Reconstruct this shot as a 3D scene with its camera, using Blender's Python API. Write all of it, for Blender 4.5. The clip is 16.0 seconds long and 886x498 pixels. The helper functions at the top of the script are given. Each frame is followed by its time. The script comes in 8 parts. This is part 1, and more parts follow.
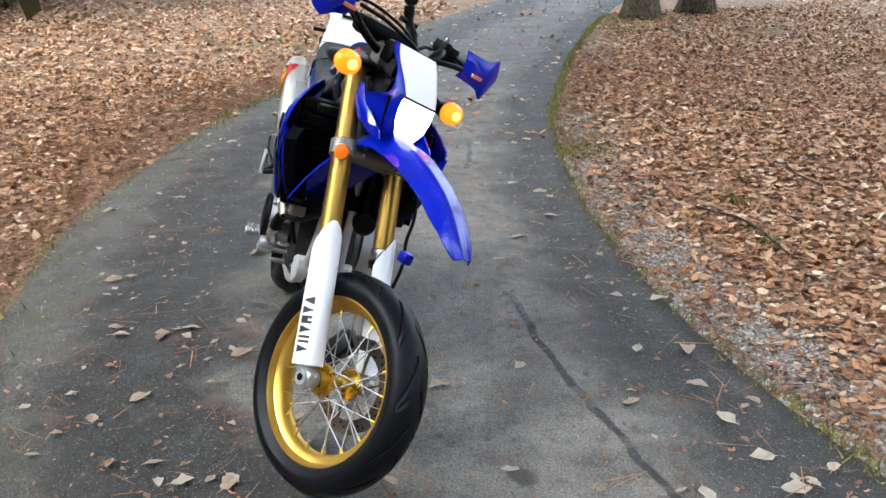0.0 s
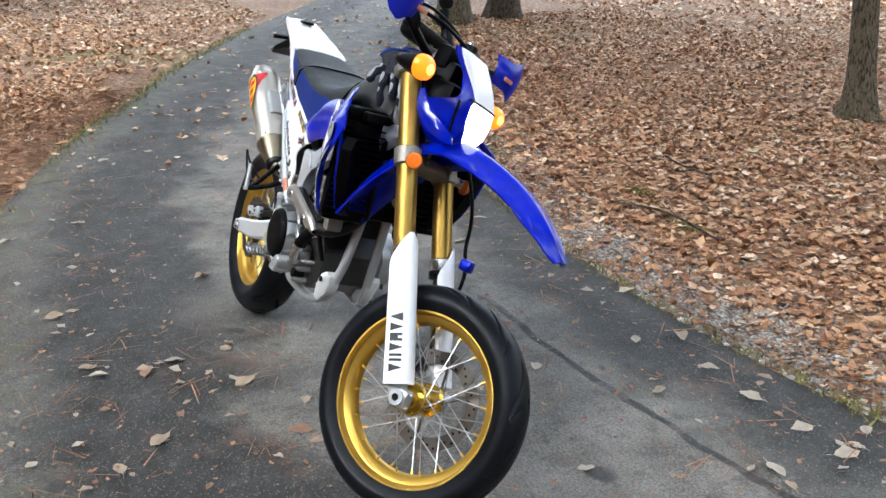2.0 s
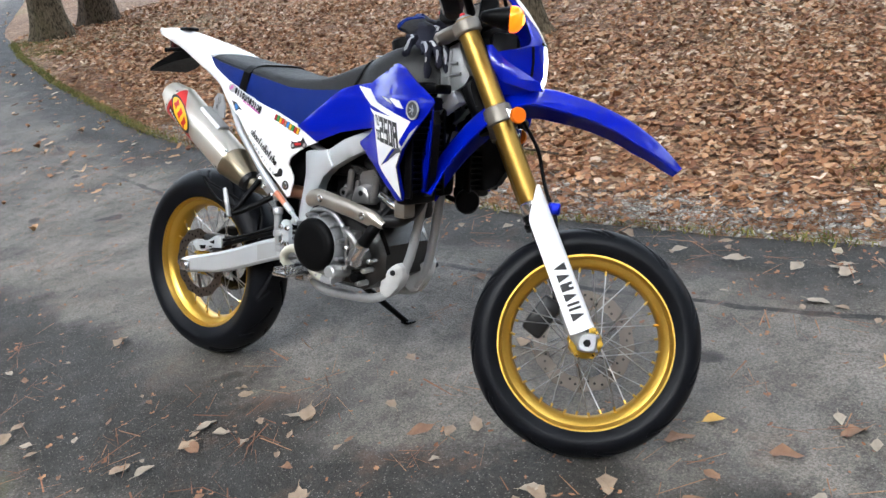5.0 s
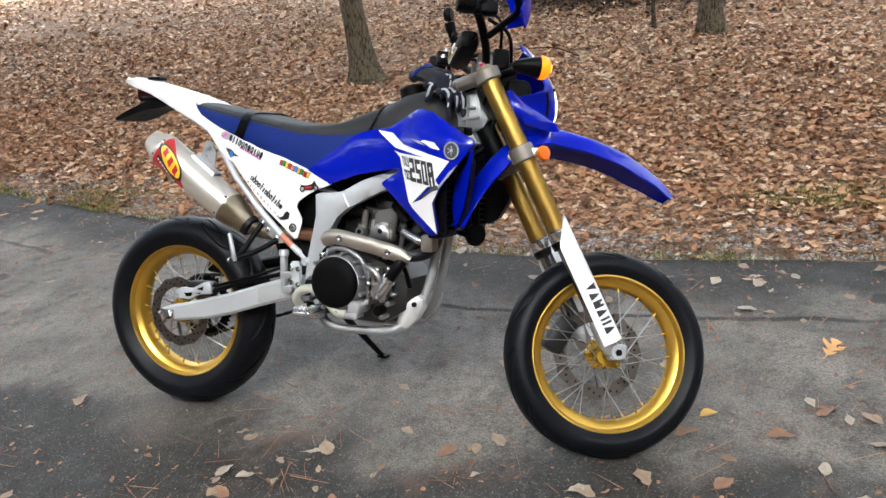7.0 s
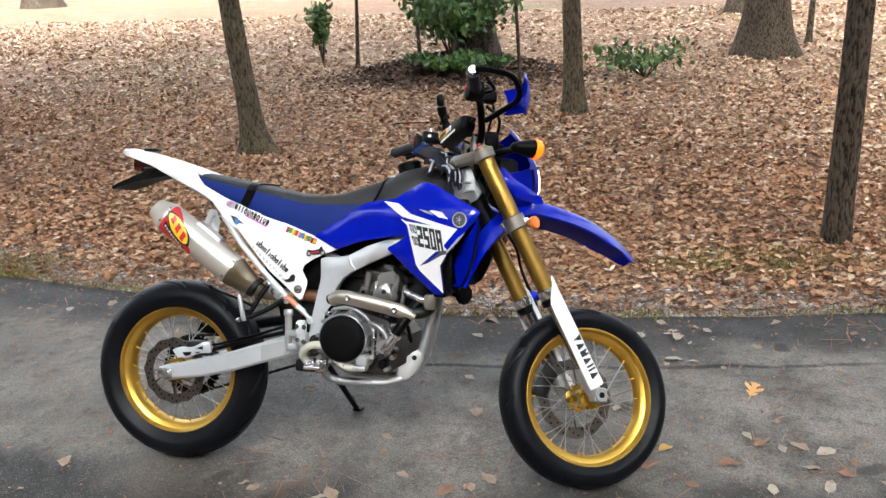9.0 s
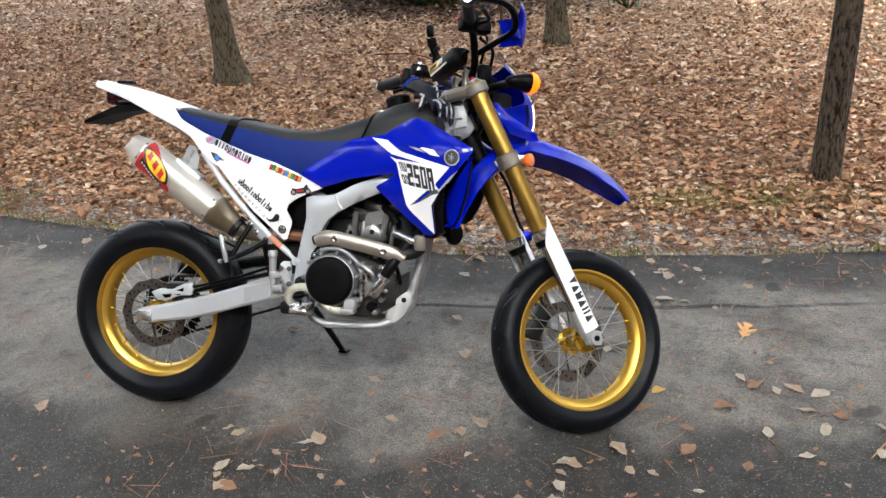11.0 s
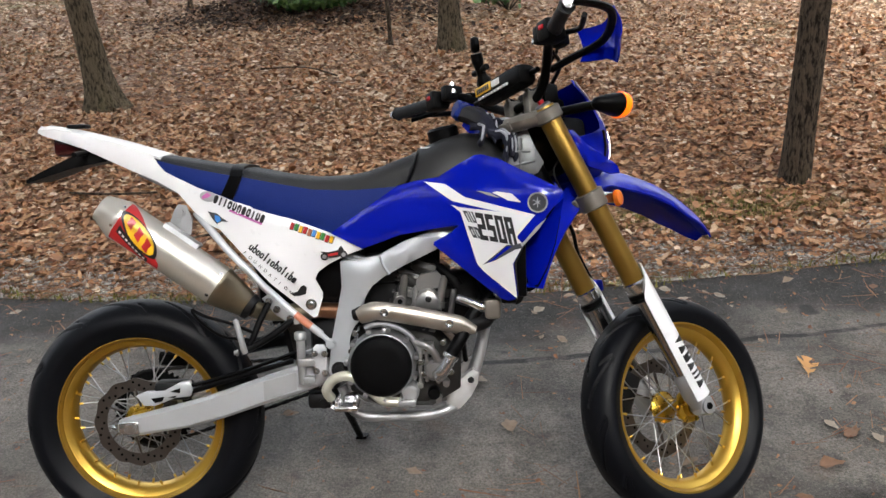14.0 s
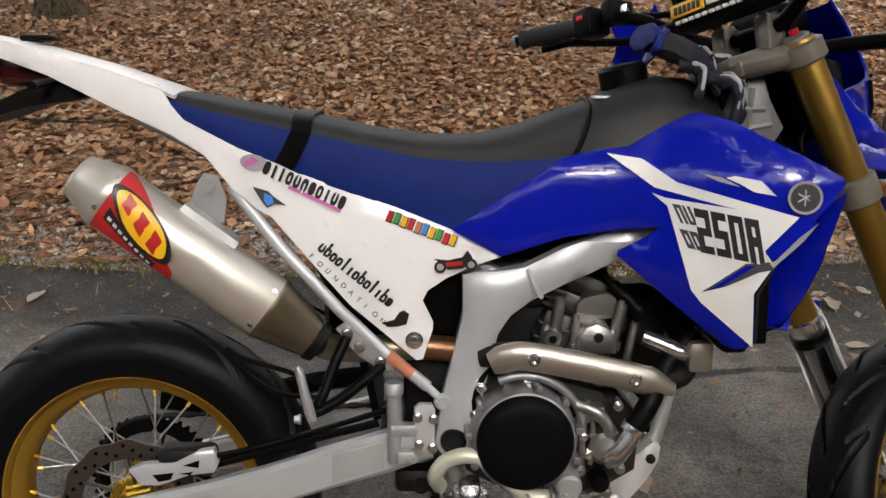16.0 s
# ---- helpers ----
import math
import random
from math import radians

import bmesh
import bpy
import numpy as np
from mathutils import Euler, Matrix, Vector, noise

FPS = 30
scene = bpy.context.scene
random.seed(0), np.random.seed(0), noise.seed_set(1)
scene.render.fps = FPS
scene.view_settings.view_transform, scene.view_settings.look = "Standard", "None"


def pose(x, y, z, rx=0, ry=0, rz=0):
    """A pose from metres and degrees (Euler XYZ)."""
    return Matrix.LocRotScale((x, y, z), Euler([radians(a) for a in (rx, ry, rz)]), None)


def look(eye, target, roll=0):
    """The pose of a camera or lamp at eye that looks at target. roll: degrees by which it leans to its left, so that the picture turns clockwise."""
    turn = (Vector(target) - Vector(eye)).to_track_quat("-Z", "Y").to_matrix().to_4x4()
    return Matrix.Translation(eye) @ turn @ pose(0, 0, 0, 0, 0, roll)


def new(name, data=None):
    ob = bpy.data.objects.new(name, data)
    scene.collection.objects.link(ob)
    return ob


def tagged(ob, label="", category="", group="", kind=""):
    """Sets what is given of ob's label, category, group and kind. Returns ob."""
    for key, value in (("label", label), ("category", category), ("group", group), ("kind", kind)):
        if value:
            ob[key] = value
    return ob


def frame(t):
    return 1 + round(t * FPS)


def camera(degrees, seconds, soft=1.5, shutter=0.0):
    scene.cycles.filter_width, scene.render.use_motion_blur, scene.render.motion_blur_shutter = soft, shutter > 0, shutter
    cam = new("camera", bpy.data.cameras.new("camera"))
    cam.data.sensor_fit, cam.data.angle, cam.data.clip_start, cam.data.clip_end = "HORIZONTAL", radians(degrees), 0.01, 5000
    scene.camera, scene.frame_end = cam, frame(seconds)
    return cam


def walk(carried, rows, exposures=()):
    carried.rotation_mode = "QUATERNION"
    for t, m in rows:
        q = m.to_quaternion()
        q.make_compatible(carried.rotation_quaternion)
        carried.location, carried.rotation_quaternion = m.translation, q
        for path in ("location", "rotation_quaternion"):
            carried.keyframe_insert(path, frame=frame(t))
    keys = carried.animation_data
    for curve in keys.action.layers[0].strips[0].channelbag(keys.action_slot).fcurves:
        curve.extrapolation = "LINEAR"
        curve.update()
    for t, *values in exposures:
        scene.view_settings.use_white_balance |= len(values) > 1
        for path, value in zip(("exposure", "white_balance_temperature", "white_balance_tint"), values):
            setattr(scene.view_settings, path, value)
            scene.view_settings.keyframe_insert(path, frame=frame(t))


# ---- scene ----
cam = camera(49.19, 16.0, soft=1.5)
PATH = [
    (0, (3.792, 0.001, 1.456), (1.942, 0.353, 0.783), -0.58),
    (0.5, (3.798, -0.217, 1.467), (1.954, 0.176, 0.801), -1.19),
    (1, (3.697, -0.365, 1.441), (1.865, 0.069, 0.767), 1.17),
    (1.5, (3.581, -0.528, 1.469), (1.758, -0.010, 0.829), -1.26),
    (2, (3.509, -0.727, 1.444), (1.798, 0.069, 0.783), 0.21),
    (2.5, (3.422, -0.951, 1.442), (1.781, -0.010, 0.792), -1.52),
    (3, (3.277, -1.087, 1.419), (1.711, -0.051, 0.731), -2.16),
    (3.5, (3.083, -1.234, 1.451), (1.610, -0.090, 0.727), -6.07),
    (4, (2.962, -1.389, 1.450), (1.625, -0.100, 0.708), -5.67),
    (4.2, (2.901, -1.488, 1.446), (1.578, -0.177, 0.716), -6.62),
    (6.3, (2.313, -1.972, 1.564), (1.370, -0.417, 0.730), -8.45),
    (6.5, (2.277, -2.029, 1.549), (1.312, -0.449, 0.792), -7.82),
    (7, (2.091, -2.283, 1.604), (1.344, -0.576, 0.878), -5.97),
    (7.5, (2.065, -2.454, 1.628), (1.405, -0.695, 0.943), -3.47),
    (8, (1.992, -2.607, 1.688), (1.472, -0.813, 0.975), -3.11),
    (8.5, (1.768, -2.688, 1.714), (1.280, -0.879, 1.017), -4.92),
    (9, (1.686, -2.747, 1.737), (1.275, -0.890, 1.118), -2.52),
    (9.5, (1.705, -2.749, 1.727), (1.266, -0.935, 1.006), -1.61),
    (10, (1.706, -2.739, 1.728), (1.302, -0.924, 0.992), -1.55),
    (10.2, (1.696, -2.733, 1.731), (1.310, -0.915, 0.992), -1.44),
    (12.3, (1.447, -2.426, 1.701), (1.160, -0.612, 0.910), -3.80),
    (12.5, (1.420, -2.400, 1.708), (1.162, -0.586, 0.904), -3.75),
    (13, (1.258, -2.296, 1.680), (1.046, -0.494, 0.839), -3.27),
    (13.5, (1.024, -2.208, 1.698), (0.928, -0.386, 0.879), -4.26),
    (14, (0.926, -2.095, 1.665), (0.898, -0.243, 0.911), -2.41),
    (14.5, (0.835, -1.927, 1.594), (0.833, -0.097, 0.789), -1.04),
    (15, (0.691, -1.693, 1.550), (0.707, 0.120, 0.706), -1.49),
    (15.5, (0.558, -1.454, 1.495), (0.652, 0.332, 0.599), -0.29),
    (16, (0.550, -1.206, 1.448), (0.619, 0.582, 0.555), 0.91),
]
walk(cam, [(t, look(eye, target, roll)) for t, eye, target, roll in PATH],
     [(0.0, 3.10, 5800, 5), (1.5, 3.05, 5800, 5), (4.2, 2.95, 5850, 6), (6.5, 2.91, 6100, 7), (10.0, 2.87, 6150, 7), (12.5, 2.88, 6250, 8),
      (14.0, 2.44, 6350, 9), (14.5, 2.34, 6550, 9), (16.0, 2.12, 6800, 10)])

# ---- light ----
world = bpy.data.worlds.new("overcast_sky")
scene.world = world
world.use_nodes = True
wn = world.node_tree
background = wn.nodes["Background"]
sky = wn.nodes.new("ShaderNodeTexSky")
sky.sky_type = "NISHITA"
sky.sun_disc = False
sky.sun_elevation, sky.sun_rotation = radians(50), radians(163)
sky.air_density, sky.dust_density, sky.ozone_density = 1.0, 4.0, 0.6
haze = wn.nodes.new("ShaderNodeHueSaturation")
haze.inputs["Saturation"].default_value = 0.3
wn.links.new(sky.outputs[0], haze.inputs["Color"])
wn.links.new(haze.outputs[0], background.inputs[0])
background.inputs[1].default_value = 0.15

sun = new("sun", bpy.data.lights.new("sun", "SUN"))
sun.data.energy, sun.data.angle, sun.data.color = 1.3, radians(30), (1.0, 0.96, 0.90)
sun.matrix_world = look((1.6, -5.4, 6.6), (0, 0, 0))


# ---- materials ----
def pm(name, col, rough=0.5, metal=0.0, var=0.12, vs=7.0, bump=0.0, bs=150.0, coat=0.0, rvar=0.08,
       emit=None, glow=0.0, col2=None, stretch=(1, 1, 1), bd=0.004, spec=0.5, cr=0.08):
    """A surface with colour, gloss and relief that vary at two scales."""
    m = bpy.data.materials.new(name)
    m.use_nodes = True
    t = m.node_tree
    b = t.nodes["Principled BSDF"]
    co = t.nodes.new("ShaderNodeTexCoord")
    mp = t.nodes.new("ShaderNodeMapping")
    mp.inputs["Scale"].default_value = stretch
    t.links.new(co.outputs["Object"], mp.inputs["Vector"])

    def noise_tex(scale, detail):
        n = t.nodes.new("ShaderNodeTexNoise")
        n.inputs["Scale"].default_value, n.inputs["Detail"].default_value = scale, detail
        t.links.new(mp.outputs["Vector"], n.inputs["Vector"])
        return n
    big = noise_tex(vs, 6)
    mix = t.nodes.new("ShaderNodeMix")
    mix.data_type = "RGBA"
    c2 = col2 or tuple(min(1, c * (1 + var)) for c in col)
    mix.inputs["A"].default_value = (*[c * (1 - var) for c in col], 1)
    mix.inputs["B"].default_value = (*c2, 1)
    t.links.new(big.outputs["Fac"], mix.inputs["Factor"])
    t.links.new(mix.outputs["Result"], b.inputs["Base Color"])
    b.inputs["Metallic"].default_value = metal
    fine = noise_tex(vs * 6, 4)
    mr = t.nodes.new("ShaderNodeMapRange")
    mr.inputs["To Min"].default_value, mr.inputs["To Max"].default_value = max(0.02, rough - rvar), min(1, rough + rvar)
    t.links.new(fine.outputs["Fac"], mr.inputs["Value"])
    t.links.new(mr.outputs["Result"], b.inputs["Roughness"])
    b.inputs["Coat Weight"].default_value = coat
    b.inputs["Coat Roughness"].default_value = cr
    b.inputs["Specular IOR Level"].default_value = spec
    if bump:
        g = noise_tex(bs, 5)
        bp = t.nodes.new("ShaderNodeBump")
        bp.inputs["Strength"].default_value, bp.inputs["Distance"].default_value = bump, bd
        t.links.new(g.outputs["Fac"], bp.inputs["Height"])
        t.links.new(bp.outputs["Normal"], b.inputs["Normal"])
    if emit:
        b.inputs["Emission Color"].default_value = (*emit, 1)
        b.inputs["Emission Strength"].default_value = glow
    return m


BLUE = pm("blue_plastic", (0.0010, 0.008, 0.35), 0.5, coat=0.8, cr=0.02, spec=0.05, var=0.06, bump=0.08, bs=22)
BLUE_VINYL = pm("blue_vinyl", (0.002, 0.017, 0.155), 0.6, var=0.18, bump=0.25, bs=420, spec=0.25)
BLUE_ANO = pm("blue_anodised", (0.01, 0.02, 0.45), 0.3, 0.8)
WHITE = pm("white_plastic", (0.89, 0.89, 0.90), 0.3, coat=0.25, var=0.03, bump=0.015, bs=60)
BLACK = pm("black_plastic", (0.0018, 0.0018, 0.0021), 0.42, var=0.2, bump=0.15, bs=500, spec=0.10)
GRIP_VINYL = pm("black_vinyl", (0.021, 0.022, 0.023), 0.6, var=0.15, bump=0.3, bs=520, spec=0.3)
TANK_BLACK = pm("moulded_tank_plastic", (0.018, 0.018, 0.0185), 0.5, var=0.12, bump=0.2, bs=600, spec=0.35)
RUBBER = pm("tyre_rubber", (0.0042, 0.0047, 0.0064), 0.42, var=0.3, vs=14, bump=0.12, bs=300, spec=0.13)
GOLD = pm("gold_rim", (0.62, 0.39, 0.068), 0.34, 0.85, var=0.03, vs=3, rvar=0.03)
FORK_GOLD = pm("gold_fork", (0.32, 0.195, 0.040), 0.36, 0.85, var=0.03, vs=5, rvar=0.04)
HUB_GOLD = pm("gold_hub", (0.58, 0.37, 0.05), 0.28, 0.9)
ALLOY = pm("cast_alloy", (0.40, 0.405, 0.41), 0.42, 0.55, var=0.08, bump=0.12, bs=500)
SILVER = pm("silver_paint", (0.53, 0.555, 0.58), 0.34, 0.35, var=0.05, bump=0.05, bs=700)
POLISHED = pm("bright_metal", (0.68, 0.68, 0.68), 0.22, 0.95, var=0.06)
SPOKE = pm("spoke_steel", (0.36, 0.36, 0.36), 0.35, 0.9, var=0.1)
CHROME = pm("dark_chrome", (0.42, 0.42, 0.43), 0.16, 1.0, var=0.08)
SATIN = pm("satin_aluminium", (0.60, 0.62, 0.64), 0.34, 0.5, var=0.05, bump=0.04, bs=700)
PALE_GREY = pm("pale_grey_plastic", (0.50, 0.50, 0.49), 0.42, var=0.05)
STEEL = pm("grey_steel", (0.27, 0.27, 0.28), 0.42, 0.7, var=0.18, bump=0.1)
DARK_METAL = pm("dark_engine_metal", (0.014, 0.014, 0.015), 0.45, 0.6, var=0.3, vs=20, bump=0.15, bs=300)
CASE = pm("engine_case", (0.060, 0.059, 0.057), 0.36, 0.8, var=0.3, vs=18, bump=0.3, bs=350)
ENGINE_ALLOY = pm("engine_alloy", (0.36, 0.355, 0.345), 0.32, 0.92, var=0.25, vs=22, bump=0.25, bs=300)
CLUTCH = pm("satin_black_cover", (0.0022, 0.0022, 0.0025), 0.55, 0.0, spec=0.08)
DISC = pm("brake_disc_steel", (0.135, 0.116, 0.102), 0.36, 0.9, var=0.2, vs=30)
TITAN = pm("brushed_muffler", (0.66, 0.63, 0.565), 0.36, 0.72, var=0.06, bump=0.03, bs=260, stretch=(0.2, 1, 1))
HEAT_TI = pm("heat_tinted_metal", (0.22, 0.175, 0.11), 0.36, 0.9, var=0.3, vs=9, col2=(0.42, 0.37, 0.27))
SHIELD = pm("heat_shield_steel", (0.47, 0.43, 0.37), 0.36, 0.85, var=0.05)
COPPER = pm("copper_pipe", (0.30, 0.15, 0.085), 0.33, 0.9, var=0.25)
CREAM = pm("pedal_steel", (0.55, 0.54, 0.45), 0.35, 0.35, var=0.1)
BRACKET = pm("grey_clamp", (0.22, 0.20, 0.17), 0.45, 0.5, var=0.12, bump=0.1)
NECK = pm("cast_frame_neck", (0.25, 0.255, 0.26), 0.45, 0.5, var=0.1, bump=0.15, bs=300)
ORANGE = pm("orange_lens", (0.75, 0.16, 0.008), 0.18, coat=0.5)
AMBER_LIT = pm("lit_orange_lens", (0.9, 0.25, 0.01), 0.2, emit=(1.0, 0.105, 0.0), glow=0.36)
BULB = pm("lit_bulb", (1, 0.7, 0.2), 0.3, emit=(1.0, 0.40, 0.03), glow=0.80)
HEADLAMP = pm("lit_headlamp", (0.95, 0.95, 0.95), 0.12, emit=(1.0, 0.98, 0.97), glow=1.0)
RED_LENS = pm("dark_red_lens", (0.030, 0.003, 0.004), 0.15, coat=0.6)
RED = pm("red_anodised", (0.55, 0.012, 0.02), 0.35, 0.3)
RED_STICK = pm("red_sticker", (0.50, 0.02, 0.022), 0.35)
YELLOW = pm("yellow_sticker", (0.85, 0.48, 0.015), 0.35)
ORANGE_STICK = pm("orange_sticker", (0.50, 0.18, 0.10), 0.45)
INK = pm("black_ink", (0.012, 0.012, 0.013), 0.4)
GREY_INK = pm("dark_grey_ink", (0.055, 0.058, 0.065), 0.35)
PALE_INK = pm("silver_ink", (0.45, 0.46, 0.47), 0.35, 0.3)
PINK = pm("pink_ink", (0.60, 0.16, 0.45), 0.45)
GREEN_INK = pm("green_ink", (0.05, 0.30, 0.06), 0.45)
SKY_INK = pm("light_blue_ink", (0.05, 0.25, 0.70), 0.45)
WHITE_INK = pm("white_ink", (0.84, 0.84, 0.84), 0.4)
GLOVE_DARK = pm("navy_glove_cloth", (0.006, 0.007, 0.020), 0.75, bump=0.35, bs=350)
GLOVE_GREY = pm("dark_grey_glove_cloth", (0.014, 0.014, 0.016), 0.85, bump=0.4, bs=300)
GLOVE_PALE = pm("pale_glove_cloth", (0.40, 0.41, 0.44), 0.7, bump=0.3, bs=350)


# ---- mesh helpers ----
def mesh_of(name, bm, material, smooth=True, sharp=38):
    bmesh.ops.recalc_face_normals(bm, faces=bm.faces[:])
    me = bpy.data.meshes.new(name)
    bm.to_mesh(me)
    bm.free()
    me.materials.append(material)
    if smooth and len(me.polygons):
        me.polygons.foreach_set("use_smooth", [True] * len(me.polygons))
        me.set_sharp_from_angle(angle=radians(sharp))
    return me


def part(name, bm, material, parent, label="", smooth=True, sharp=38):
    ob = new(name, mesh_of(name, bm, material, smooth, sharp))
    ob.parent = parent
    return tagged(ob, label)


def spline(pts, n=6):
    """A smooth line through the points."""
    p = [Vector(a) for a in pts]
    p = [p[0] * 2 - p[1]] + p + [p[-1] * 2 - p[-2]]
    out = []
    for i in range(1, len(p) - 2):
        for k in range(n):
            u = k / n
            a, b, c, d = p[i - 1:i + 3]
            out.append(0.5 * (2 * b + (c - a) * u + (2 * a - 5 * b + 4 * c - d) * u * u + (3 * b - a - 3 * c + d) * u ** 3))
    return out + [p[-2]]


def ring_faces(bm, rings, cap=True, closed=True):
    n = len(rings[0])
    for a, b in zip(rings, rings[1:]):
        for i in range(n if closed else n - 1):
            j = (i + 1) % n
            bm.faces.new((a[i], a[j], b[j], b[i]))
    if cap:
        bm.faces.new(rings[0][::-1])
        bm.faces.new(rings[-1])


def tube(bm, pts, radius, segs=10, flat=1.0, cap=True):
    """A pipe along the points; radius: one value, or one for each point."""
    pts = [Vector(p) for p in pts]
    rad = radius if isinstance(radius, (list, tuple)) else [radius] * len(pts)
    side = None
    rings = []
    for i, p in enumerate(pts):
        d = (pts[min(i + 1, len(pts) - 1)] - pts[max(i - 1, 0)]).normalized()
        if side is None:
            side = d.cross(Vector((0, 0, 1)) if abs(d.z) < 0.9 else Vector((1, 0, 0))).normalized()
        side = (side - d * side.dot(d)).normalized()
        up = d.cross(side)
        rings.append([bm.verts.new(p + rad[i] * (math.cos(a) * side + flat * math.sin(a) * up))
                      for a in (2 * math.pi * k / segs for k in range(segs))])
    ring_faces(bm, rings, cap)
    return bm


def lathe(bm, profile, segs=48, m=Matrix(), closed=False):
    """A turned form about the Y axis; the profile holds (radius, y)."""
    rings = []
    for r, y in profile:
        rings.append([bm.verts.new(m @ Vector((r * math.cos(a), y, r * math.sin(a))))
                      for a in (2 * math.pi * k / segs for k in range(segs))])
    ring_faces(bm, rings, not closed)
    if closed:
        ring_faces(bm, [rings[-1], rings[0]], False)
    return bm


def loft(bm, sections, cap=True):
    rings = [[bm.verts.new(p) for p in s] for s in sections]
    ring_faces(bm, rings, cap)
    return bm


def block(bm, lo, hi, r=0.004, m=Matrix()):
    """A box with rounded edges."""
    t = bmesh.new()
    lo, hi = Vector(lo), Vector(hi)
    bmesh.ops.create_cube(t, size=1, matrix=Matrix.Translation((lo + hi) / 2) @ Matrix.Diagonal((*(hi - lo), 1)))
    if r:
        bmesh.ops.bevel(t, geom=t.edges[:], offset=r, segments=2, affect="EDGES", profile=0.5)
    t.transform(m)
    merge(bm, t)
    return bm


def merge(bm, t):
    tmp = bpy.data.meshes.new("tmp")
    t.to_mesh(tmp)
    t.free()
    bm.from_mesh(tmp)
    bpy.data.meshes.remove(tmp)


def rod(bm, a, b, r, r2=None, segs=12):
    return tube(bm, [a, b], [r, r if r2 is None else r2], segs)


def bolt(bm, p, way, r=0.006, h=0.005):
    """A hexagon head standing on p."""
    p, way = Vector(p), Vector(way).normalized()
    tube(bm, [p, p + way * h], r, 6)
    return tube(bm, [p, p + way * h * 0.4], r * 1.35, 12)


def edge_distance(p, outline):
    best = 9.0
    for a, b in zip(outline, outline[1:] + outline[:1]):
        ax, az, bx, bz = a[0], a[1], b[0], b[1]
        dx, dz = bx - ax, bz - az
        k = max(0, min(1, ((p[0] - ax) * dx + (p[1] - az) * dz) / (dx * dx + dz * dz + 1e-12)))
        best = min(best, math.hypot(p[0] - ax - k * dx, p[1] - az - k * dz))
    return best


def panel(outline, yf, thick=0.004, r=0.008, step=0.035, mirror=False, lift=0.0):
    """A moulded panel: the outline in x and z, its outer skin at y = yf(x, z), with rounded rims."""
    bm = bmesh.new()
    f = bm.faces.new([bm.verts.new((x, 0, z)) for x, z in outline])
    bmesh.ops.recalc_face_normals(bm, faces=[f])
    if r:
        for depth in (r, r * 0.45):
            inner = max(bm.faces, key=lambda g: g.calc_area())
            bmesh.ops.inset_region(bm, faces=[inner], thickness=r * 0.5, use_even_offset=True)
    xs, zs = [p[0] for p in outline], [p[1] for p in outline]
    for axis, lo, hi in ((0, min(xs), max(xs)), (2, min(zs), max(zs))):
        k = math.ceil(lo / step)
        while k * step < hi:
            co, no = [0, 0, 0], [0, 0, 0]
            co[axis], no[axis] = k * step + 0.0007, 1
            bmesh.ops.bisect_plane(bm, geom=bm.verts[:] + bm.edges[:] + bm.faces[:], plane_co=co, plane_no=no, dist=1e-5)
            k += 1
    for v in bm.verts:
        off = 0.0
        if r:
            d = min(1.0, edge_distance((v.co.x, v.co.z), outline) / r)
            off = r * 0.7 * (1 - math.sqrt(max(0, 1 - (1 - d) ** 2)))
        v.co.y = yf(v.co.x, v.co.z) - lift + off
    if thick:
        ret = bmesh.ops.extrude_face_region(bm, geom=bm.faces[:])
        for v in ret["geom"]:
            if isinstance(v, bmesh.types.BMVert):
                v.co.y += thick
    if mirror:
        bmesh.ops.scale(bm, vec=(1, -1, 1), verts=bm.verts[:])
    return bm


def curve1(xs, ys):
    return lambda x: float(np.interp(x, xs, ys))

# ---- ground, drive and litter ----
right_edge = curve1([-30, -14, -10.6, -7.7, -5.5, -2.95, -1.8, -0.55, 0.3, 1.0, 1.75, 2.7, 5, 9, 30],
                    [19, 7.9, 5.5, 4.05, 3.08, 2.1, 1.8, 1.58, 1.5, 1.5, 1.57, 1.72, 2.3, 4.0, 16])
left_edge = curve1([-30, -12.2, -8.7, -5.7, -4.2, -3.25, -2.35, -1.4, -0.5, 0.2, 1.0, 2.0, 5.0, 9.0, 30],
                   [14, 4.15, 2.1, 0.68, 0.1, -0.35, -0.6, -0.9, -1.0, -1.03, -1.0, -0.93, -0.3, 1.5, 13])


def soft_edge(f, x, amp=0.022):
    mean = sum(f(x + d) for d in (-0.5, -0.25, 0, 0.25, 0.5)) / 5
    return mean + amp * noise.noise((x * 2.3, f(0), 0)) + amp * 0.5 * noise.noise((x * 9.0, 3.1 + f(0), 0))


def on_drive(x, y, pad=0.0):
    return left_edge(x) + pad < y < right_edge(x) - pad


def ground_height(x, y):
    out = max(left_edge(x) - y, y - right_edge(x), 0.0) if -30 < x < 30 else 5.0
    k = min(1.0, out / 1.2)
    h = -0.022 + k * (0.03 * noise.noise((x * 0.45, y * 0.45, 1.7)) + 0.012 * noise.noise((x * 1.9, y * 1.9, 4.0)))
    h += 0.24 * math.exp(-((x + 0.75) ** 2 + (y - 9.9) ** 2) / 1.0)
    return h


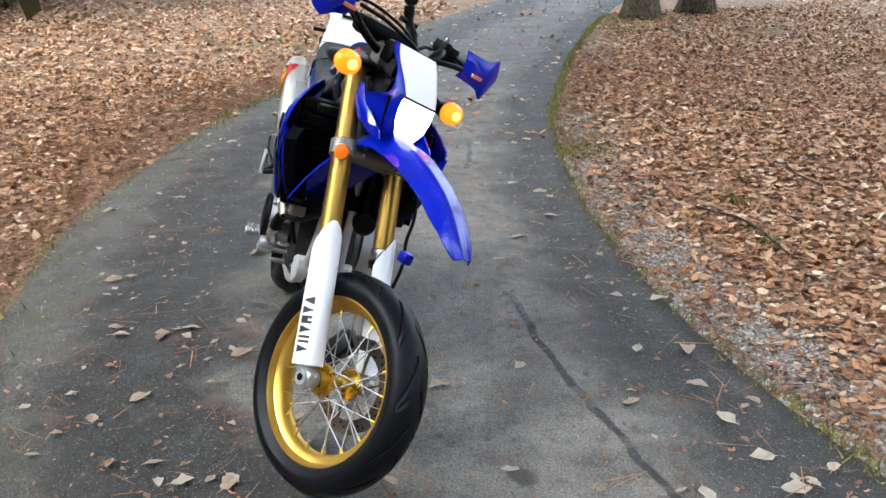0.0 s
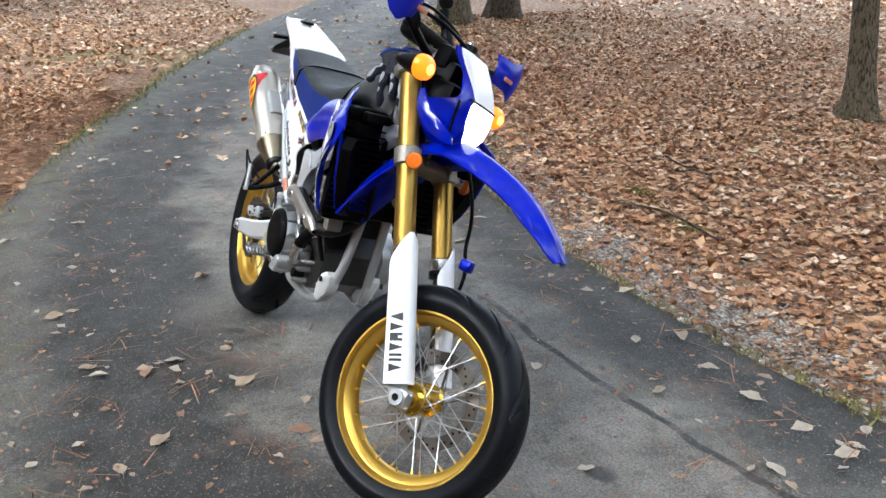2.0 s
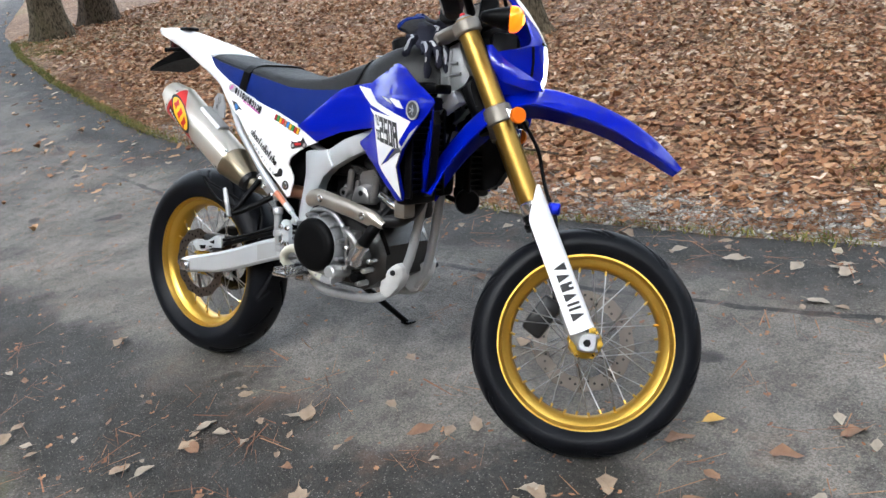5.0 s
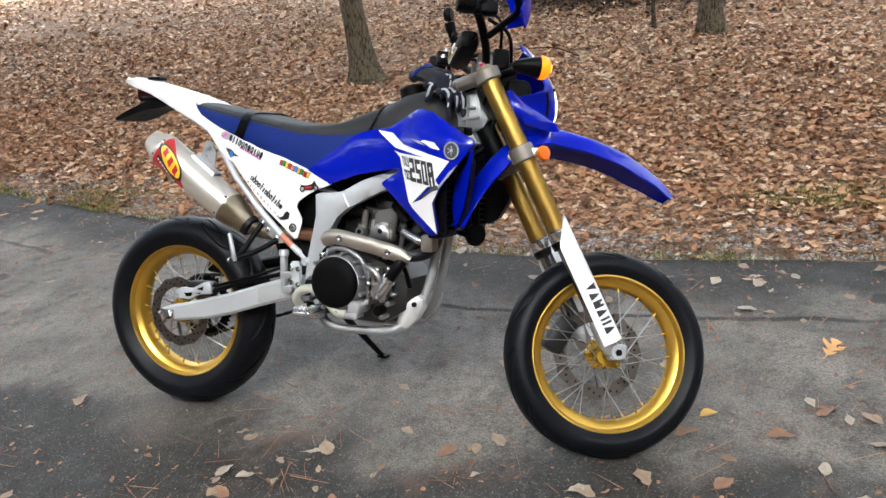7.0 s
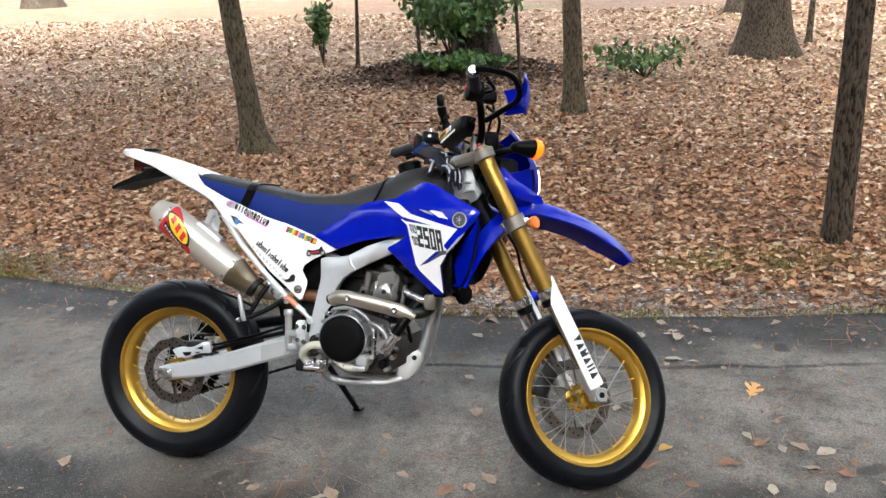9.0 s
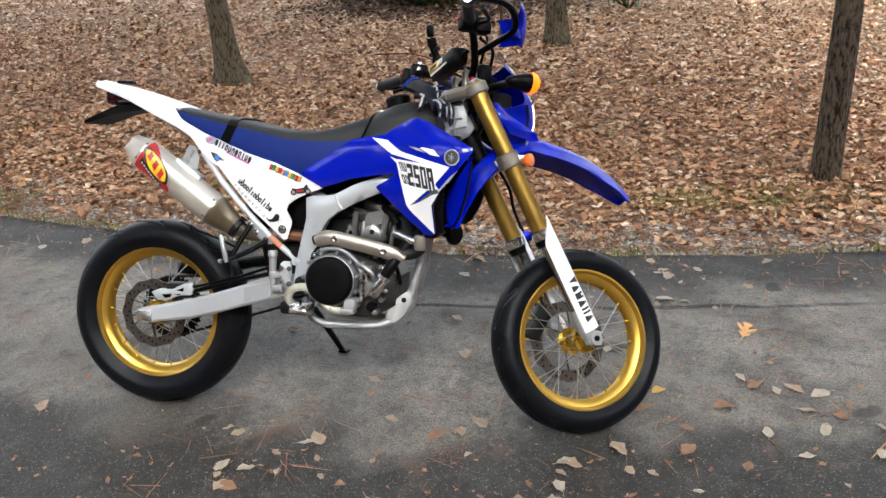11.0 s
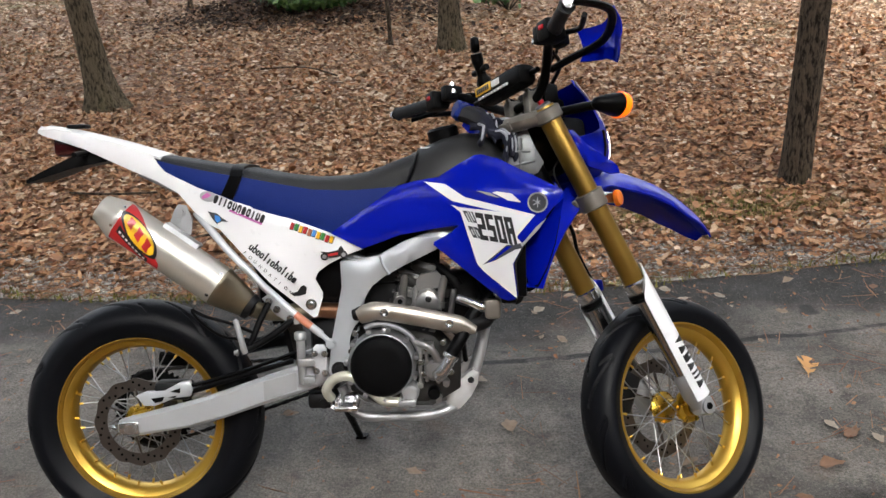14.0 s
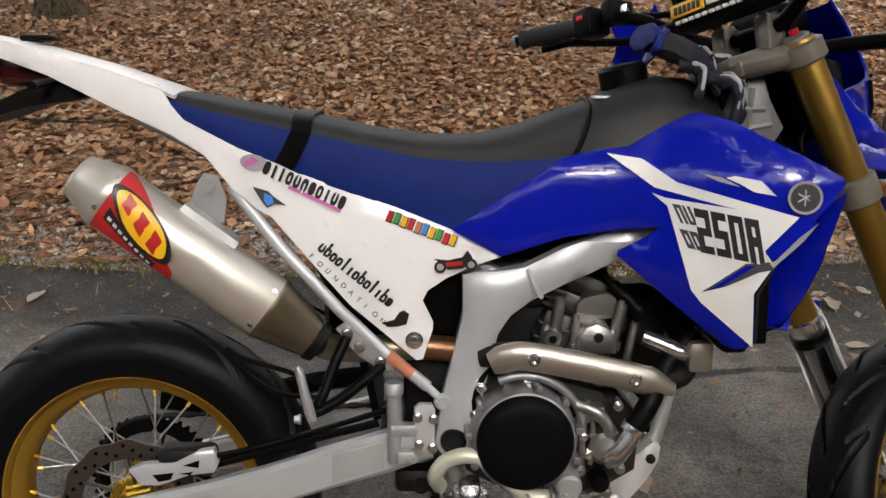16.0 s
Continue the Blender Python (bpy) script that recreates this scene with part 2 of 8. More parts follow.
def litter_ground_material():
    m = bpy.data.materials.new("leaf_litter_soil")
    m.use_nodes = True
    t = m.node_tree
    b = t.nodes["Principled BSDF"]
    co = t.nodes.new("ShaderNodeTexCoord")
    cell = t.nodes.new("ShaderNodeTexVoronoi")
    cell.inputs["Scale"].default_value = 34
    warp = t.nodes.new("ShaderNodeTexNoise")
    warp.inputs["Scale"].default_value, warp.inputs["Detail"].default_value = 30, 4
    add = t.nodes.new("ShaderNodeMixRGB")
    add.blend_type, add.inputs[0].default_value = "ADD", 0.05
    t.links.new(co.outputs["Object"], add.inputs[1])
    t.links.new(warp.outputs["Color"], add.inputs[2])
    t.links.new(co.outputs["Object"], warp.inputs["Vector"])
    t.links.new(add.outputs[0], cell.inputs["Vector"])
    ramp = t.nodes.new("ShaderNodeValToRGB")
    stops = [(0.0, (0.11, 0.055, 0.028)), (0.3, (0.24, 0.125, 0.064)), (0.55, (0.34, 0.200, 0.110)),
             (0.8, (0.42, 0.280, 0.170)), (1.0, (0.48, 0.36, 0.25))]
    while len(ramp.color_ramp.elements) < len(stops):
        ramp.color_ramp.elements.new(0.5)
    for e, (p, c) in zip(ramp.color_ramp.elements, stops):
        e.position, e.color = p, (*[0.78 * v for v in c], 1)
    sep = t.nodes.new("ShaderNodeSeparateColor")
    t.links.new(cell.outputs["Color"], sep.inputs[0])
    big = t.nodes.new("ShaderNodeTexNoise")
    big.inputs["Scale"].default_value, big.inputs["Detail"].default_value = 1.1, 5
    t.links.new(co.outputs["Object"], big.inputs["Vector"])
    mul = t.nodes.new("ShaderNodeMath")
    mul.operation = "MULTIPLY"
    t.links.new(sep.outputs[0], mul.inputs[0])
    rng = t.nodes.new("ShaderNodeMapRange")
    rng.inputs["From Min"].default_value, rng.inputs["From Max"].default_value = 0.3, 0.7
    rng.inputs["To Min"].default_value, rng.inputs["To Max"].default_value = 0.55, 1.05
    t.links.new(big.outputs["Fac"], rng.inputs["Value"])
    t.links.new(rng.outputs["Result"], mul.inputs[1])
    t.links.new(mul.outputs[0], ramp.inputs["Fac"])
    patch = t.nodes.new("ShaderNodeTexNoise")
    patch.inputs["Scale"].default_value, patch.inputs["Detail"].default_value = 0.32, 7
    t.links.new(co.outputs["Object"], patch.inputs["Vector"])
    green = t.nodes.new("ShaderNodeMapRange")
    green.inputs["From Min"].default_value, green.inputs["From Max"].default_value = 0.54, 0.68
    green.inputs["To Max"].default_value = 0.6
    t.links.new(patch.outputs["Fac"], green.inputs["Value"])
    olive = t.nodes.new("ShaderNodeMix")
    olive.data_type = "RGBA"
    olive.inputs["B"].default_value = (0.16, 0.15, 0.05, 1)
    t.links.new(green.outputs["Result"], olive.inputs["Factor"])
    t.links.new(ramp.outputs["Color"], olive.inputs["A"])
    t.links.new(olive.outputs["Result"], b.inputs["Base Color"])
    b.inputs["Roughness"].default_value = 0.85
    bp = t.nodes.new("ShaderNodeBump")
    bp.inputs["Strength"].default_value, bp.inputs["Distance"].default_value = 0.9, 0.02
    t.links.new(cell.outputs["Distance"], bp.inputs["Height"])
    t.links.new(bp.outputs["Normal"], b.inputs["Normal"])
    return m


def ground_sheet():
    xs = np.concatenate([[-900, -300, -120, -60, -40], np.arange(-30, -8, 1.0), np.arange(-8, 6, 0.2), np.arange(6, 20, 1.0), [20, 30, 50, 100, 300, 900]])
    ys = np.concatenate([[-900, -300, -100, -40, -20], np.arange(-14, -3, 1.0), np.arange(-3, 9, 0.2), np.arange(9, 30, 1.0), [30, 45, 70, 120, 300, 900]])
    bm = bmesh.new()
    grid = [[bm.verts.new((x, y, ground_height(float(x), float(y)))) for x in xs] for y in ys]
    for r0, r1 in zip(grid, grid[1:]):
        for i in range(len(xs) - 1):
            bm.faces.new((r0[i], r0[i + 1], r1[i + 1], r1[i]))
    ob = new("ground", mesh_of("ground", bm, litter_ground_material()))
    return tagged(ob, "brown forest soil under a layer of dead leaves", "ground", kind="structure")


def asphalt_material():
    m = bpy.data.materials.new("old_asphalt")
    m.use_nodes = True
    t = m.node_tree
    b = t.nodes["Principled BSDF"]
    co = t.nodes.new("ShaderNodeTexCoord")

    def node(kind, **inputs):
        n = t.nodes.new(kind)
        for k, v in inputs.items():
            n.inputs[k.replace("_", " ")].default_value = v
        return n

    def noise_of(scale, detail=5.0, rough=0.6):
        n = node("ShaderNodeTexNoise", Scale=scale, Detail=detail, Roughness=rough)
        t.links.new(co.outputs["Object"], n.inputs["Vector"])
        return n.outputs["Fac"]

    def ranged(value, a, bb, c=0.0, d=1.0, smooth=True):
        n = node("ShaderNodeMapRange")
        if smooth:
            n.interpolation_type = "SMOOTHSTEP"
        n.inputs["From Min"].default_value, n.inputs["From Max"].default_value = a, bb
        n.inputs["To Min"].default_value, n.inputs["To Max"].default_value = c, d
        t.links.new(value, n.inputs["Value"])
        return n.outputs["Result"]

    def maths(op, u, v):
        n = t.nodes.new("ShaderNodeMath")
        n.operation = op
        for k, w in enumerate((u, v)):
            if isinstance(w, (int, float)):
                n.inputs[k].default_value = w
            else:
                t.links.new(w, n.inputs[k])
        return n.outputs[0]

    def mixed(fac, u, v):
        n = t.nodes.new("ShaderNodeMix")
        n.data_type = "RGBA"
        t.links.new(fac, n.inputs["Factor"])
        for k, w in (("A", u), ("B", v)):
            if isinstance(w, tuple):
                n.inputs[k].default_value = (*w, 1)
            else:
                t.links.new(w, n.inputs[k])
        return n.outputs["Result"]
    at = t.nodes.new("ShaderNodeAttribute")
    at.attribute_name = "from_right"
    al = t.nodes.new("ShaderNodeAttribute")
    al.attribute_name = "from_left"
    wob = maths("MULTIPLY", maths("SUBTRACT", noise_of(2.2), 0.5), 0.55)
    dr = maths("ADD", at.outputs["Fac"], wob)
    dl = maths("ADD", al.outputs["Fac"], maths("MULTIPLY", maths("SUBTRACT", noise_of(1.6), 0.5), 1.1))
    wear_and_shade = maths("MULTIPLY", ranged(dr, 0.26, 0.58), ranged(dl, 0.84, 1.14))
    verge = ranged(dl, 0.45, 0.2)
    wear_and_shade = maths("MAXIMUM", wear_and_shade, maths("MULTIPLY", verge, 0.42))
    wear_and_shade = maths("MULTIPLY", wear_and_shade, ranged(noise_of(3.4, 7.0, 0.65), 0.30, 0.60, 0.45, 1.0))
    # far stretch of the drive toned down: its shade is put into the colour
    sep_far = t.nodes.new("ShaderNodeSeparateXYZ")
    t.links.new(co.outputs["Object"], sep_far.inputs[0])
    wear_and_shade = maths("MULTIPLY", wear_and_shade, ranged(sep_far.outputs[0], -6.0, -1.0, 0.55, 1.0))
    aggregate = ranged(noise_of(120, 7.0, 0.85), 0.40, 0.60)
    dark = mixed(aggregate, (0.0085, 0.0073, 0.0060), (0.044, 0.0385, 0.0315))
    light = mixed(aggregate, (0.118, 0.104, 0.088), (0.322, 0.288, 0.245))
    base = mixed(wear_and_shade, dark, light)
    cloud = ranged(noise_of(1.9, 7.0, 0.68), 0.36, 0.64)
    base = mixed(maths("MULTIPLY", cloud, 0.40), base, (0.024, 0.021, 0.0175))
    dirt = maths("MULTIPLY", ranged(noise_of(14, 8.0, 0.72), 0.48, 0.66), 0.5)
    base = mixed(dirt, base, (0.026, 0.022, 0.018))
    dust = maths("MULTIPLY", ranged(noise_of(9.0, 8.0, 0.75), 0.55, 0.72), 0.2)
    base = mixed(dust, base, (0.24, 0.215, 0.18))
    stone = node("ShaderNodeTexVoronoi", Scale=150.0)
    t.links.new(co.outputs["Object"], stone.inputs["Vector"])
    sep = t.nodes.new("ShaderNodeSeparateColor")
    t.links.new(stone.outputs["Color"], sep.inputs[0])
    chips = maths("MULTIPLY", ranged(stone.outputs["Distance"], 0.38, 0.22), ranged(sep.outputs[0], 0.66, 0.82))
    base = mixed(maths("MULTIPLY", chips, 0.55), base, (0.32, 0.295, 0.26))
    spots = ranged(noise_of(5.2, 2.0, 0.4), 0.68, 0.74)
    base = mixed(maths("MULTIPLY", spots, 0.75), base, (0.020, 0.0195, 0.019))
    line = maths("ABSOLUTE", maths("SUBTRACT", maths("ADD", at.outputs["Fac"], maths("MULTIPLY", maths("SUBTRACT", noise_of(2.4, 6.0, 0.6), 0.5), 0.10)), 0.59), 0)
    sepx = t.nodes.new("ShaderNodeSeparateXYZ")
    t.links.new(co.outputs["Object"], sepx.inputs[0])
    along = maths("MULTIPLY", ranged(sepx.outputs[0], 0.35, 0.55), ranged(sepx.outputs[0], 3.2, 2.2))
    crack = maths("MULTIPLY", ranged(line, 0.020, 0.009), maths("MAXIMUM", along, maths("MULTIPLY", ranged(noise_of(1.3, 3.0), 0.52, 0.6), 0.7)))
    crack = maths("MULTIPLY", crack, ranged(noise_of(7.0, 5.0, 0.7), 0.38, 0.52, 0.45, 0.95))
    base = mixed(crack, base, (0.015, 0.0142, 0.013))
    rust = ranged(noise_of(2.7, 6.0, 0.7), 0.54, 0.72)
    base = mixed(maths("MULTIPLY", rust, 0.55), base, (0.125, 0.070, 0.043))
    moss = maths("MULTIPLY", ranged(dl, 0.36, 0.05), ranged(noise_of(5.0, 7.0, 0.7), 0.46, 0.62))
    base = mixed(maths("MULTIPLY", moss, 0.6), base, (0.085, 0.088, 0.034))
    t.links.new(base, b.inputs["Base Color"])
    t.links.new(ranged(noise_of(6), 0.3, 0.7, 0.62, 0.85, False), b.inputs["Roughness"])
    bp = t.nodes.new("ShaderNodeBump")
    bp.inputs["Strength"].default_value, bp.inputs["Distance"].default_value = 1.0, 0.010
    t.links.new(noise_of(110, 4.0, 0.7), bp.inputs["Height"])
    t.links.new(bp.outputs["Normal"], b.inputs["Normal"])
    return m


def asphalt_drive():
    xs = np.concatenate([np.arange(-29, -9, 0.5), np.arange(-9, 5, 0.06), np.arange(5, 29, 0.5)])
    n = 24
    bm = bmesh.new()
    fr, fl = bm.verts.layers.float.new("from_right"), bm.verts.layers.float.new("from_left")
    rows = []
    for x in xs:
        x = float(x)
        a, b = soft_edge(left_edge, x), soft_edge(right_edge, x)
        row = []
        for k in range(-1, n + 2):
            u = min(max(k / n, 0), 1)
            y = a + (b - a) * u
            z = -0.045 if k in (-1, n + 1) else -0.012 * (2 * abs(u - 0.5)) ** 6 + 0.004 * noise.noise((x, y, 0.3))
            if k in (0, n):
                z -= 0.004 * (1 + noise.noise((x * 14, y, 2.0)))
            v = bm.verts.new((x, y, z))
            v[fr], v[fl] = b - y, y - a
            row.append(v)
        rows.append(row)
    for r0, r1 in zip(rows, rows[1:]):
        for k in range(len(r0) - 1):
            bm.faces.new((r0[k], r1[k], r1[k + 1], r0[k + 1]))
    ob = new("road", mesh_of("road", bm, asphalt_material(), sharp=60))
    return tagged(ob, "narrow weathered grey asphalt drive with a dark crack", "road", kind="structure")


def island_material(name, stops, rough=0.75, bump=0.3, gain=1.0):
    """Colour by piece, with a fine mottle."""
    m = bpy.data.materials.new(name)
    m.use_nodes = True
    t = m.node_tree
    b = t.nodes["Principled BSDF"]
    geo = t.nodes.new("ShaderNodeNewGeometry")
    ramp = t.nodes.new("ShaderNodeValToRGB")
    while len(ramp.color_ramp.elements) < len(stops):
        ramp.color_ramp.elements.new(0.5)
    for e, (p, c) in zip(ramp.color_ramp.elements, stops):
        e.position, e.color = p, (*[v * gain for v in c], 1)
    t.links.new(geo.outputs["Random Per Island"], ramp.inputs["Fac"])
    co = t.nodes.new("ShaderNodeTexCoord")
    n = t.nodes.new("ShaderNodeTexNoise")
    n.inputs["Scale"].default_value, n.inputs["Detail"].default_value = 60, 4
    t.links.new(co.outputs["Object"], n.inputs["Vector"])
    mr = t.nodes.new("ShaderNodeMapRange")
    mr.inputs["To Min"].default_value, mr.inputs["To Max"].default_value = 0.6, 1.35
    t.links.new(n.outputs["Fac"], mr.inputs["Value"])
    mul = t.nodes.new("ShaderNodeVectorMath")
    mul.operation = "SCALE"
    t.links.new(ramp.outputs["Color"], mul.inputs[0])
    t.links.new(mr.outputs["Result"], mul.inputs["Scale"])
    t.links.new(mul.outputs["Vector"], b.inputs["Base Color"])
    b.inputs["Roughness"].default_value = rough
    if bump:
        bp = t.nodes.new("ShaderNodeBump")
        bp.inputs["Strength"].default_value, bp.inputs["Distance"].default_value = bump, 0.003
        t.links.new(n.outputs["Fac"], bp.inputs["Height"])
        t.links.new(bp.outputs["Normal"], b.inputs["Normal"])
    return m


LEAF_STOPS = [(0.0, (0.17, 0.070, 0.034)), (0.18, (0.30, 0.135, 0.062)), (0.40, (0.42, 0.205, 0.095)), (0.62, (0.50, 0.275, 0.138)),
              (0.84, (0.55, 0.345, 0.195)), (0.95, (0.62, 0.44, 0.29)), (1.0, (0.74, 0.60, 0.46))]
DEAD_LEAF = island_material("dead_leaves", LEAF_STOPS, gain=0.93)
PALE_LITTER = island_material("greyish_tan_leaves", [(0.0, (0.23, 0.125, 0.070)), (0.3, (0.45, 0.275, 0.160)), (0.6, (0.57, 0.400, 0.255)), (1.0, (0.70, 0.57, 0.42))], gain=0.95)
NEEDLE = island_material("pine_needles", [(0.0, (0.20, 0.085, 0.042)), (0.5, (0.34, 0.155, 0.075)), (1.0, (0.46, 0.25, 0.13))], bump=0, gain=0.82)
GRAVEL = island_material("gravel", [(0.0, (0.18, 0.16, 0.145)), (0.5, (0.34, 0.315, 0.285)), (1.0, (0.56, 0.53, 0.49))], 0.85, gain=0.92)
MOSS = island_material("moss", [(0.0, (0.07, 0.075, 0.016)), (0.5, (0.16, 0.155, 0.032)), (1.0, (0.27, 0.24, 0.065))], 0.95)

LEAF_V = np.array([(-0.5, 0, 0), (-0.27, 0.25, 0.05), (-0.02, 0.17, 0.03), (0.22, 0.31, 0.07), (0.5, 0, 0.03), (0.25, -0.27, 0.06),
                   (0.0, -0.18, 0.03), (-0.24, -0.28, 0.06), (0.0, 0, -0.01)])
LEAF_F = [(0, 1, 8), (1, 2, 8), (2, 3, 8), (3, 4, 8), (4, 5, 8), (5, 6, 8), (6, 7, 8), (7, 0, 8)]


def mass(name, template, faces, places, material, label, category, jitter=0.12, seed=1):
    """One object of many small copies: places hold x, y, z, size, turn, tilt, roll, curl."""
    rng = np.random.default_rng(seed)
    p = np.asarray(places, float)
    n, k = len(p), len(template)
    v = np.repeat(template[None], n, 0)
    v = v * (1 + jitter * rng.standard_normal((n, 1, 3)))
    v[:, :, 1] += jitter * 0.5 * rng.standard_normal((n, k)) * 0.5
    v[:, :, 2] += p[:, 7, None] * (v[:, :, 0] ** 2 * 1.6 - 0.15) + p[:, 7, None] * np.abs(v[:, :, 1]) * 0.7
    v *= p[:, 3, None, None]

    def turn(v, a, i, j):
        c, s = np.cos(a)[:, None], np.sin(a)[:, None]
        vi, vj = v[:, :, i] * c - v[:, :, j] * s, v[:, :, i] * s + v[:, :, j] * c
        v[:, :, i], v[:, :, j] = vi, vj
        return v
    v = turn(v, p[:, 6], 1, 2)
    v = turn(v, p[:, 5], 0, 2)
    v = turn(v, p[:, 4], 0, 1)
    v = v + p[:, None, :3]
    sizes = [len(f) for f in faces]
    loops = np.concatenate([np.array(f) for f in faces])
    idx = (loops[None] + (np.arange(n) * k)[:, None]).ravel()
    tot = np.tile(sizes, n)
    me = bpy.data.meshes.new(name)
    me.vertices.add(n * k)
    me.vertices.foreach_set("co", v.astype(np.float32).ravel())
    me.loops.add(len(idx))
    me.loops.foreach_set("vertex_index", idx.astype(np.int32))
    me.polygons.add(len(tot))
    me.polygons.foreach_set("loop_start", np.concatenate([[0], np.cumsum(tot)[:-1]]).astype(np.int32))
    me.update(calc_edges=True)
    me.validate()
    me.materials.append(material)
    ob = new(name, me)
    return tagged(ob, label, category, kind="stuff")


def litter():
    rng = np.random.default_rng(7)
    out = []

    def strew(x0, x1, y0, y1, per_m2, size):
        for _ in range(int((x1 - x0) * (y1 - y0) * per_m2)):
            x, y = rng.uniform(x0, x1), rng.uniform(y0, y1)
            re, le = right_edge(x), left_edge(x)
            if le - 0.02 < y < re + 0.02:
                continue
            off = max(le - y, y - re)
            clump = 0.5 + 0.5 * noise.noise((x * 0.8, y * 0.8, 9.0)) + 0.35 * noise.noise((x * 3.0, y * 3.0, 2.0))
            if rng.random() > 0.35 + 0.75 * clump or (off < 0.45 and rng.random() > 0.16 + off * 1.6):
                continue
            s = size * rng.uniform(0.45, 1.45)
            out.append((x, y, ground_height(x, y) + 0.004 + rng.exponential(0.008), s, rng.uniform(0, 6.28),
                        rng.normal(0, 0.17), rng.normal(0, 0.20), rng.normal(0.35, 0.5)))
    strew(-4.5, 4.6, 1.4, 5.0, 1750, 0.050)
    strew(-9.5, -4.5, 2.6, 8.0, 700, 0.060)
    strew(-6.0, 6.0, 5.0, 8.5, 900, 0.056)
    strew(-7.0, 7.0, 8.5, 12.0, 380, 0.066)
    strew(-14.0, 12.0, 12.0, 20.0, 110, 0.09)
    strew(-20.0, -6.0, 8.0, 15.0, 110, 0.09)
    strew(-6.0, 1.5, -3.2, 0.2, 1300, 0.050)
    strew(-16.0, -6.0, -5.0, 3.0, 280, 0.07)
    strew(1.5, 4.0, -3.0, 0.0, 500, 0.055)
    strew(4.6, 8.0, 1.5, 6.0, 300, 0.06)
    for _ in range(900):
        x = rng.uniform(-13.0, -1.9)
        y = rng.uniform(left_edge(x), right_edge(x))
        if rng.random() > 0.25 + 0.6 * abs(noise.noise((x * 0.7, y * 0.9, 6.0))) * 2:
            continue
        out.append((x, y, 0.012, rng.uniform(0.035, 0.085), rng.uniform(0, 6.28), rng.normal(0, 0.1), rng.normal(0, 0.12), rng.normal(0.3, 0.4)))
    # the share of paler, greyer leaves rises with depth and up the drive
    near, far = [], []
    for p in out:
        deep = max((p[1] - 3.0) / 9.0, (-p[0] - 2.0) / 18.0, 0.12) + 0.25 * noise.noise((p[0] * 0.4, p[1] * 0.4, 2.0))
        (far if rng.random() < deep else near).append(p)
    mass("leaf_litter", LEAF_V, LEAF_F, near, DEAD_LEAF, "thick layer of dry brown and tan fallen leaves", "leaf litter")
    mass("far_leaf_litter", LEAF_V, LEAF_F, far, PALE_LITTER, "greyish tan leaves, more of them deeper in the woods", "leaf litter")


def mound_shade():
    """Bark chips at a tree's foot; the mound's shade is put into their colour."""
    rng = np.random.default_rng(23)
    out = []
    for _ in range(5200):
        x, y = rng.normal(-0.75, 0.75), rng.normal(9.35, 0.55)
        out.append((x, y, ground_height(x, y) + 0.02 + rng.random() * 0.03, rng.uniform(0.03, 0.09), rng.uniform(0, 6.28), rng.normal(0, 0.3), rng.normal(0, 0.3), 0.3))
    chips = island_material("shaded_bark_chips", [(0.0, (0.020, 0.012, 0.008)), (0.6, (0.060, 0.034, 0.020)), (1.0, (0.15, 0.085, 0.05))], 0.9)
    mass("shaded_bark_mulch", LEAF_V, LEAF_F, out, chips, "brown bark chips on a low mound, darkened to carry its shade", "bark chips", 0.15, 29)


def needles():
    rng = np.random.default_rng(11)
    tmpl = np.array([(-0.5, -0.006, 0), (0.5, -0.006, 0), (0.5, 0.006, 0), (-0.5, 0.006, 0), (0, 0, 0.008)])
    faces = [(0, 1, 4), (1, 2, 4), (2, 3, 4), (3, 0, 4)]
    out = []
    for _ in range(520):
        x, y = rng.uniform(-3.5, 3.4), rng.uniform(-1.1, 1.7)
        if not on_drive(x, y) or (-0.1 < y < 0.9 and rng.random() < 0.5):
            continue
        a0 = rng.uniform(0, 6.28)
        for _ in range(rng.integers(1, 7)):
            out.append((x + rng.normal(0, 0.05), y + rng.normal(0, 0.05), 0.006 + rng.random() * 0.006, rng.uniform(0.05, 0.14),
                        a0 + rng.normal(0, 0.6), rng.normal(0, 0.03), 0, 0.03))
    for _ in range(16000):
        x, y = rng.uniform(-5.0, 4.5), rng.uniform(-2.6, 5.5)
        if on_drive(x, y, -0.02):
            continue
        out.append((x, y, ground_height(x, y) + 0.02 + rng.random() * 0.015, rng.uniform(0.07, 0.16), rng.uniform(0, 6.28), rng.normal(0, 0.12), 0, 0.05))
    for _ in range(6000):
        x = rng.uniform(-5.0, 1.6)
        y = left_edge(x) - abs(rng.normal(0, 0.8)) - 0.01
        out.append((x, y, ground_height(x, y) + 0.018 + rng.random() * 0.02, rng.uniform(0.08, 0.18), rng.uniform(0, 6.28), rng.normal(0, 0.10), 0, 0.05))
    for _ in range(9000):
        x = rng.uniform(-6.0, 4.5)
        if rng.random() < 0.55:
            y = right_edge(x) + rng.exponential(0.35) + 0.01
        else:
            y = left_edge(x) - rng.exponential(0.35) - 0.01
        out.append((x, y, ground_height(x, y) + 0.012 + rng.random() * 0.018, rng.uniform(0.07, 0.17), rng.normal(0.2, 0.7), rng.normal(0, 0.08), 0, 0.05))
    mass("pine_needles", tmpl, faces, out, NEEDLE, "thin reddish brown pine needles strewn along the drive", "pine needles", 0.05, 3)


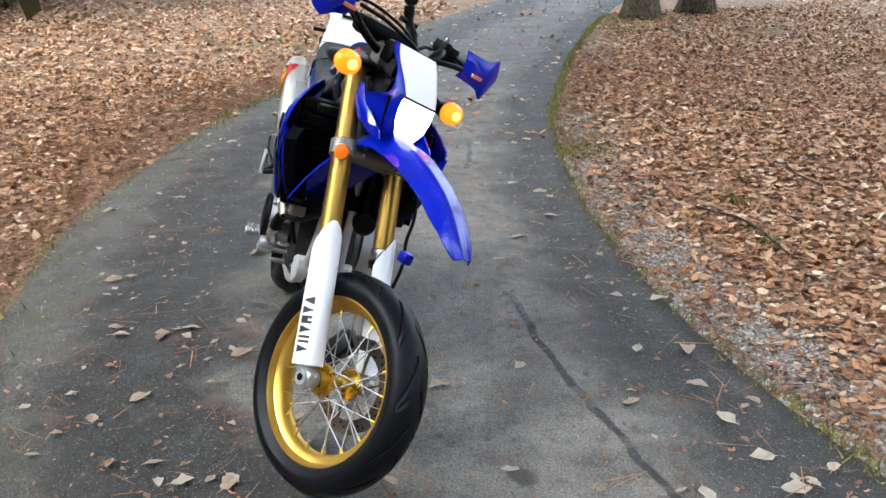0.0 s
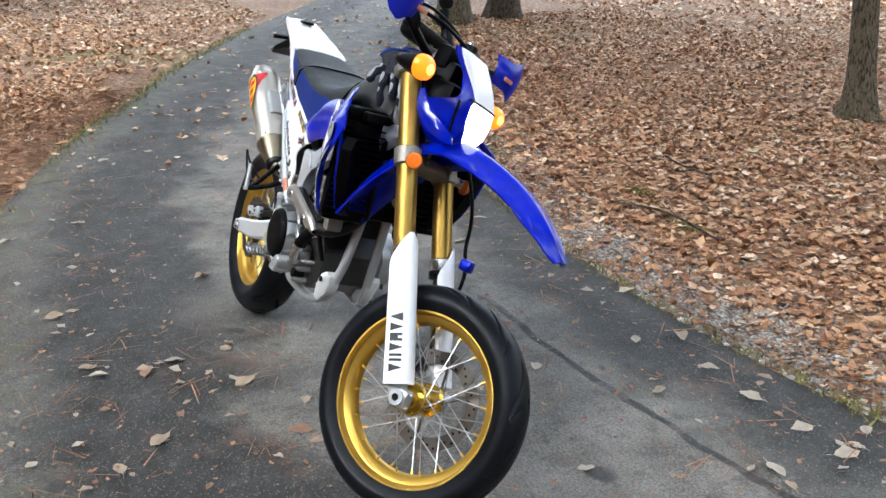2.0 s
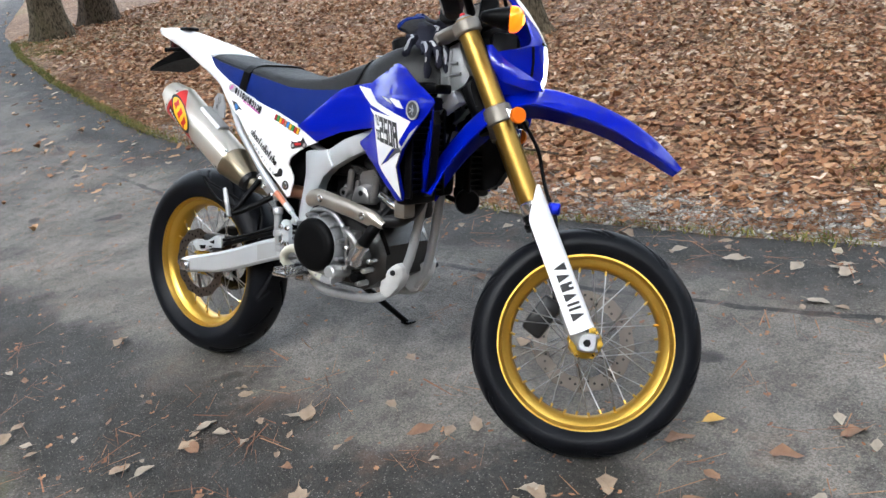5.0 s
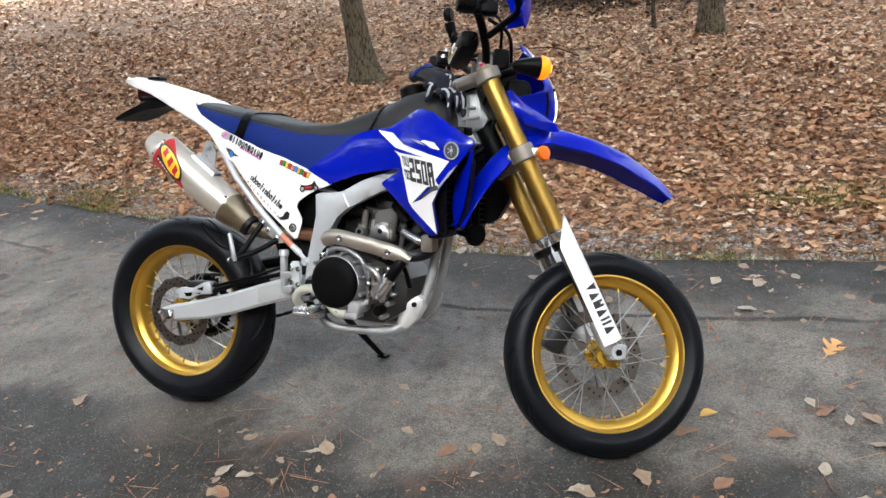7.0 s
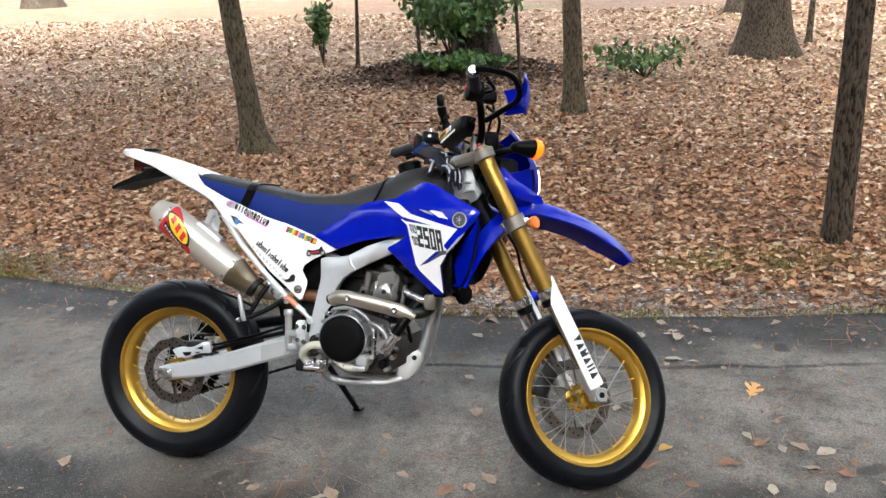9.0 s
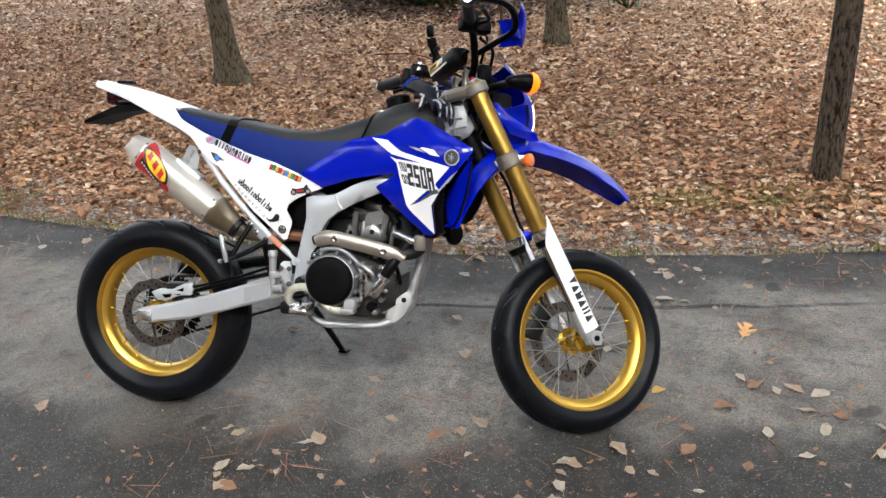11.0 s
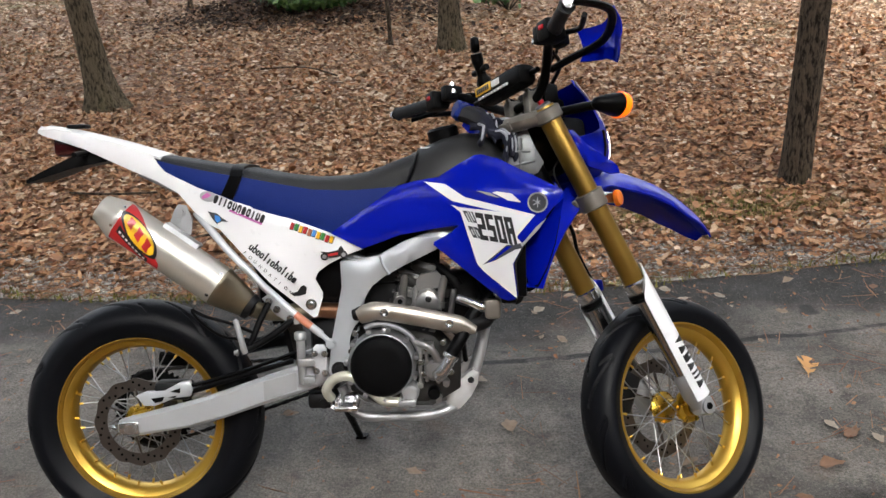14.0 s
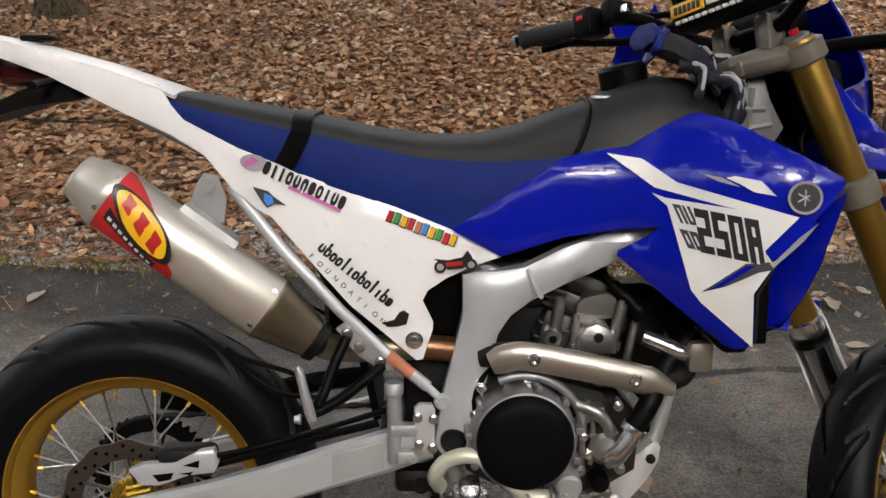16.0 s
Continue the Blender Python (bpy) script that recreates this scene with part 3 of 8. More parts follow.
def crumbs():
    """Broken bits of leaf and bark on the asphalt."""
    rng = np.random.default_rng(17)
    out = []
    for _ in range(2600):
        x = rng.uniform(-4.0, 3.4)
        y = rng.uniform(left_edge(x) + 0.03, right_edge(x) - 0.03)
        if -0.2 < y < 0.9 and rng.random() < 0.4:
            continue
        out.append((x, y, 0.008, rng.uniform(0.008, 0.024), rng.uniform(0, 6.28), rng.normal(0, 0.2), rng.normal(0, 0.2), 0.3))
    mass("leaf_crumbs", LEAF_V, LEAF_F, out, NEEDLE, "small broken bits of leaf on the asphalt", "leaf crumbs", 0.2, 19)


def gravel_and_moss():
    rng = np.random.default_rng(13)
    oct_v = np.array([(0.5, 0, 0), (-0.5, 0, 0), (0, 0.4, 0), (0, -0.4, 0), (0, 0, 0.3), (0, 0, -0.3)])
    oct_f = [(0, 2, 4), (2, 1, 4), (1, 3, 4), (3, 0, 4), (2, 0, 5), (1, 2, 5), (3, 1, 5), (0, 3, 5)]
    out = []
    for _ in range(14000):
        x = rng.uniform(-3.0, 4.0)
        off = abs(rng.normal(0.12, 0.22))
        y = right_edge(x) + off + 0.01
        if noise.noise((x * 1.1, 3.0, 0)) + rng.normal(0, 0.3) < -0.4:
            continue
        out.append((x, y, ground_height(x, y) + 0.004, rng.uniform(0.008, 0.036), rng.uniform(0, 6.28), rng.normal(0, 0.4), rng.normal(0, 0.4), 0))
    for cx, cy, sx, sy, many in ((-2.10, 2.20, 0.30, 0.14, 1500), (-0.06, 1.74, 0.17, 0.07, 1300), (1.05, 1.70, 0.18, 0.06, 900)):
        for _ in range(many):
            x, y = cx + rng.normal(0, sx), cy + rng.normal(0, sy)
            if not on_drive(x, y, -0.02):
                out.append((x, y, ground_height(x, y) + 0.012, rng.uniform(0.010, 0.028), rng.uniform(0, 6.28), rng.normal(0, 0.4), rng.normal(0, 0.4), 0))
    mass("gravel", oct_v, oct_f, out, GRAVEL, "pale grey gravel along the edge of the drive", "gravel", 0.25, 4)
    tri_v = np.array([(-0.5, -0.12, 0), (-0.5, 0.12, 0), (0.5, 0, 0.9)])
    out = []
    spots = [(-1.86, 1.88, 0.10), (-7.6, 4.35, 0.3), (-0.06, 2.25, 0.07), (-0.67, 2.4, 0.06), (-8.7, 4.7, 0.3), (2.42, 2.44, 0.26), (-2.0, 2.08, 0.2), (2.0, 2.35, 0.2)]
    for cx, cy, r in spots:
        for _ in range(int(1700 * (r / 0.2))):
            x, y = cx + rng.normal(0, r), cy + rng.normal(0, r * 0.45)
            if on_drive(x, y, 0.01):
                continue
            out.append((x, y, ground_height(x, y) + 0.013, rng.uniform(0.012, 0.024), rng.uniform(0, 6.28), rng.normal(0, 0.4), 0, 0))
    for _ in range(20000):
        x = rng.uniform(-9.0, 3.5)
        thick = 0.5 + 0.5 * noise.noise((x * 1.6, 8.0, 0.0)) + (0.6 if x < -2.5 else 0)
        if rng.random() > thick * (0.8 if x < -3 else 0.35):
            continue
        y = (right_edge(x) + rng.normal(0.0, 0.022)) if rng.random() < 0.75 else (left_edge(x) + rng.normal(0.03, 0.05))
        out.append((x, y, -0.004, rng.uniform(0.014, 0.034), rng.uniform(0, 6.28), rng.normal(0, 0.4), 0, 0))
    mass("moss", tri_v, [(0, 1, 2)], out, MOSS, "yellow-green moss along the edge of the drive", "moss", 0.2, 5)


# ---- trees ----
def bark_material(name, furrow, plate, moss):
    """Plates of bark between dark upright furrows, with lichen flecks."""
    m = bpy.data.materials.new(name)
    m.use_nodes = True
    t = m.node_tree
    b = t.nodes["Principled BSDF"]
    co = t.nodes.new("ShaderNodeTexCoord")

    def tex(scale, stretch, detail):
        mp = t.nodes.new("ShaderNodeMapping")
        mp.inputs["Scale"].default_value = (1, 1, stretch)
        t.links.new(co.outputs["Object"], mp.inputs["Vector"])
        n = t.nodes.new("ShaderNodeTexNoise")
        n.inputs["Scale"].default_value, n.inputs["Detail"].default_value, n.inputs["Roughness"].default_value = scale, detail, 0.62
        t.links.new(mp.outputs["Vector"], n.inputs["Vector"])
        return n.outputs["Fac"]

    def ramp_of(value, a, c, k=1.0):
        r = t.nodes.new("ShaderNodeMapRange")
        r.interpolation_type = "SMOOTHSTEP"
        r.inputs["From Min"].default_value, r.inputs["From Max"].default_value, r.inputs["To Max"].default_value = a, c, k
        t.links.new(value, r.inputs["Value"])
        return r.outputs["Result"]

    def blend(fac, a, c):
        x = t.nodes.new("ShaderNodeMix")
        x.data_type = "RGBA"
        t.links.new(fac, x.inputs["Factor"])
        for key, w in (("A", a), ("B", c)):
            if isinstance(w, tuple):
                x.inputs[key].default_value = (*w, 1)
            else:
                t.links.new(w, x.inputs[key])
        return x.outputs["Result"]
    ridges = tex(62, 0.30, 8)
    base = blend(ramp_of(ridges, 0.38, 0.56), furrow, plate)
    base = blend(ramp_of(tex(9, 0.6, 6), 0.55, 0.70, 0.55), base, tuple(1.7 * c for c in plate))
    base = blend(ramp_of(tex(3.0, 0.5, 5), 0.55, 0.72, 0.5), base, moss)
    t.links.new(base, b.inputs["Base Color"])
    b.inputs["Roughness"].default_value = 0.93
    b.inputs["Specular IOR Level"].default_value = 0.2
    bp = t.nodes.new("ShaderNodeBump")
    bp.inputs["Strength"].default_value, bp.inputs["Distance"].default_value = 1.0, 0.03
    t.links.new(ridges, bp.inputs["Height"])
    t.links.new(bp.outputs["Normal"], b.inputs["Normal"])
    return m


BARK = bark_material("grey_brown_bark", (0.032, 0.025, 0.016), (0.148, 0.120, 0.080), (0.108, 0.105, 0.046))
DARK_BARK = bark_material("dark_bark", (0.014, 0.010, 0.007), (0.105, 0.080, 0.057), (0.066, 0.062, 0.028))
GREEN_LEAF = island_material("green_leaves", [(0.0, (0.030, 0.075, 0.018)), (0.5, (0.065, 0.14, 0.03)), (1.0, (0.14, 0.22, 0.06))], 0.5, 0.2)
# crown leaves darkened: the shade on their undersides is put into the colour
CROWN_LEAF = island_material("shaded_autumn_crown", [(0.0, (0.025, 0.03, 0.010)), (0.5, (0.06, 0.05, 0.015)), (1.0, (0.10, 0.055, 0.02))], 0.6, 0)


def trunk_mesh(r, height, lean, seed, flare, segs=36):
    bm = bmesh.new()
    rings = []
    n = 46
    for i in range(n):
        f = i / (n - 1)
        z = height * f ** 1.6 - 0.08
        rr = r * (1 - 0.6 * f) * (1 + flare * math.exp(-max(z, 0) / (1.3 * r)))
        cx = lean[0] * z + 0.12 * r * 6 * f * noise.noise((seed, f * 3, 0.0))
        cy = lean[1] * z + 0.12 * r * 6 * f * noise.noise((seed, f * 3, 5.0))
        ring = []
        for k in range(segs):
            a = 2 * math.pi * k / segs
            w = 1 + 0.07 * noise.noise((math.cos(a) * 2.2, math.sin(a) * 2.2, z * 0.5 + seed))
            w += 0.18 * flare * math.exp(-max(z, 0) / (1.5 * r)) * math.sin(a * 5 + seed)
            w += 0.06 * noise.noise((math.cos(a) * 6, math.sin(a) * 6, z * 1.2 + seed)) + 0.05 * noise.noise((math.cos(a) * 12, math.sin(a) * 12, z * 2.5 + seed))
            ring.append(bm.verts.new((cx + rr * w * math.cos(a), cy + rr * w * math.sin(a), z)))
        rings.append(ring)
    ring_faces(bm, rings, True)
    return bm


def leaf_cloud(bm, rng, centre, spread, count, size):
    for _ in range(count):
        c = Vector(centre) + Vector([rng.gauss(0, s) for s in spread])
        e = Euler((rng.uniform(0, 6.3), rng.uniform(0, 6.3), rng.uniform(0, 6.3))).to_matrix()
        s = size * rng.uniform(0.6, 1.4)
        bm.faces.new([bm.verts.new(c + e @ Vector(p) * s) for p in ((-0.5, 0, 0), (-0.05, 0.28, 0.05), (0.5, 0, 0), (-0.05, -0.28, 0.05))])


def tree(x, y, r, height, lean=(0, 0), bark=None, seed=1, label="", crown=True, flare=0.45):
    rng = random.Random(seed)
    base = new("tree")
    base.matrix_world = pose(x, y, ground_height(x, y) + 0.02)
    tagged(base, label, "tree")
    part("trunk", trunk_mesh(r, height, lean, seed, flare), bark or BARK, base)
    bm = bmesh.new()
    for k in range(6):
        f = 0.48 + 0.09 * k
        z = height * f
        a = rng.uniform(0, 6.28)
        ln = height * rng.uniform(0.14, 0.24)
        p0 = Vector((lean[0] * z, lean[1] * z, z))
        d = Vector((math.cos(a), math.sin(a), 0.55))
        pts = spline([p0, p0 + d * ln * 0.5 + Vector((0, 0, 0.1)), p0 + d * ln], 4)
        limb = tube(bmesh.new(), pts, [r * 0.36 * (1 - 0.8 * i / (len(pts) - 1)) for i in range(len(pts))], 7)
        part("limb", limb, bark or BARK, base)
        leaf_cloud(bm, rng, pts[-1], (height * 0.12, height * 0.12, height * 0.06), 380, 0.17)
    if crown:
        part("crown", bm, CROWN_LEAF, base, "thin yellow-brown autumn leaves", smooth=False)
    else:
        bm.free()
    return base


def bush(x, y, height, width, count, seed, label):
    rng = random.Random(seed)
    base = new("bush")
    base.matrix_world = pose(x, y, ground_height(x, y))
    tagged(base, label, "bush")
    stems, leaves = bmesh.new(), bmesh.new()
    for _ in range(9):
        a, out = rng.uniform(0, 6.28), rng.uniform(0.2, 1.0) * width
        top = Vector((math.cos(a) * out, math.sin(a) * out, height * rng.uniform(0.6, 1.0)))
        pts = spline([(0, 0, -0.03), top * 0.5 + Vector((0, 0, height * 0.12)), top], 4)
        tube(stems, pts, [0.012 - 0.0011 * i for i in range(len(pts))], 5)
        for p in pts[3:]:
            leaf_cloud(leaves, rng, p, (width * 0.16, width * 0.16, height * 0.09), count // 54, 0.10)
    part("stem", stems, DARK_BARK, base)
    part("foliage", leaves, GREEN_LEAF, base, smooth=False)
    return base


def added_woods():
    rng = random.Random(21)
    bm, crowns = bmesh.new(), []
    made = 0
    # woods kept mostly out of view, added to block low sky light
    while made < 330:
        a, d = rng.uniform(0, 6.28), rng.uniform(9, 26) if made < 250 else rng.uniform(20, 62)
        x, y, r = d * math.cos(a), d * math.sin(a) + 1, rng.uniform(0.10, 0.28)
        seen = (-24 < x < 16 and 1 < y < 32) or (-26 < x < -2 and -7 < y < 14)
        if on_drive(x, y, -1.5) or seen or x * x + (y + 1) ** 2 < 81 or (y < 1 and -13 < x < 15 and y > -15):
            continue
        made += 1
        tube(bm, [(x, y, -0.1), (x + rng.uniform(-0.3, 0.3), y, 6), (x + rng.uniform(-0.6, 0.6), y, 14)], [r, r * 0.7, r * 0.25], 7)
        zc, wide = rng.uniform(4.5, 10.5), rng.uniform(1.3, 2.1)
        for _ in range(260):
            crowns.append((x + rng.gauss(0, wide), y + rng.gauss(0, wide), max(1.2, zc + rng.gauss(0, 2.7)), rng.uniform(0.35, 0.75),
                           rng.uniform(0, 6.28), rng.gauss(0, 0.9), rng.gauss(0, 0.9), 0.2))
    # unseen low foliage, added round the clearing to darken what the paint reflects
    for _ in range(170):
        a, d = rng.uniform(3.4, 6.0), rng.uniform(13, 24)
        x, y, zc = d * math.cos(a), d * math.sin(a), rng.uniform(1.5, 5.5)
        if on_drive(x, y, -1.0):
            continue
        for _ in range(130):
            crowns.append((x + rng.gauss(0, 1.5), y + rng.gauss(0, 1.5), max(0.3, zc + rng.gauss(0, 1.4)), rng.uniform(0.35, 0.75),
                           rng.uniform(0, 6.28), rng.gauss(0, 0.9), rng.gauss(0, 0.9), 0.2))
    # unseen crowns, added high over the drive to break up the sky's reflection
    for _ in range(64):
        x, y, zc = rng.uniform(-7, 8), rng.uniform(-2.5, 10), rng.uniform(8.5, 13)
        for _ in range(200):
            crowns.append((x + rng.gauss(0, 1.1), y + rng.gauss(0, 1.1), zc + rng.gauss(0, 0.8), rng.uniform(0.2, 0.45),
                           rng.uniform(0, 6.28), rng.gauss(0, 0.7), rng.gauss(0, 0.7), 0.2))
    # and a higher, broken canopy across the clearing, unseen, added to speckle reflections
    for _ in range(84):
        x, y, zc = rng.uniform(-8, 9), rng.uniform(-11, -1.0), rng.uniform(9, 13)
        for _ in range(230):
            crowns.append((x + rng.gauss(0, 0.75), y + rng.gauss(0, 0.75), zc + rng.gauss(0, 0.7), rng.uniform(0.2, 0.45),
                           rng.uniform(0, 6.28), rng.gauss(0, 0.7), rng.gauss(0, 0.7), 0.2))
    # unseen crowns, added to shade the deeper woods and the drive's bend
    for k in range(56):
        x, y, zc = (rng.uniform(-8, 9), rng.uniform(9, 19), rng.uniform(9, 13)) if k < 34 else (rng.uniform(-18, -7), rng.uniform(-3, 10), rng.uniform(9, 13))
        for _ in range(190):
            crowns.append((x + rng.gauss(0, 0.95), y + rng.gauss(0, 0.95), zc + rng.gauss(0, 0.7), rng.uniform(0.25, 0.5),
                           rng.uniform(0, 6.28), rng.gauss(0, 0.7), rng.gauss(0, 0.7), 0.2))
    # unseen crowns, added to shade the far bank of the drive
    for _ in range(34):
        x, y, zc = rng.uniform(-15, -5), rng.uniform(-7, 3), rng.uniform(8, 12)
        for _ in range(200):
            crowns.append((x + rng.gauss(0, 1.0), y + rng.gauss(0, 1.0), zc + rng.gauss(0, 0.7), rng.uniform(0.25, 0.5),
                           rng.uniform(0, 6.28), rng.gauss(0, 0.7), rng.gauss(0, 0.7), 0.2))
    ob = new("added_woods", mesh_of("added_woods", bm, DARK_BARK))
    tagged(ob, "dark woodland trunks added around the place, mostly out of view", "woods", kind="stuff")
    mass("added_crowns", CROWN_V, [(0, 1, 2, 3)], crowns, CROWN_LEAF, "unseen autumn crowns added to block sky light and darken reflections", "woods", 0.15, 9)


CROWN_V = np.array([(-0.5, 0, 0), (-0.05, 0.3, 0.05), (0.5, 0, 0), (-0.05, -0.3, 0.05)])


def twig(pts, r, seed):
    base = new("fallen_twig", mesh_of("fallen_twig", tube(bmesh.new(), spline(pts, 5), r, 6), DARK_BARK))
    tagged(base, "thin dark fallen twig lying on the leaf litter", "twig", "fallen twigs")


ground_sheet()
asphalt_drive()
litter()
mound_shade()
needles()
crumbs()
gravel_and_moss()
tree(-1.69, 5.13, 0.105, 11, (-0.10, 0.01), BARK, 1, "slender grey-brown tree standing in leaf litter", flare=0.7)
tree(2.735, 2.815, 0.083, 9, (0.02, 0.0), DARK_BARK, 2, "thin brown pine trunk near the mossy drive edge", flare=0.08)
tree(0.95, 6.98, 0.105, 10, (-0.03, 0.0), BARK, 3, "grey-brown tree among fallen leaves")
tree(3.2, 11.1, 0.29, 15, (0.0, 0.0), DARK_BARK, 4, "thick dark tree with a flared base", flare=0.6)
tree(-0.60, 10.1, 0.24, 13, (0.03, 0.0), DARK_BARK, 5, "dark tree behind a green bush on a mound")
tree(-8.7, 5.1, 0.20, 12, (0.0, 0.0), BARK, 6, "grey-brown tree beside the bend of the drive")
tree(-9.05, 6.05, 0.21, 12, (0.02, 0.0), DARK_BARK, 7, "dark mossy tree beside the bend of the drive")
tree(-16.8, 1.2, 0.22, 13, (0.0, 0.0), DARK_BARK, 8, "distant dark tree by the drive")
tree(-17.8, 26.5, 0.5, 16, (0.0, 0.0), DARK_BARK, 9, "broad distant dark tree")
tree(3.4, 18.0, 0.22, 13, (0.0, 0.0), DARK_BARK, 10, "distant dark tree in the woods")
tree(0.36, 7.35, 0.022, 4.5, (-0.03, 0.0), DARK_BARK, 11, "thin bare sapling in the leaf litter", False)
tree(3.95, 12.5, 0.05, 6, (0.03, 0.0), DARK_BARK, 12, "thin sapling beside a thick tree", False)
tree(-1.5, 10.7, 0.03, 5, (-0.04, 0.0), DARK_BARK, 13, "thin bare sapling in the leaf litter", False)
tree(-2.3, 10.3, 0.03, 5, (0.05, 0.0), DARK_BARK, 14, "thin bare sapling in the leaf litter", False)
bush(-0.85, 9.7, 1.05, 0.95, 2600, 3, "green leafy bush at the foot of a dark tree")
bush(-0.62, 9.0, 0.22, 0.55, 1900, 8, "low green leaves round the foot of a dark tree")
bush(1.62, 9.3, 0.42, 0.6, 300, 4, "sparse green sapling bush in leaf litter")
bush(-3.1, 11.2, 0.9, 0.25, 420, 5, "narrow bright green leafy sapling")
bush(-12.4, -3.7, 0.7, 0.8, 1000, 6, "low green bush on the forest floor")
added_woods()
for a, b, c in (((-0.5, 2.12, 0.015), (-0.2, 2.22, 0.03), (0.22, 2.20, 0.015)), ((-0.7, 6.2, 0.02), (-0.3, 6.1, 0.04), (0.0, 5.8, 0.02)), ((-1.2, 2.98, 0.015), (-0.95, 2.9, 0.025), (-0.7, 2.93, 0.015))):
    twig((a, b, c), 0.006, 0)

# ---- the motorcycle: built upright along +x from its rear contact point, then leaned on its stand ----
bike = new("motorcycle")
bike.matrix_world = pose(0.0785, 0.0553, 0.0021, 0, 0, -0.77) @ pose(0, 0, 0, -16.47, 0, 0)
tagged(bike, "blue and white supermoto motorcycle with gold wheels on its side stand", "motorcycle")
RAKE = radians(24.5)
STEER_AXIS = Vector((-math.sin(RAKE), 0, math.cos(RAKE)))
STEER = Matrix.Translation((1.498, 0, 0)) @ Matrix.Rotation(radians(33.86), 4, STEER_AXIS) @ Matrix.Translation((-1.498, 0, 0))
R_AX, F_AX = Vector((0, 0, 0.314)), Vector((1.425, 0, 0.293))


def steered(name, bm, material, parent=None, label="", **k):
    bm.transform(STEER)
    return part(name, bm, material, parent or bike, label, **k)


# wheels
def tyre_mesh(rim_r, width, height, grooves, seed):
    """Tyre with a round crown and long curved grooves; axle along Y."""
    na, nb = 520, 72
    out = rim_r - 0.012
    prof = []
    for k in range(nb + 1):
        u = -1 + 2 * k / nb
        th = u * radians(128)
        y = width / 2 * math.sin(th) / math.sin(radians(90)) * (1.0 if abs(th) < math.pi / 2 else 1.0)
        if abs(th) <= math.pi / 2:
            r = out + height * (0.42 + 0.58 * math.cos(th) ** 0.9)
        else:
            r = out + height * 0.42 * (1 - (abs(th) - math.pi / 2) / radians(38))
            y = math.copysign(width / 2 * (1 - 0.30 * ((abs(th) - math.pi / 2) / radians(38)) ** 1.3), th)
        prof.append((r, y, u))
    bm = bmesh.new()
    rings = []
    for k, (r, y, u) in enumerate(prof):
        ring = []
        for i in range(na):
            a = 2 * math.pi * i / na
            cut = 0.0
            s = abs(u) * 128 / 62
            if 0.1 < s < 1.0:
                ph = (a * grooves / (2 * math.pi) + (0.5 if u > 0 else 0) + 0.95 * s ** 0.75) % 1.0
                d = abs(ph - 0.5) * 2 * math.pi * r / grooves
                cut = 0.009 * max(0.0, 1 - (d / 0.0095) ** 2)
                ph2 = (a * grooves / (2 * math.pi) + (0.05 if u > 0 else 0.55) + 0.5 * s ** 0.8) % 1.0
                if 0.45 < s < 0.9:
                    cut = max(cut, 0.006 * max(0.0, 1 - (abs(ph2 - 0.5) * 2 * math.pi * r / grooves / 0.0075) ** 2))
            ring.append(bm.verts.new(((r - cut) * math.cos(a), y, (r - cut) * math.sin(a))))
        rings.append(ring)
    ring_faces(bm, rings, False)
    ring_faces(bm, [rings[-1], rings[0]], False)
    return bm


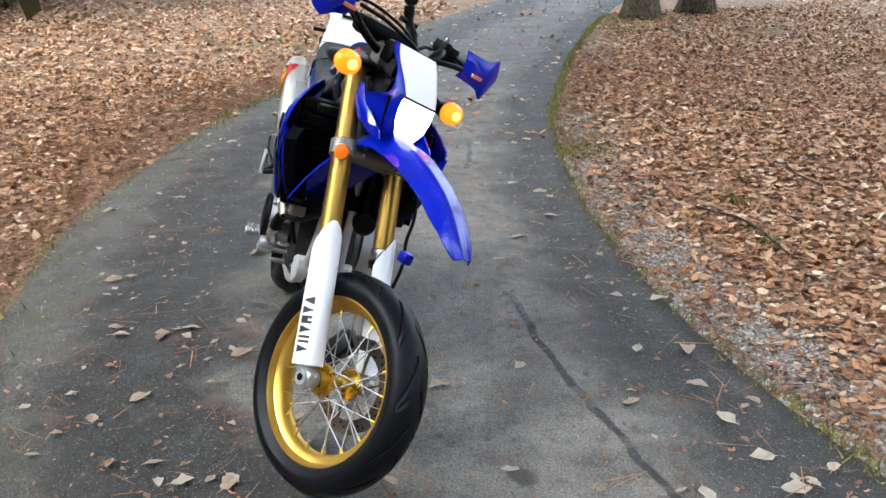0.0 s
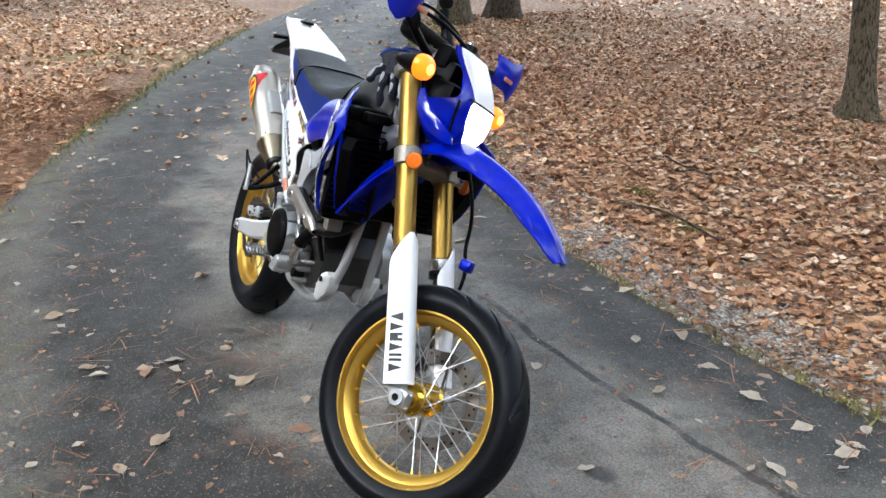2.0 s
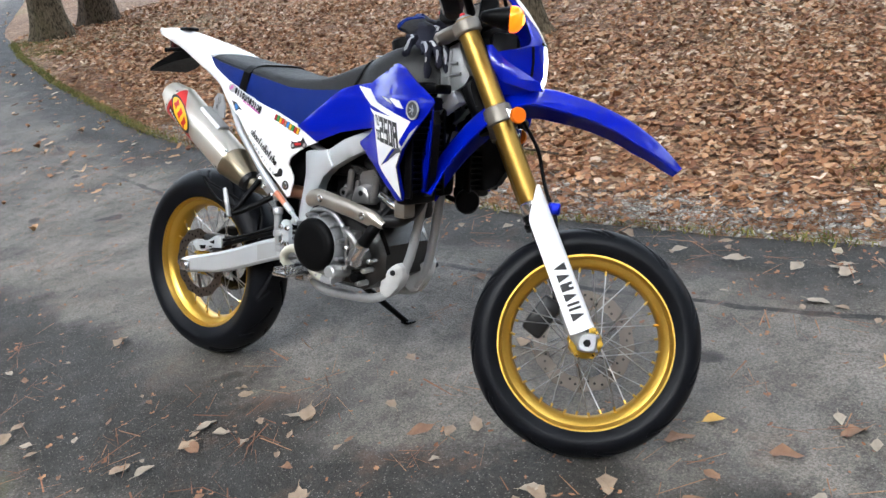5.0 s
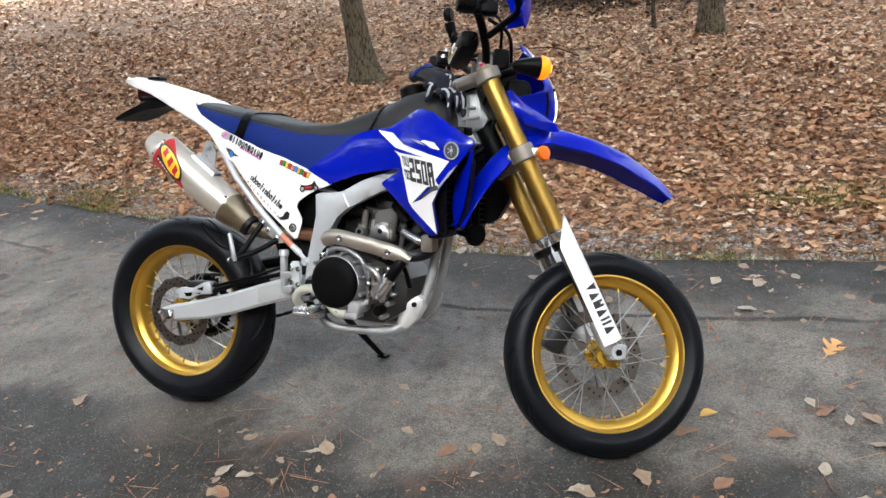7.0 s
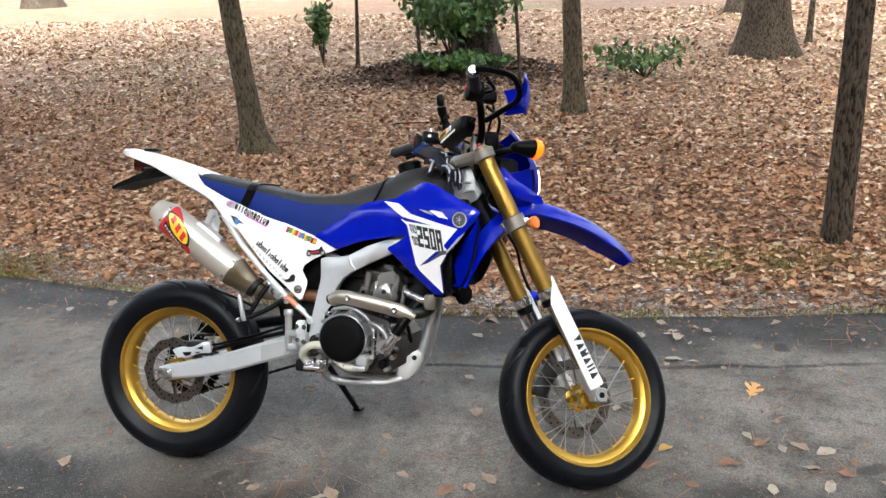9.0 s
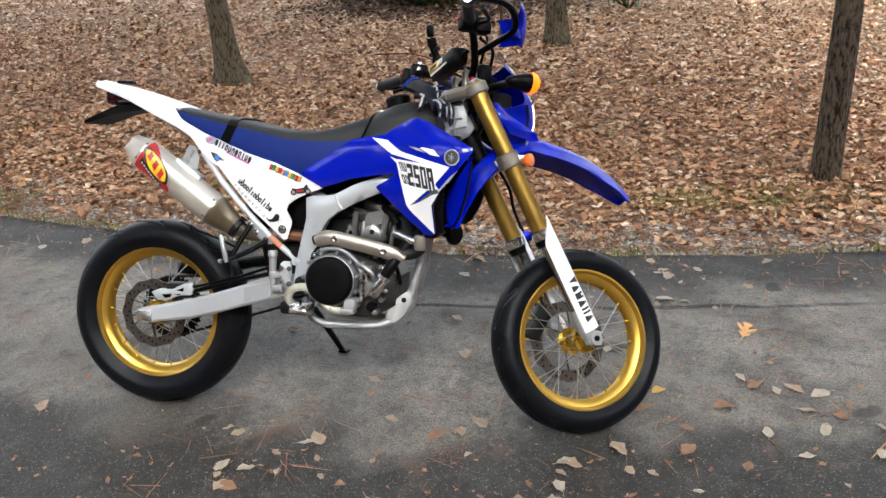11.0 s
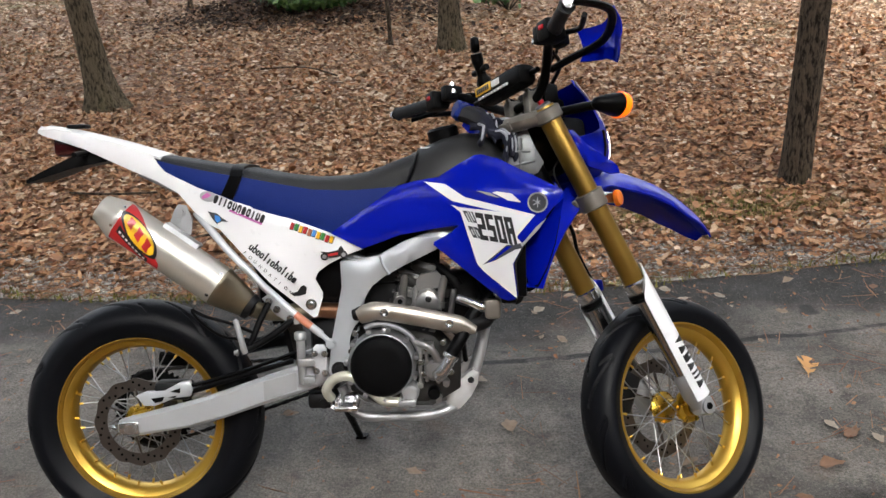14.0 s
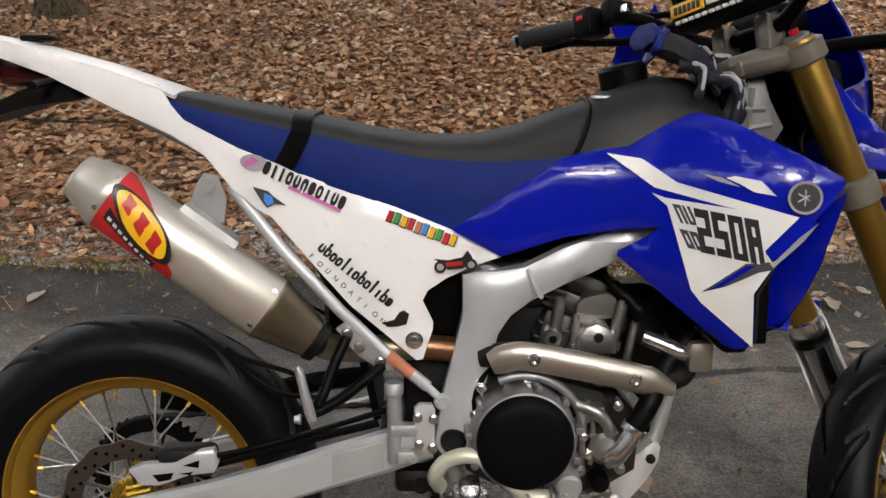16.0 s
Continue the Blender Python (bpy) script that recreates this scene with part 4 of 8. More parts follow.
def wheel(name, centre, m, rim_w, tyre_w, tyre_h, disc_side, disc_r, label):
    """Rim with tyre, hub, spokes and brake disc as its pieces."""
    R = 0.229
    w = rim_w / 2
    prof = [(R, w), (R - 0.002, w + 0.004), (R - 0.010, w + 0.004), (R - 0.015, w - 0.004), (R - 0.017, w - 0.012), (R - 0.030, w - 0.018),
            (R - 0.036, w - 0.026), (R - 0.038, 0.012), (R - 0.042, 0.0), (R - 0.038, -0.012), (R - 0.036, -w + 0.026), (R - 0.030, -w + 0.018),
            (R - 0.017, -w + 0.012), (R - 0.015, -w + 0.004), (R - 0.010, -w - 0.004), (R - 0.002, -w - 0.004), (R, -w), (R - 0.008, -w + 0.010),
            (R - 0.024, -w + 0.022), (R - 0.024, w - 0.022), (R - 0.008, w - 0.010)]
    rim = part(name, lathe(bmesh.new(), prof, 96, closed=True), GOLD, bike, label)
    rim.matrix_basis = m @ Matrix.Translation(centre)
    part("tyre", tyre_mesh(R, tyre_w, tyre_h, 11, 1), RUBBER, rim, "black rubber road tyre with curved grooves")
    hub = lathe(bmesh.new(), [(0.012, -0.075), (0.024, -0.075), (0.026, -0.058), (0.040, -0.055), (0.043, -0.044), (0.030, -0.036), (0.022, -0.015), (0.021, 0.015),
                              (0.030, 0.036), (0.043, 0.044), (0.040, 0.055), (0.026, 0.058), (0.024, 0.075), (0.012, 0.075)], 40)
    for k in range(6):
        a = k * math.pi / 3
        for s in (-1, 1):
            bolt(hub, (0.036 * math.cos(a), s * 0.055, 0.036 * math.sin(a)), (0, s, 0), 0.006, 0.006)
    part("hub", hub, HUB_GOLD, rim, "gold anodised wheel hub")
    spoke_me = mesh_of("spoke", rod(bmesh.new(), (0, 0, 0), (1, 0, 0), 0.0016, segs=6), SPOKE)
    nip_me = mesh_of("nipple", rod(bmesh.new(), (0, 0, 0), (0.016, 0, 0), 0.0036, 0.0028, 6), GOLD)
    for k in range(36):
        s = 1 if k % 2 else -1
        a = 2 * math.pi * k / 36
        sweep = radians(48) * (1 if (k // 2) % 2 else -1)
        p = Vector((0.043 * math.cos(a + sweep), s * 0.049, 0.043 * math.sin(a + sweep)))
        q = Vector((0.192 * math.cos(a), s * 0.010, 0.192 * math.sin(a)))
        d = q - p
        turn = d.to_track_quat("X", "Z").to_matrix().to_4x4()
        sp = new("spoke", spoke_me)
        sp.parent = rim
        sp.matrix_basis = Matrix.Translation(p) @ turn @ Matrix.Diagonal((d.length, 1, 1, 1))
        ni = new("nipple", nip_me)
        ni.parent = rim
        ni.matrix_basis = Matrix.Translation(q - d.normalized() * 0.014) @ turn
    # brake disc with a wavy rim and drilled holes
    bm = bmesh.new()
    y0 = disc_side * 0.066
    n = 96
    for y in (y0 - 0.002, y0 + 0.002):
        rings = [[bm.verts.new((r * math.cos(2 * math.pi * i / n), y, r * math.sin(2 * math.pi * i / n))) for i in range(n)]
                 for r in (disc_r * 0.72,)]
        rings.append([bm.verts.new(((disc_r + 0.0025 * math.cos(12 * 2 * math.pi * i / n)) * math.cos(2 * math.pi * i / n), y,
                                    (disc_r + 0.0025 * math.cos(12 * 2 * math.pi * i / n)) * math.sin(2 * math.pi * i / n))) for i in range(n)])
        ring_faces(bm, rings, False)
        if y < y0:
            first = rings
        else:
            for a, b in zip(first, rings):
                ring_faces(bm, [a, b], False)
    disc = part("brake_disc", bm, DISC, rim, "drilled steel brake disc")
    for k in range(6):
        a = k * math.pi / 3 + 0.3
        bm = bmesh.new()
        tube(bm, [(0.040 * math.cos(a), y0, 0.040 * math.sin(a)), (disc_r * 0.76 * math.cos(a + 0.25), y0, disc_r * 0.76 * math.sin(a + 0.25))], 0.006, 8, 0.4)
        part("disc_arm", bm, DISC, rim)
    holes = bmesh.new()
    for k in range(42):
        a = 2 * math.pi * k / 42
        r = disc_r * (0.79, 0.86, 0.93)[k % 3]
        for s in (-1, 1):
            rod(holes, (r * math.cos(a), y0 + s * 0.0021, r * math.sin(a)), (r * math.cos(a), y0 + s * 0.0026, r * math.sin(a)), 0.0036, segs=8)
    part("drilling", holes, BLACK, rim, "dark drilled holes of the disc")
    return rim


rear_wheel = wheel("rear_wheel", R_AX, Matrix(), 0.100, 0.146, 0.098, -1, 0.115, "gold spoked rear wheel with a wide black tyre")
front_wheel = wheel("front_wheel", F_AX, STEER, 0.084, 0.118, 0.077, 1, 0.132, "gold spoked front wheel turned to the left")
gear = bmesh.new()
n = 42 * 4
for y in (0.066, 0.072):
    ring0 = [gear.verts.new((0.08 * math.cos(2 * math.pi * i / n), y, 0.08 * math.sin(2 * math.pi * i / n))) for i in range(n)]
    ring1 = [gear.verts.new(((0.108 + (0.004 if i % 4 < 2 else -0.004)) * math.cos(2 * math.pi * i / n), y, (0.108 + (0.004 if i % 4 < 2 else -0.004)) * math.sin(2 * math.pi * i / n))) for i in range(n)]
    ring_faces(gear, [ring0, ring1], False)
for k in range(5):
    a = k * 2 * math.pi / 5
    tube(gear, [(0.035 * math.cos(a), 0.069, 0.035 * math.sin(a)), (0.086 * math.cos(a), 0.069, 0.086 * math.sin(a))], 0.011, 6, 0.3)
part("sprocket", gear, BLACK, rear_wheel, "black rear chain sprocket")


# fork, in the straight-ahead position
FORK = Vector((math.sin(radians(26.7)), 0, -math.cos(radians(26.7))))
FRONT = Vector((math.cos(radians(26.7)), 0, math.sin(radians(26.7))))


def fk(s, y):
    return Vector((1.040, y, 1.039)) + FORK * s


for y in (-0.102, 0.102):
    side = math.copysign(1, y)
    steered("fork_tube", tube(bmesh.new(), [fk(-0.035, y), fk(-0.03, y), fk(0.25, y), fk(0.468, y)], [0.026, 0.0275, 0.0275, 0.0275], 28), FORK_GOLD, label="gold anodised upper fork tube")
    steered("fork_cap", tube(bmesh.new(), [fk(-0.044, y), fk(-0.040, y), fk(-0.03, y)], [0.016, 0.021, 0.021], 12), STEEL)
    collar = tube(bmesh.new(), [fk(0.462, y), fk(0.466, y), fk(0.486, y), fk(0.494, y)], [0.028, 0.0315, 0.0315, 0.029], 28)
    steered("fork_collar", collar, POLISHED, label="polished fork collar")
    steered("dust_seal", tube(bmesh.new(), [fk(0.492, y), fk(0.495, y), fk(0.505, y), fk(0.508, y), fk(0.513, y), fk(0.517, y)], [0.029, 0.033, 0.033, 0.0305, 0.033, 0.026], 24), BLACK)
    leg = tube(bmesh.new(), [fk(0.50, y), fk(0.76, y)], 0.0225, 24)
    steered("fork_leg", leg, CHROME, label="dark chromed lower fork leg")
    foot = tube(bmesh.new(), [fk(0.735, y), fk(0.75, y), fk(0.80, y), fk(0.835, y)], [0.024, 0.028, 0.028, 0.020], 20)
    block(foot, (1.402, y - 0.020, 0.270), (1.450, y + 0.020, 0.318), 0.010)
    rod(foot, (1.425, y - 0.026 * 1, 0.293), (1.425, y + 0.026, 0.293), 0.020, segs=20)
    for dz in (-0.018, 0.018):
        bolt(foot, (1.449, y, 0.293 + dz), (1, 0, 0), 0.005, 0.006)
    clamp = steered("axle_clamp", foot, ALLOY, label="cast alloy axle clamp")
    end = rod(bmesh.new(), (1.425, y + side * 0.024, 0.293), (1.425, y + side * 0.0285, 0.293), 0.010, segs=6)
    steered("axle_end", end, BLACK, clamp)
    # guard: a shell wrapped round the front and the outside of the leg
    bm = bmesh.new()
    rows = []
    for k in range(24):
        s = 0.430 + 0.378 * k / 23
        f = k / 23
        half = radians(16 + 84 * min(1, f * 5)) * (1.0 if f > 0.01 else 0.6)
        r = 0.0365 + 0.004 * f
        row_o, row_i = [], []
        for j in range(17):
            a = radians(26) * 1 + half * (-1 + 2 * j / 16)
            d = FRONT * math.cos(a) + Vector((0, side, 0)) * math.sin(a)
            row_o.append(bm.verts.new(fk(s, y) + d * r))
            row_i.append(bm.verts.new(fk(s, y) + d * (r - 0.0035)))
        rows.append(row_o + row_i[::-1])
    ring_faces(bm, rows, True)
    guard = steered("fork_guard", bm, WHITE, label="white plastic fork guard with black lettering blocks")
    # six plain black shapes that stand for the maker's name: wedges, a block and a pair of bars
    bm = bmesh.new()
    wedge_up = [[(0.5 - 0.50 * (1 - h), 0.5 + 0.50 * (1 - h)) for h in np.linspace(0, 0.9, 7)]]
    wedge_down = [[(0.5 - 0.50 * h - 0.06, 0.5 + 0.50 * h + 0.06) for h in np.linspace(0, 0.9, 7)]]
    solid = [[(0.02, 0.34)] * 7, [(0.34, 0.66)] * 5, [(0.66, 0.98)] * 7]
    twins = [[(0.05, 0.36)] * 7, [(0.64, 0.95)] * 7]
    for k, shape in enumerate((wedge_down, wedge_up, solid, wedge_up, twins, wedge_up)):
        s0 = 0.634 + 0.0250 * k
        for spans in shape:
            strips = []
            for i, (c0, c1) in enumerate(spans):
                a = radians(98 - 46 * i / 6)
                d = FRONT * math.cos(a) + Vector((0, side, 0)) * math.sin(a)
                strips.append([bm.verts.new(fk(s0 + c * 0.0205, y) + d * (0.0365 + 0.004 * (s0 - 0.43) / 0.325 + 0.0010)) for c in (c0, c1)])
            for p, q in zip(strips, strips[1:]):
                bm.faces.new((p[0], p[1], q[1], q[0]))
    steered("lettering", bm, INK, guard, "black lettering blocks", smooth=False)

low = bmesh.new()
for y in (-0.102, 0.102):
    tube(low, [fk(0.205, y), fk(0.208, y), fk(0.248, y), fk(0.251, y)], [0.032, 0.036, 0.036, 0.032], 24)
    for s in (0.217, 0.238):
        bolt(low, fk(s, y * 0.55) + FRONT * 0.036, FRONT, 0.005, 0.006)
mid = fk(0.228, 0)
block(low, (-0.030, -0.085, -0.018), (0.030, 0.085, 0.018), 0.008, Matrix.Translation(mid - FRONT * 0.008) @ Matrix.Rotation(radians(26.7), 4, "Y").inverted())
steered("lower_triple_clamp", low, BRACKET, label="grey cast lower fork clamp")
top = bmesh.new()
for y in (-0.102, 0.102):
    tube(top, [fk(-0.030, y), fk(-0.027, y), fk(0.000, y), fk(0.004, y)], [0.033, 0.037, 0.037, 0.033], 24)
    tube(top, spline([fk(-0.014, y), fk(-0.024, y * 0.7) - FRONT * 0.045, fk(-0.034, y * 0.25) - FRONT * 0.07], 4), 0.023, 10, 0.85)
block(top, (-0.085, -0.055, -0.014), (-0.02, 0.055, 0.014), 0.008, Matrix.Translation(fk(-0.032, 0)) @ Matrix.Rotation(radians(26.7), 4, "Y").inverted())
steered("upper_triple_clamp", top, BRACKET, label="grey cast upper fork clamp")
stem = rod(bmesh.new(), fk(0.24, 0) - FRONT * 0.035, fk(-0.03, 0) - FRONT * 0.045, 0.028, segs=20)
steered("steering_stem", stem, BLACK)
for s in (-1, 1):
    steered("fork_adjuster", rod(bmesh.new(), fk(-0.053, s * 0.102), fk(-0.044, s * 0.102), 0.008, segs=12), RED, label="red anodised fork adjuster cap")

# front fender
def fender_centre(u):
    """Crown line of the fender from its rear lip, over the wheel, to its tip."""
    xs = [0.955, 0.990, 1.040, 1.100, 1.170, 1.240, 1.323, 1.450, 1.557, 1.628]
    zs = [0.615, 0.715, 0.800, 0.872, 0.920, 0.936, 0.926, 0.889, 0.826, 0.752]
    k = np.linspace(0, 1, len(xs))
    return float(np.interp(u, k, xs)), float(np.interp(u, k, zs))


bm = bmesh.new()
rows = []
N = 40
for k in range(N + 1):
    u = k / N
    pts_u = [fender_centre(max(0, min(1, u + d))) for d in (-0.05, -0.025, 0, 0.025, 0.05)]
    cx, cz = sum(p[0] for p in pts_u) / 5, sum(p[1] for p in pts_u) / 5
    x0, z0 = fender_centre(max(0, u - 0.02))
    x1, z1 = fender_centre(min(1, u + 0.02))
    d = Vector((x1 - x0, 0, z1 - z0)).normalized()
    nrm = Vector((-d.z, 0, d.x))
    w = float(np.interp(u, [0, 0.2, 0.42, 0.55, 0.8, 0.93, 1.0], [0.070, 0.082, 0.090, 0.080, 0.066, 0.052, 0.030]))
    drop = float(np.interp(u, [0, 0.25, 0.5, 0.62, 0.85, 1], [0.028, 0.045, 0.052, 0.058, 0.046, 0.016]))
    row_o, row_i = [], []
    M = 16
    for j in range(M + 1):
        v = -1 + 2 * j / M
        crest = 0.006 * math.exp(-((abs(v) - 0.45) / 0.14) ** 2)
        p = Vector((cx, w * v, cz)) - nrm * (drop * (abs(v) ** 2.6)) + nrm * crest
        row_o.append(bm.verts.new(p))
        row_i.append(bm.verts.new(p - nrm * 0.004 + Vector((0, -0.003 * v, 0))))
    rows.append(row_o + row_i[::-1])
ring_faces(bm, rows, True)
steered("front_fender", bm, BLUE, label="long pointed glossy blue front fender")

# headlamp mask
MASK_Z = [0.900, 0.925, 0.960, 1.000, 1.035, 1.075, 1.120, 1.150]
mask_xf = curve1(MASK_Z, [1.210, 1.232, 1.246, 1.246, 1.238, 1.215, 1.180, 1.152])
mask_w = curve1(MASK_Z, [0.045, 0.070, 0.090, 0.098, 0.099, 0.096, 0.090, 0.078])
mask_xb = curve1(MASK_Z, [1.150, 1.130, 1.105, 1.095, 1.095, 1.105, 1.120, 1.130])
MASK_Y = -0.018


def mask_point(u, z, lift=0.0):
    w = mask_w(z)
    xb, xf = mask_xb(z), mask_xf(z)
    return Vector((xb + (xf - xb) * (1 - abs(u) ** 7) + lift, MASK_Y + w * u * (1 + lift * 2), z))


def mask_patch(u_of, z0, z1, nz, nu, lift, thick=0.003):
    bm = bmesh.new()
    rows = []
    for i in range(nz + 1):
        z = z0 + (z1 - z0) * i / nz
        ua, ub = u_of(z)
        o = [bm.verts.new(mask_point(ua + (ub - ua) * j / nu, z, lift)) for j in range(nu + 1)]
        inn = [bm.verts.new(mask_point(ua + (ub - ua) * j / nu, z, lift - thick)) for j in range(nu + 1)]
        rows.append(o + inn[::-1])
    ring_faces(bm, rows, True)
    return bm


mask = steered("headlamp_mask", mask_patch(lambda z: (-float(np.interp(z, [0.90, 0.99, 1.03, 1.09, 1.15], [1.0, 1.0, 0.80, 0.80, 1.0])), 1), 0.900, 1.150, 18, 20, 0.0, 0.006), BLUE, label="blue headlamp mask with a white number plate")
steered("number_plate_panel", mask_patch(lambda z: (-float(np.interp(z, [1.03, 1.09, 1.15], [0.54, 0.74, 0.92])), float(np.interp(z, [1.03, 1.09, 1.15], [0.82, 0.90, 0.93]))), 1.036, 1.150, 10, 14, 0.004), WHITE, mask, "plain white front panel")
steered("headlamp", mask_patch(lambda z: (-float(np.interp(z, [0.925, 0.94, 0.97, 1.0, 1.02, 1.032], [0.30, 0.48, 0.62, 0.64, 0.62, 0.56])), float(np.interp(z, [0.925, 0.94, 0.97, 1.0, 1.02, 1.032], [0.46, 0.72, 0.88, 0.90, 0.86, 0.80]))), 0.928, 1.030, 10, 14, 0.002), HEADLAMP, mask, "glowing white headlamp lens")
rim = bmesh.new()
for ua, ub in ((-0.80, -0.84), (0.90, 0.94)):
    tube(rim, [mask_point((ua + ub) / 2, z, 0.003) for z in (0.94, 0.98, 1.02)], 0.004, 6)
tube(rim, [mask_point(u, 1.033, 0.004) for u in (-0.70, -0.3, 0, 0.3, 0.6, 0.84)], 0.0035, 6)
steered("lamp_trim", rim, BLACK, mask)
for s in (-1, 1):
    flap = panel([(1.088, 1.012), (1.104, 1.014), (1.140, 0.978), (1.236, 0.928), (1.246, 0.908), (1.215, 0.906), (1.142, 0.922), (1.106, 0.960)],
                 lambda x, z: -0.105 - 0.012 * math.sin((z - 0.9) * 20), 0.005, 0.010, 0.03, mirror=s > 0)
    steered("mask_wing", flap, BLUE, mask)
shell = bmesh.new()
block(shell, (1.095, -0.085, 0.93), (1.17, 0.065, 1.06), 0.02)
block(shell, (1.05, -0.06, 1.02), (1.13, 0.045, 1.115), 0.015)
steered("headlamp_bowl", shell, BLACK, mask)

# turn signals and reflectors
for s, yy in ((-1, -0.232), (1, 0.184)):
    c = Vector((1.150, yy, 1.045))
    stalk = tube(bmesh.new(), spline([(1.075, s * 0.085, 1.062), (1.10, s * 0.13, 1.062), (1.115, yy - s * 0.03, 1.052), (1.125, yy - s * 0.015, 1.048)], 4), [0.012] * 13, 10)
    prof = [(0.004, -0.075), (0.014, -0.068), (0.022, -0.045), (0.030, -0.012), (0.0335, 0.004), (0.030, 0.006)]
    to_x = Matrix.Translation(c) @ Matrix.Rotation(radians(-90), 4, "Z") @ Matrix.Diagonal((1.12, 1, 0.92, 1))
    lathe(stalk, prof, 24, to_x)
    sig = steered("turn_signal", stalk, BLACK, label="black front turn signal with a lit orange lens")
    lens = lathe(bmesh.new(), [(0.034, 0.000), (0.0345, 0.010), (0.031, 0.020), (0.020, 0.029), (0.006, 0.032)], 24, to_x)
    steered("lens", lens, AMBER_LIT, sig, "glowing orange lens")
    bulb = lathe(bmesh.new(), [(0.0145, 0.0300), (0.0120, 0.0330), (0.004, 0.0350)], 14, to_x)
    steered("bulb", bulb, BULB, sig)
    c2 = Vector((1.190, s * 0.140, 0.832))
    ref = lathe(bmesh.new(), [(0.021, 0.0), (0.0215, -0.006), (0.019, -0.011), (0.006, -0.012)] if s < 0 else [(0.021, 0.0), (0.0215, 0.006), (0.019, 0.011), (0.006, 0.012)], 24,
                Matrix.Translation(c2) @ Matrix.Rotation(radians(28 * -s), 4, "Z"))
    r_ob = steered("reflector", ref, ORANGE, label="round orange side reflector")
    steered("bracket", block(bmesh.new(), (1.150, s * 0.125 - 0.006, 0.822), (1.196, s * 0.125 + 0.006, 0.850), 0.003), POLISHED, r_ob)

# handlebar and controls
def bar_side(s):
    far = 0.020 if s < 0 else 0.0
    return [(1.035, 0, 1.105), (1.035, s * 0.06, 1.106), (1.020, s * 0.125, 1.135), (0.985, s * 0.20, 1.185), (0.945, s * (0.26 + far * 0.5), 1.192), (0.878, s * (0.405 + far), 1.192)]


bar = bmesh.new()
for s in (-1, 1):
    tube(bar, spline(bar_side(s), 6), 0.012, 12)
handlebar = steered("handlebar", bar, BLACK, label="black handlebar with crossbar pad")
clampb = bmesh.new()
for s in (-1, 1):
    block(clampb, (1.012, s * 0.045 - 0.016, 1.060), (1.058, s * 0.045 + 0.016, 1.128), 0.008)
    for dx in (-0.015, 0.015):
        bolt(clampb, (1.035 + dx, s * 0.045, 1.128), (0, 0, 1), 0.005, 0.007)
steered("bar_clamp", clampb, BRACKET, handlebar)
cross = rod(bmesh.new(), (0.985, -0.15, 1.150), (0.985, 0.15, 1.150), 0.007)
steered("crossbar", cross, BLACK, handlebar)
pad = bmesh.new()
block(pad, (0.948, -0.120, 1.122), (1.006, 0.092, 1.178), 0.018)
pad = steered("bar_pad", pad, BLACK, handlebar, "black padded crossbar cover with a yellow block")
deco = bmesh.new()
block(deco, (0.9445, 0.010, 1.146), (0.9490, 0.082, 1.168), 0.0008)
deco = steered("pad_print", deco, YELLOW, pad, "yellow printed block")
bm = bmesh.new()
for k in range(6):
    block(bm, (0.9432, 0.016 + 0.010 * k, 1.150), (0.9446, 0.023 + 0.010 * k, 1.163), 0.0004)
steered("pad_bar", bm, INK, deco, "black printed bars")
bm = bmesh.new()
block(bm, (0.9445, -0.030, 1.149), (0.9490, 0.004, 1.165), 0.0008)
for k in range(10):
    block(bm, (0.9445, -0.068 + 0.0145 * k, 1.134), (0.9490, -0.058 + 0.0145 * k, 1.140), 0.0006)
steered("pad_print", bm, WHITE_INK, pad, "white printed bars")
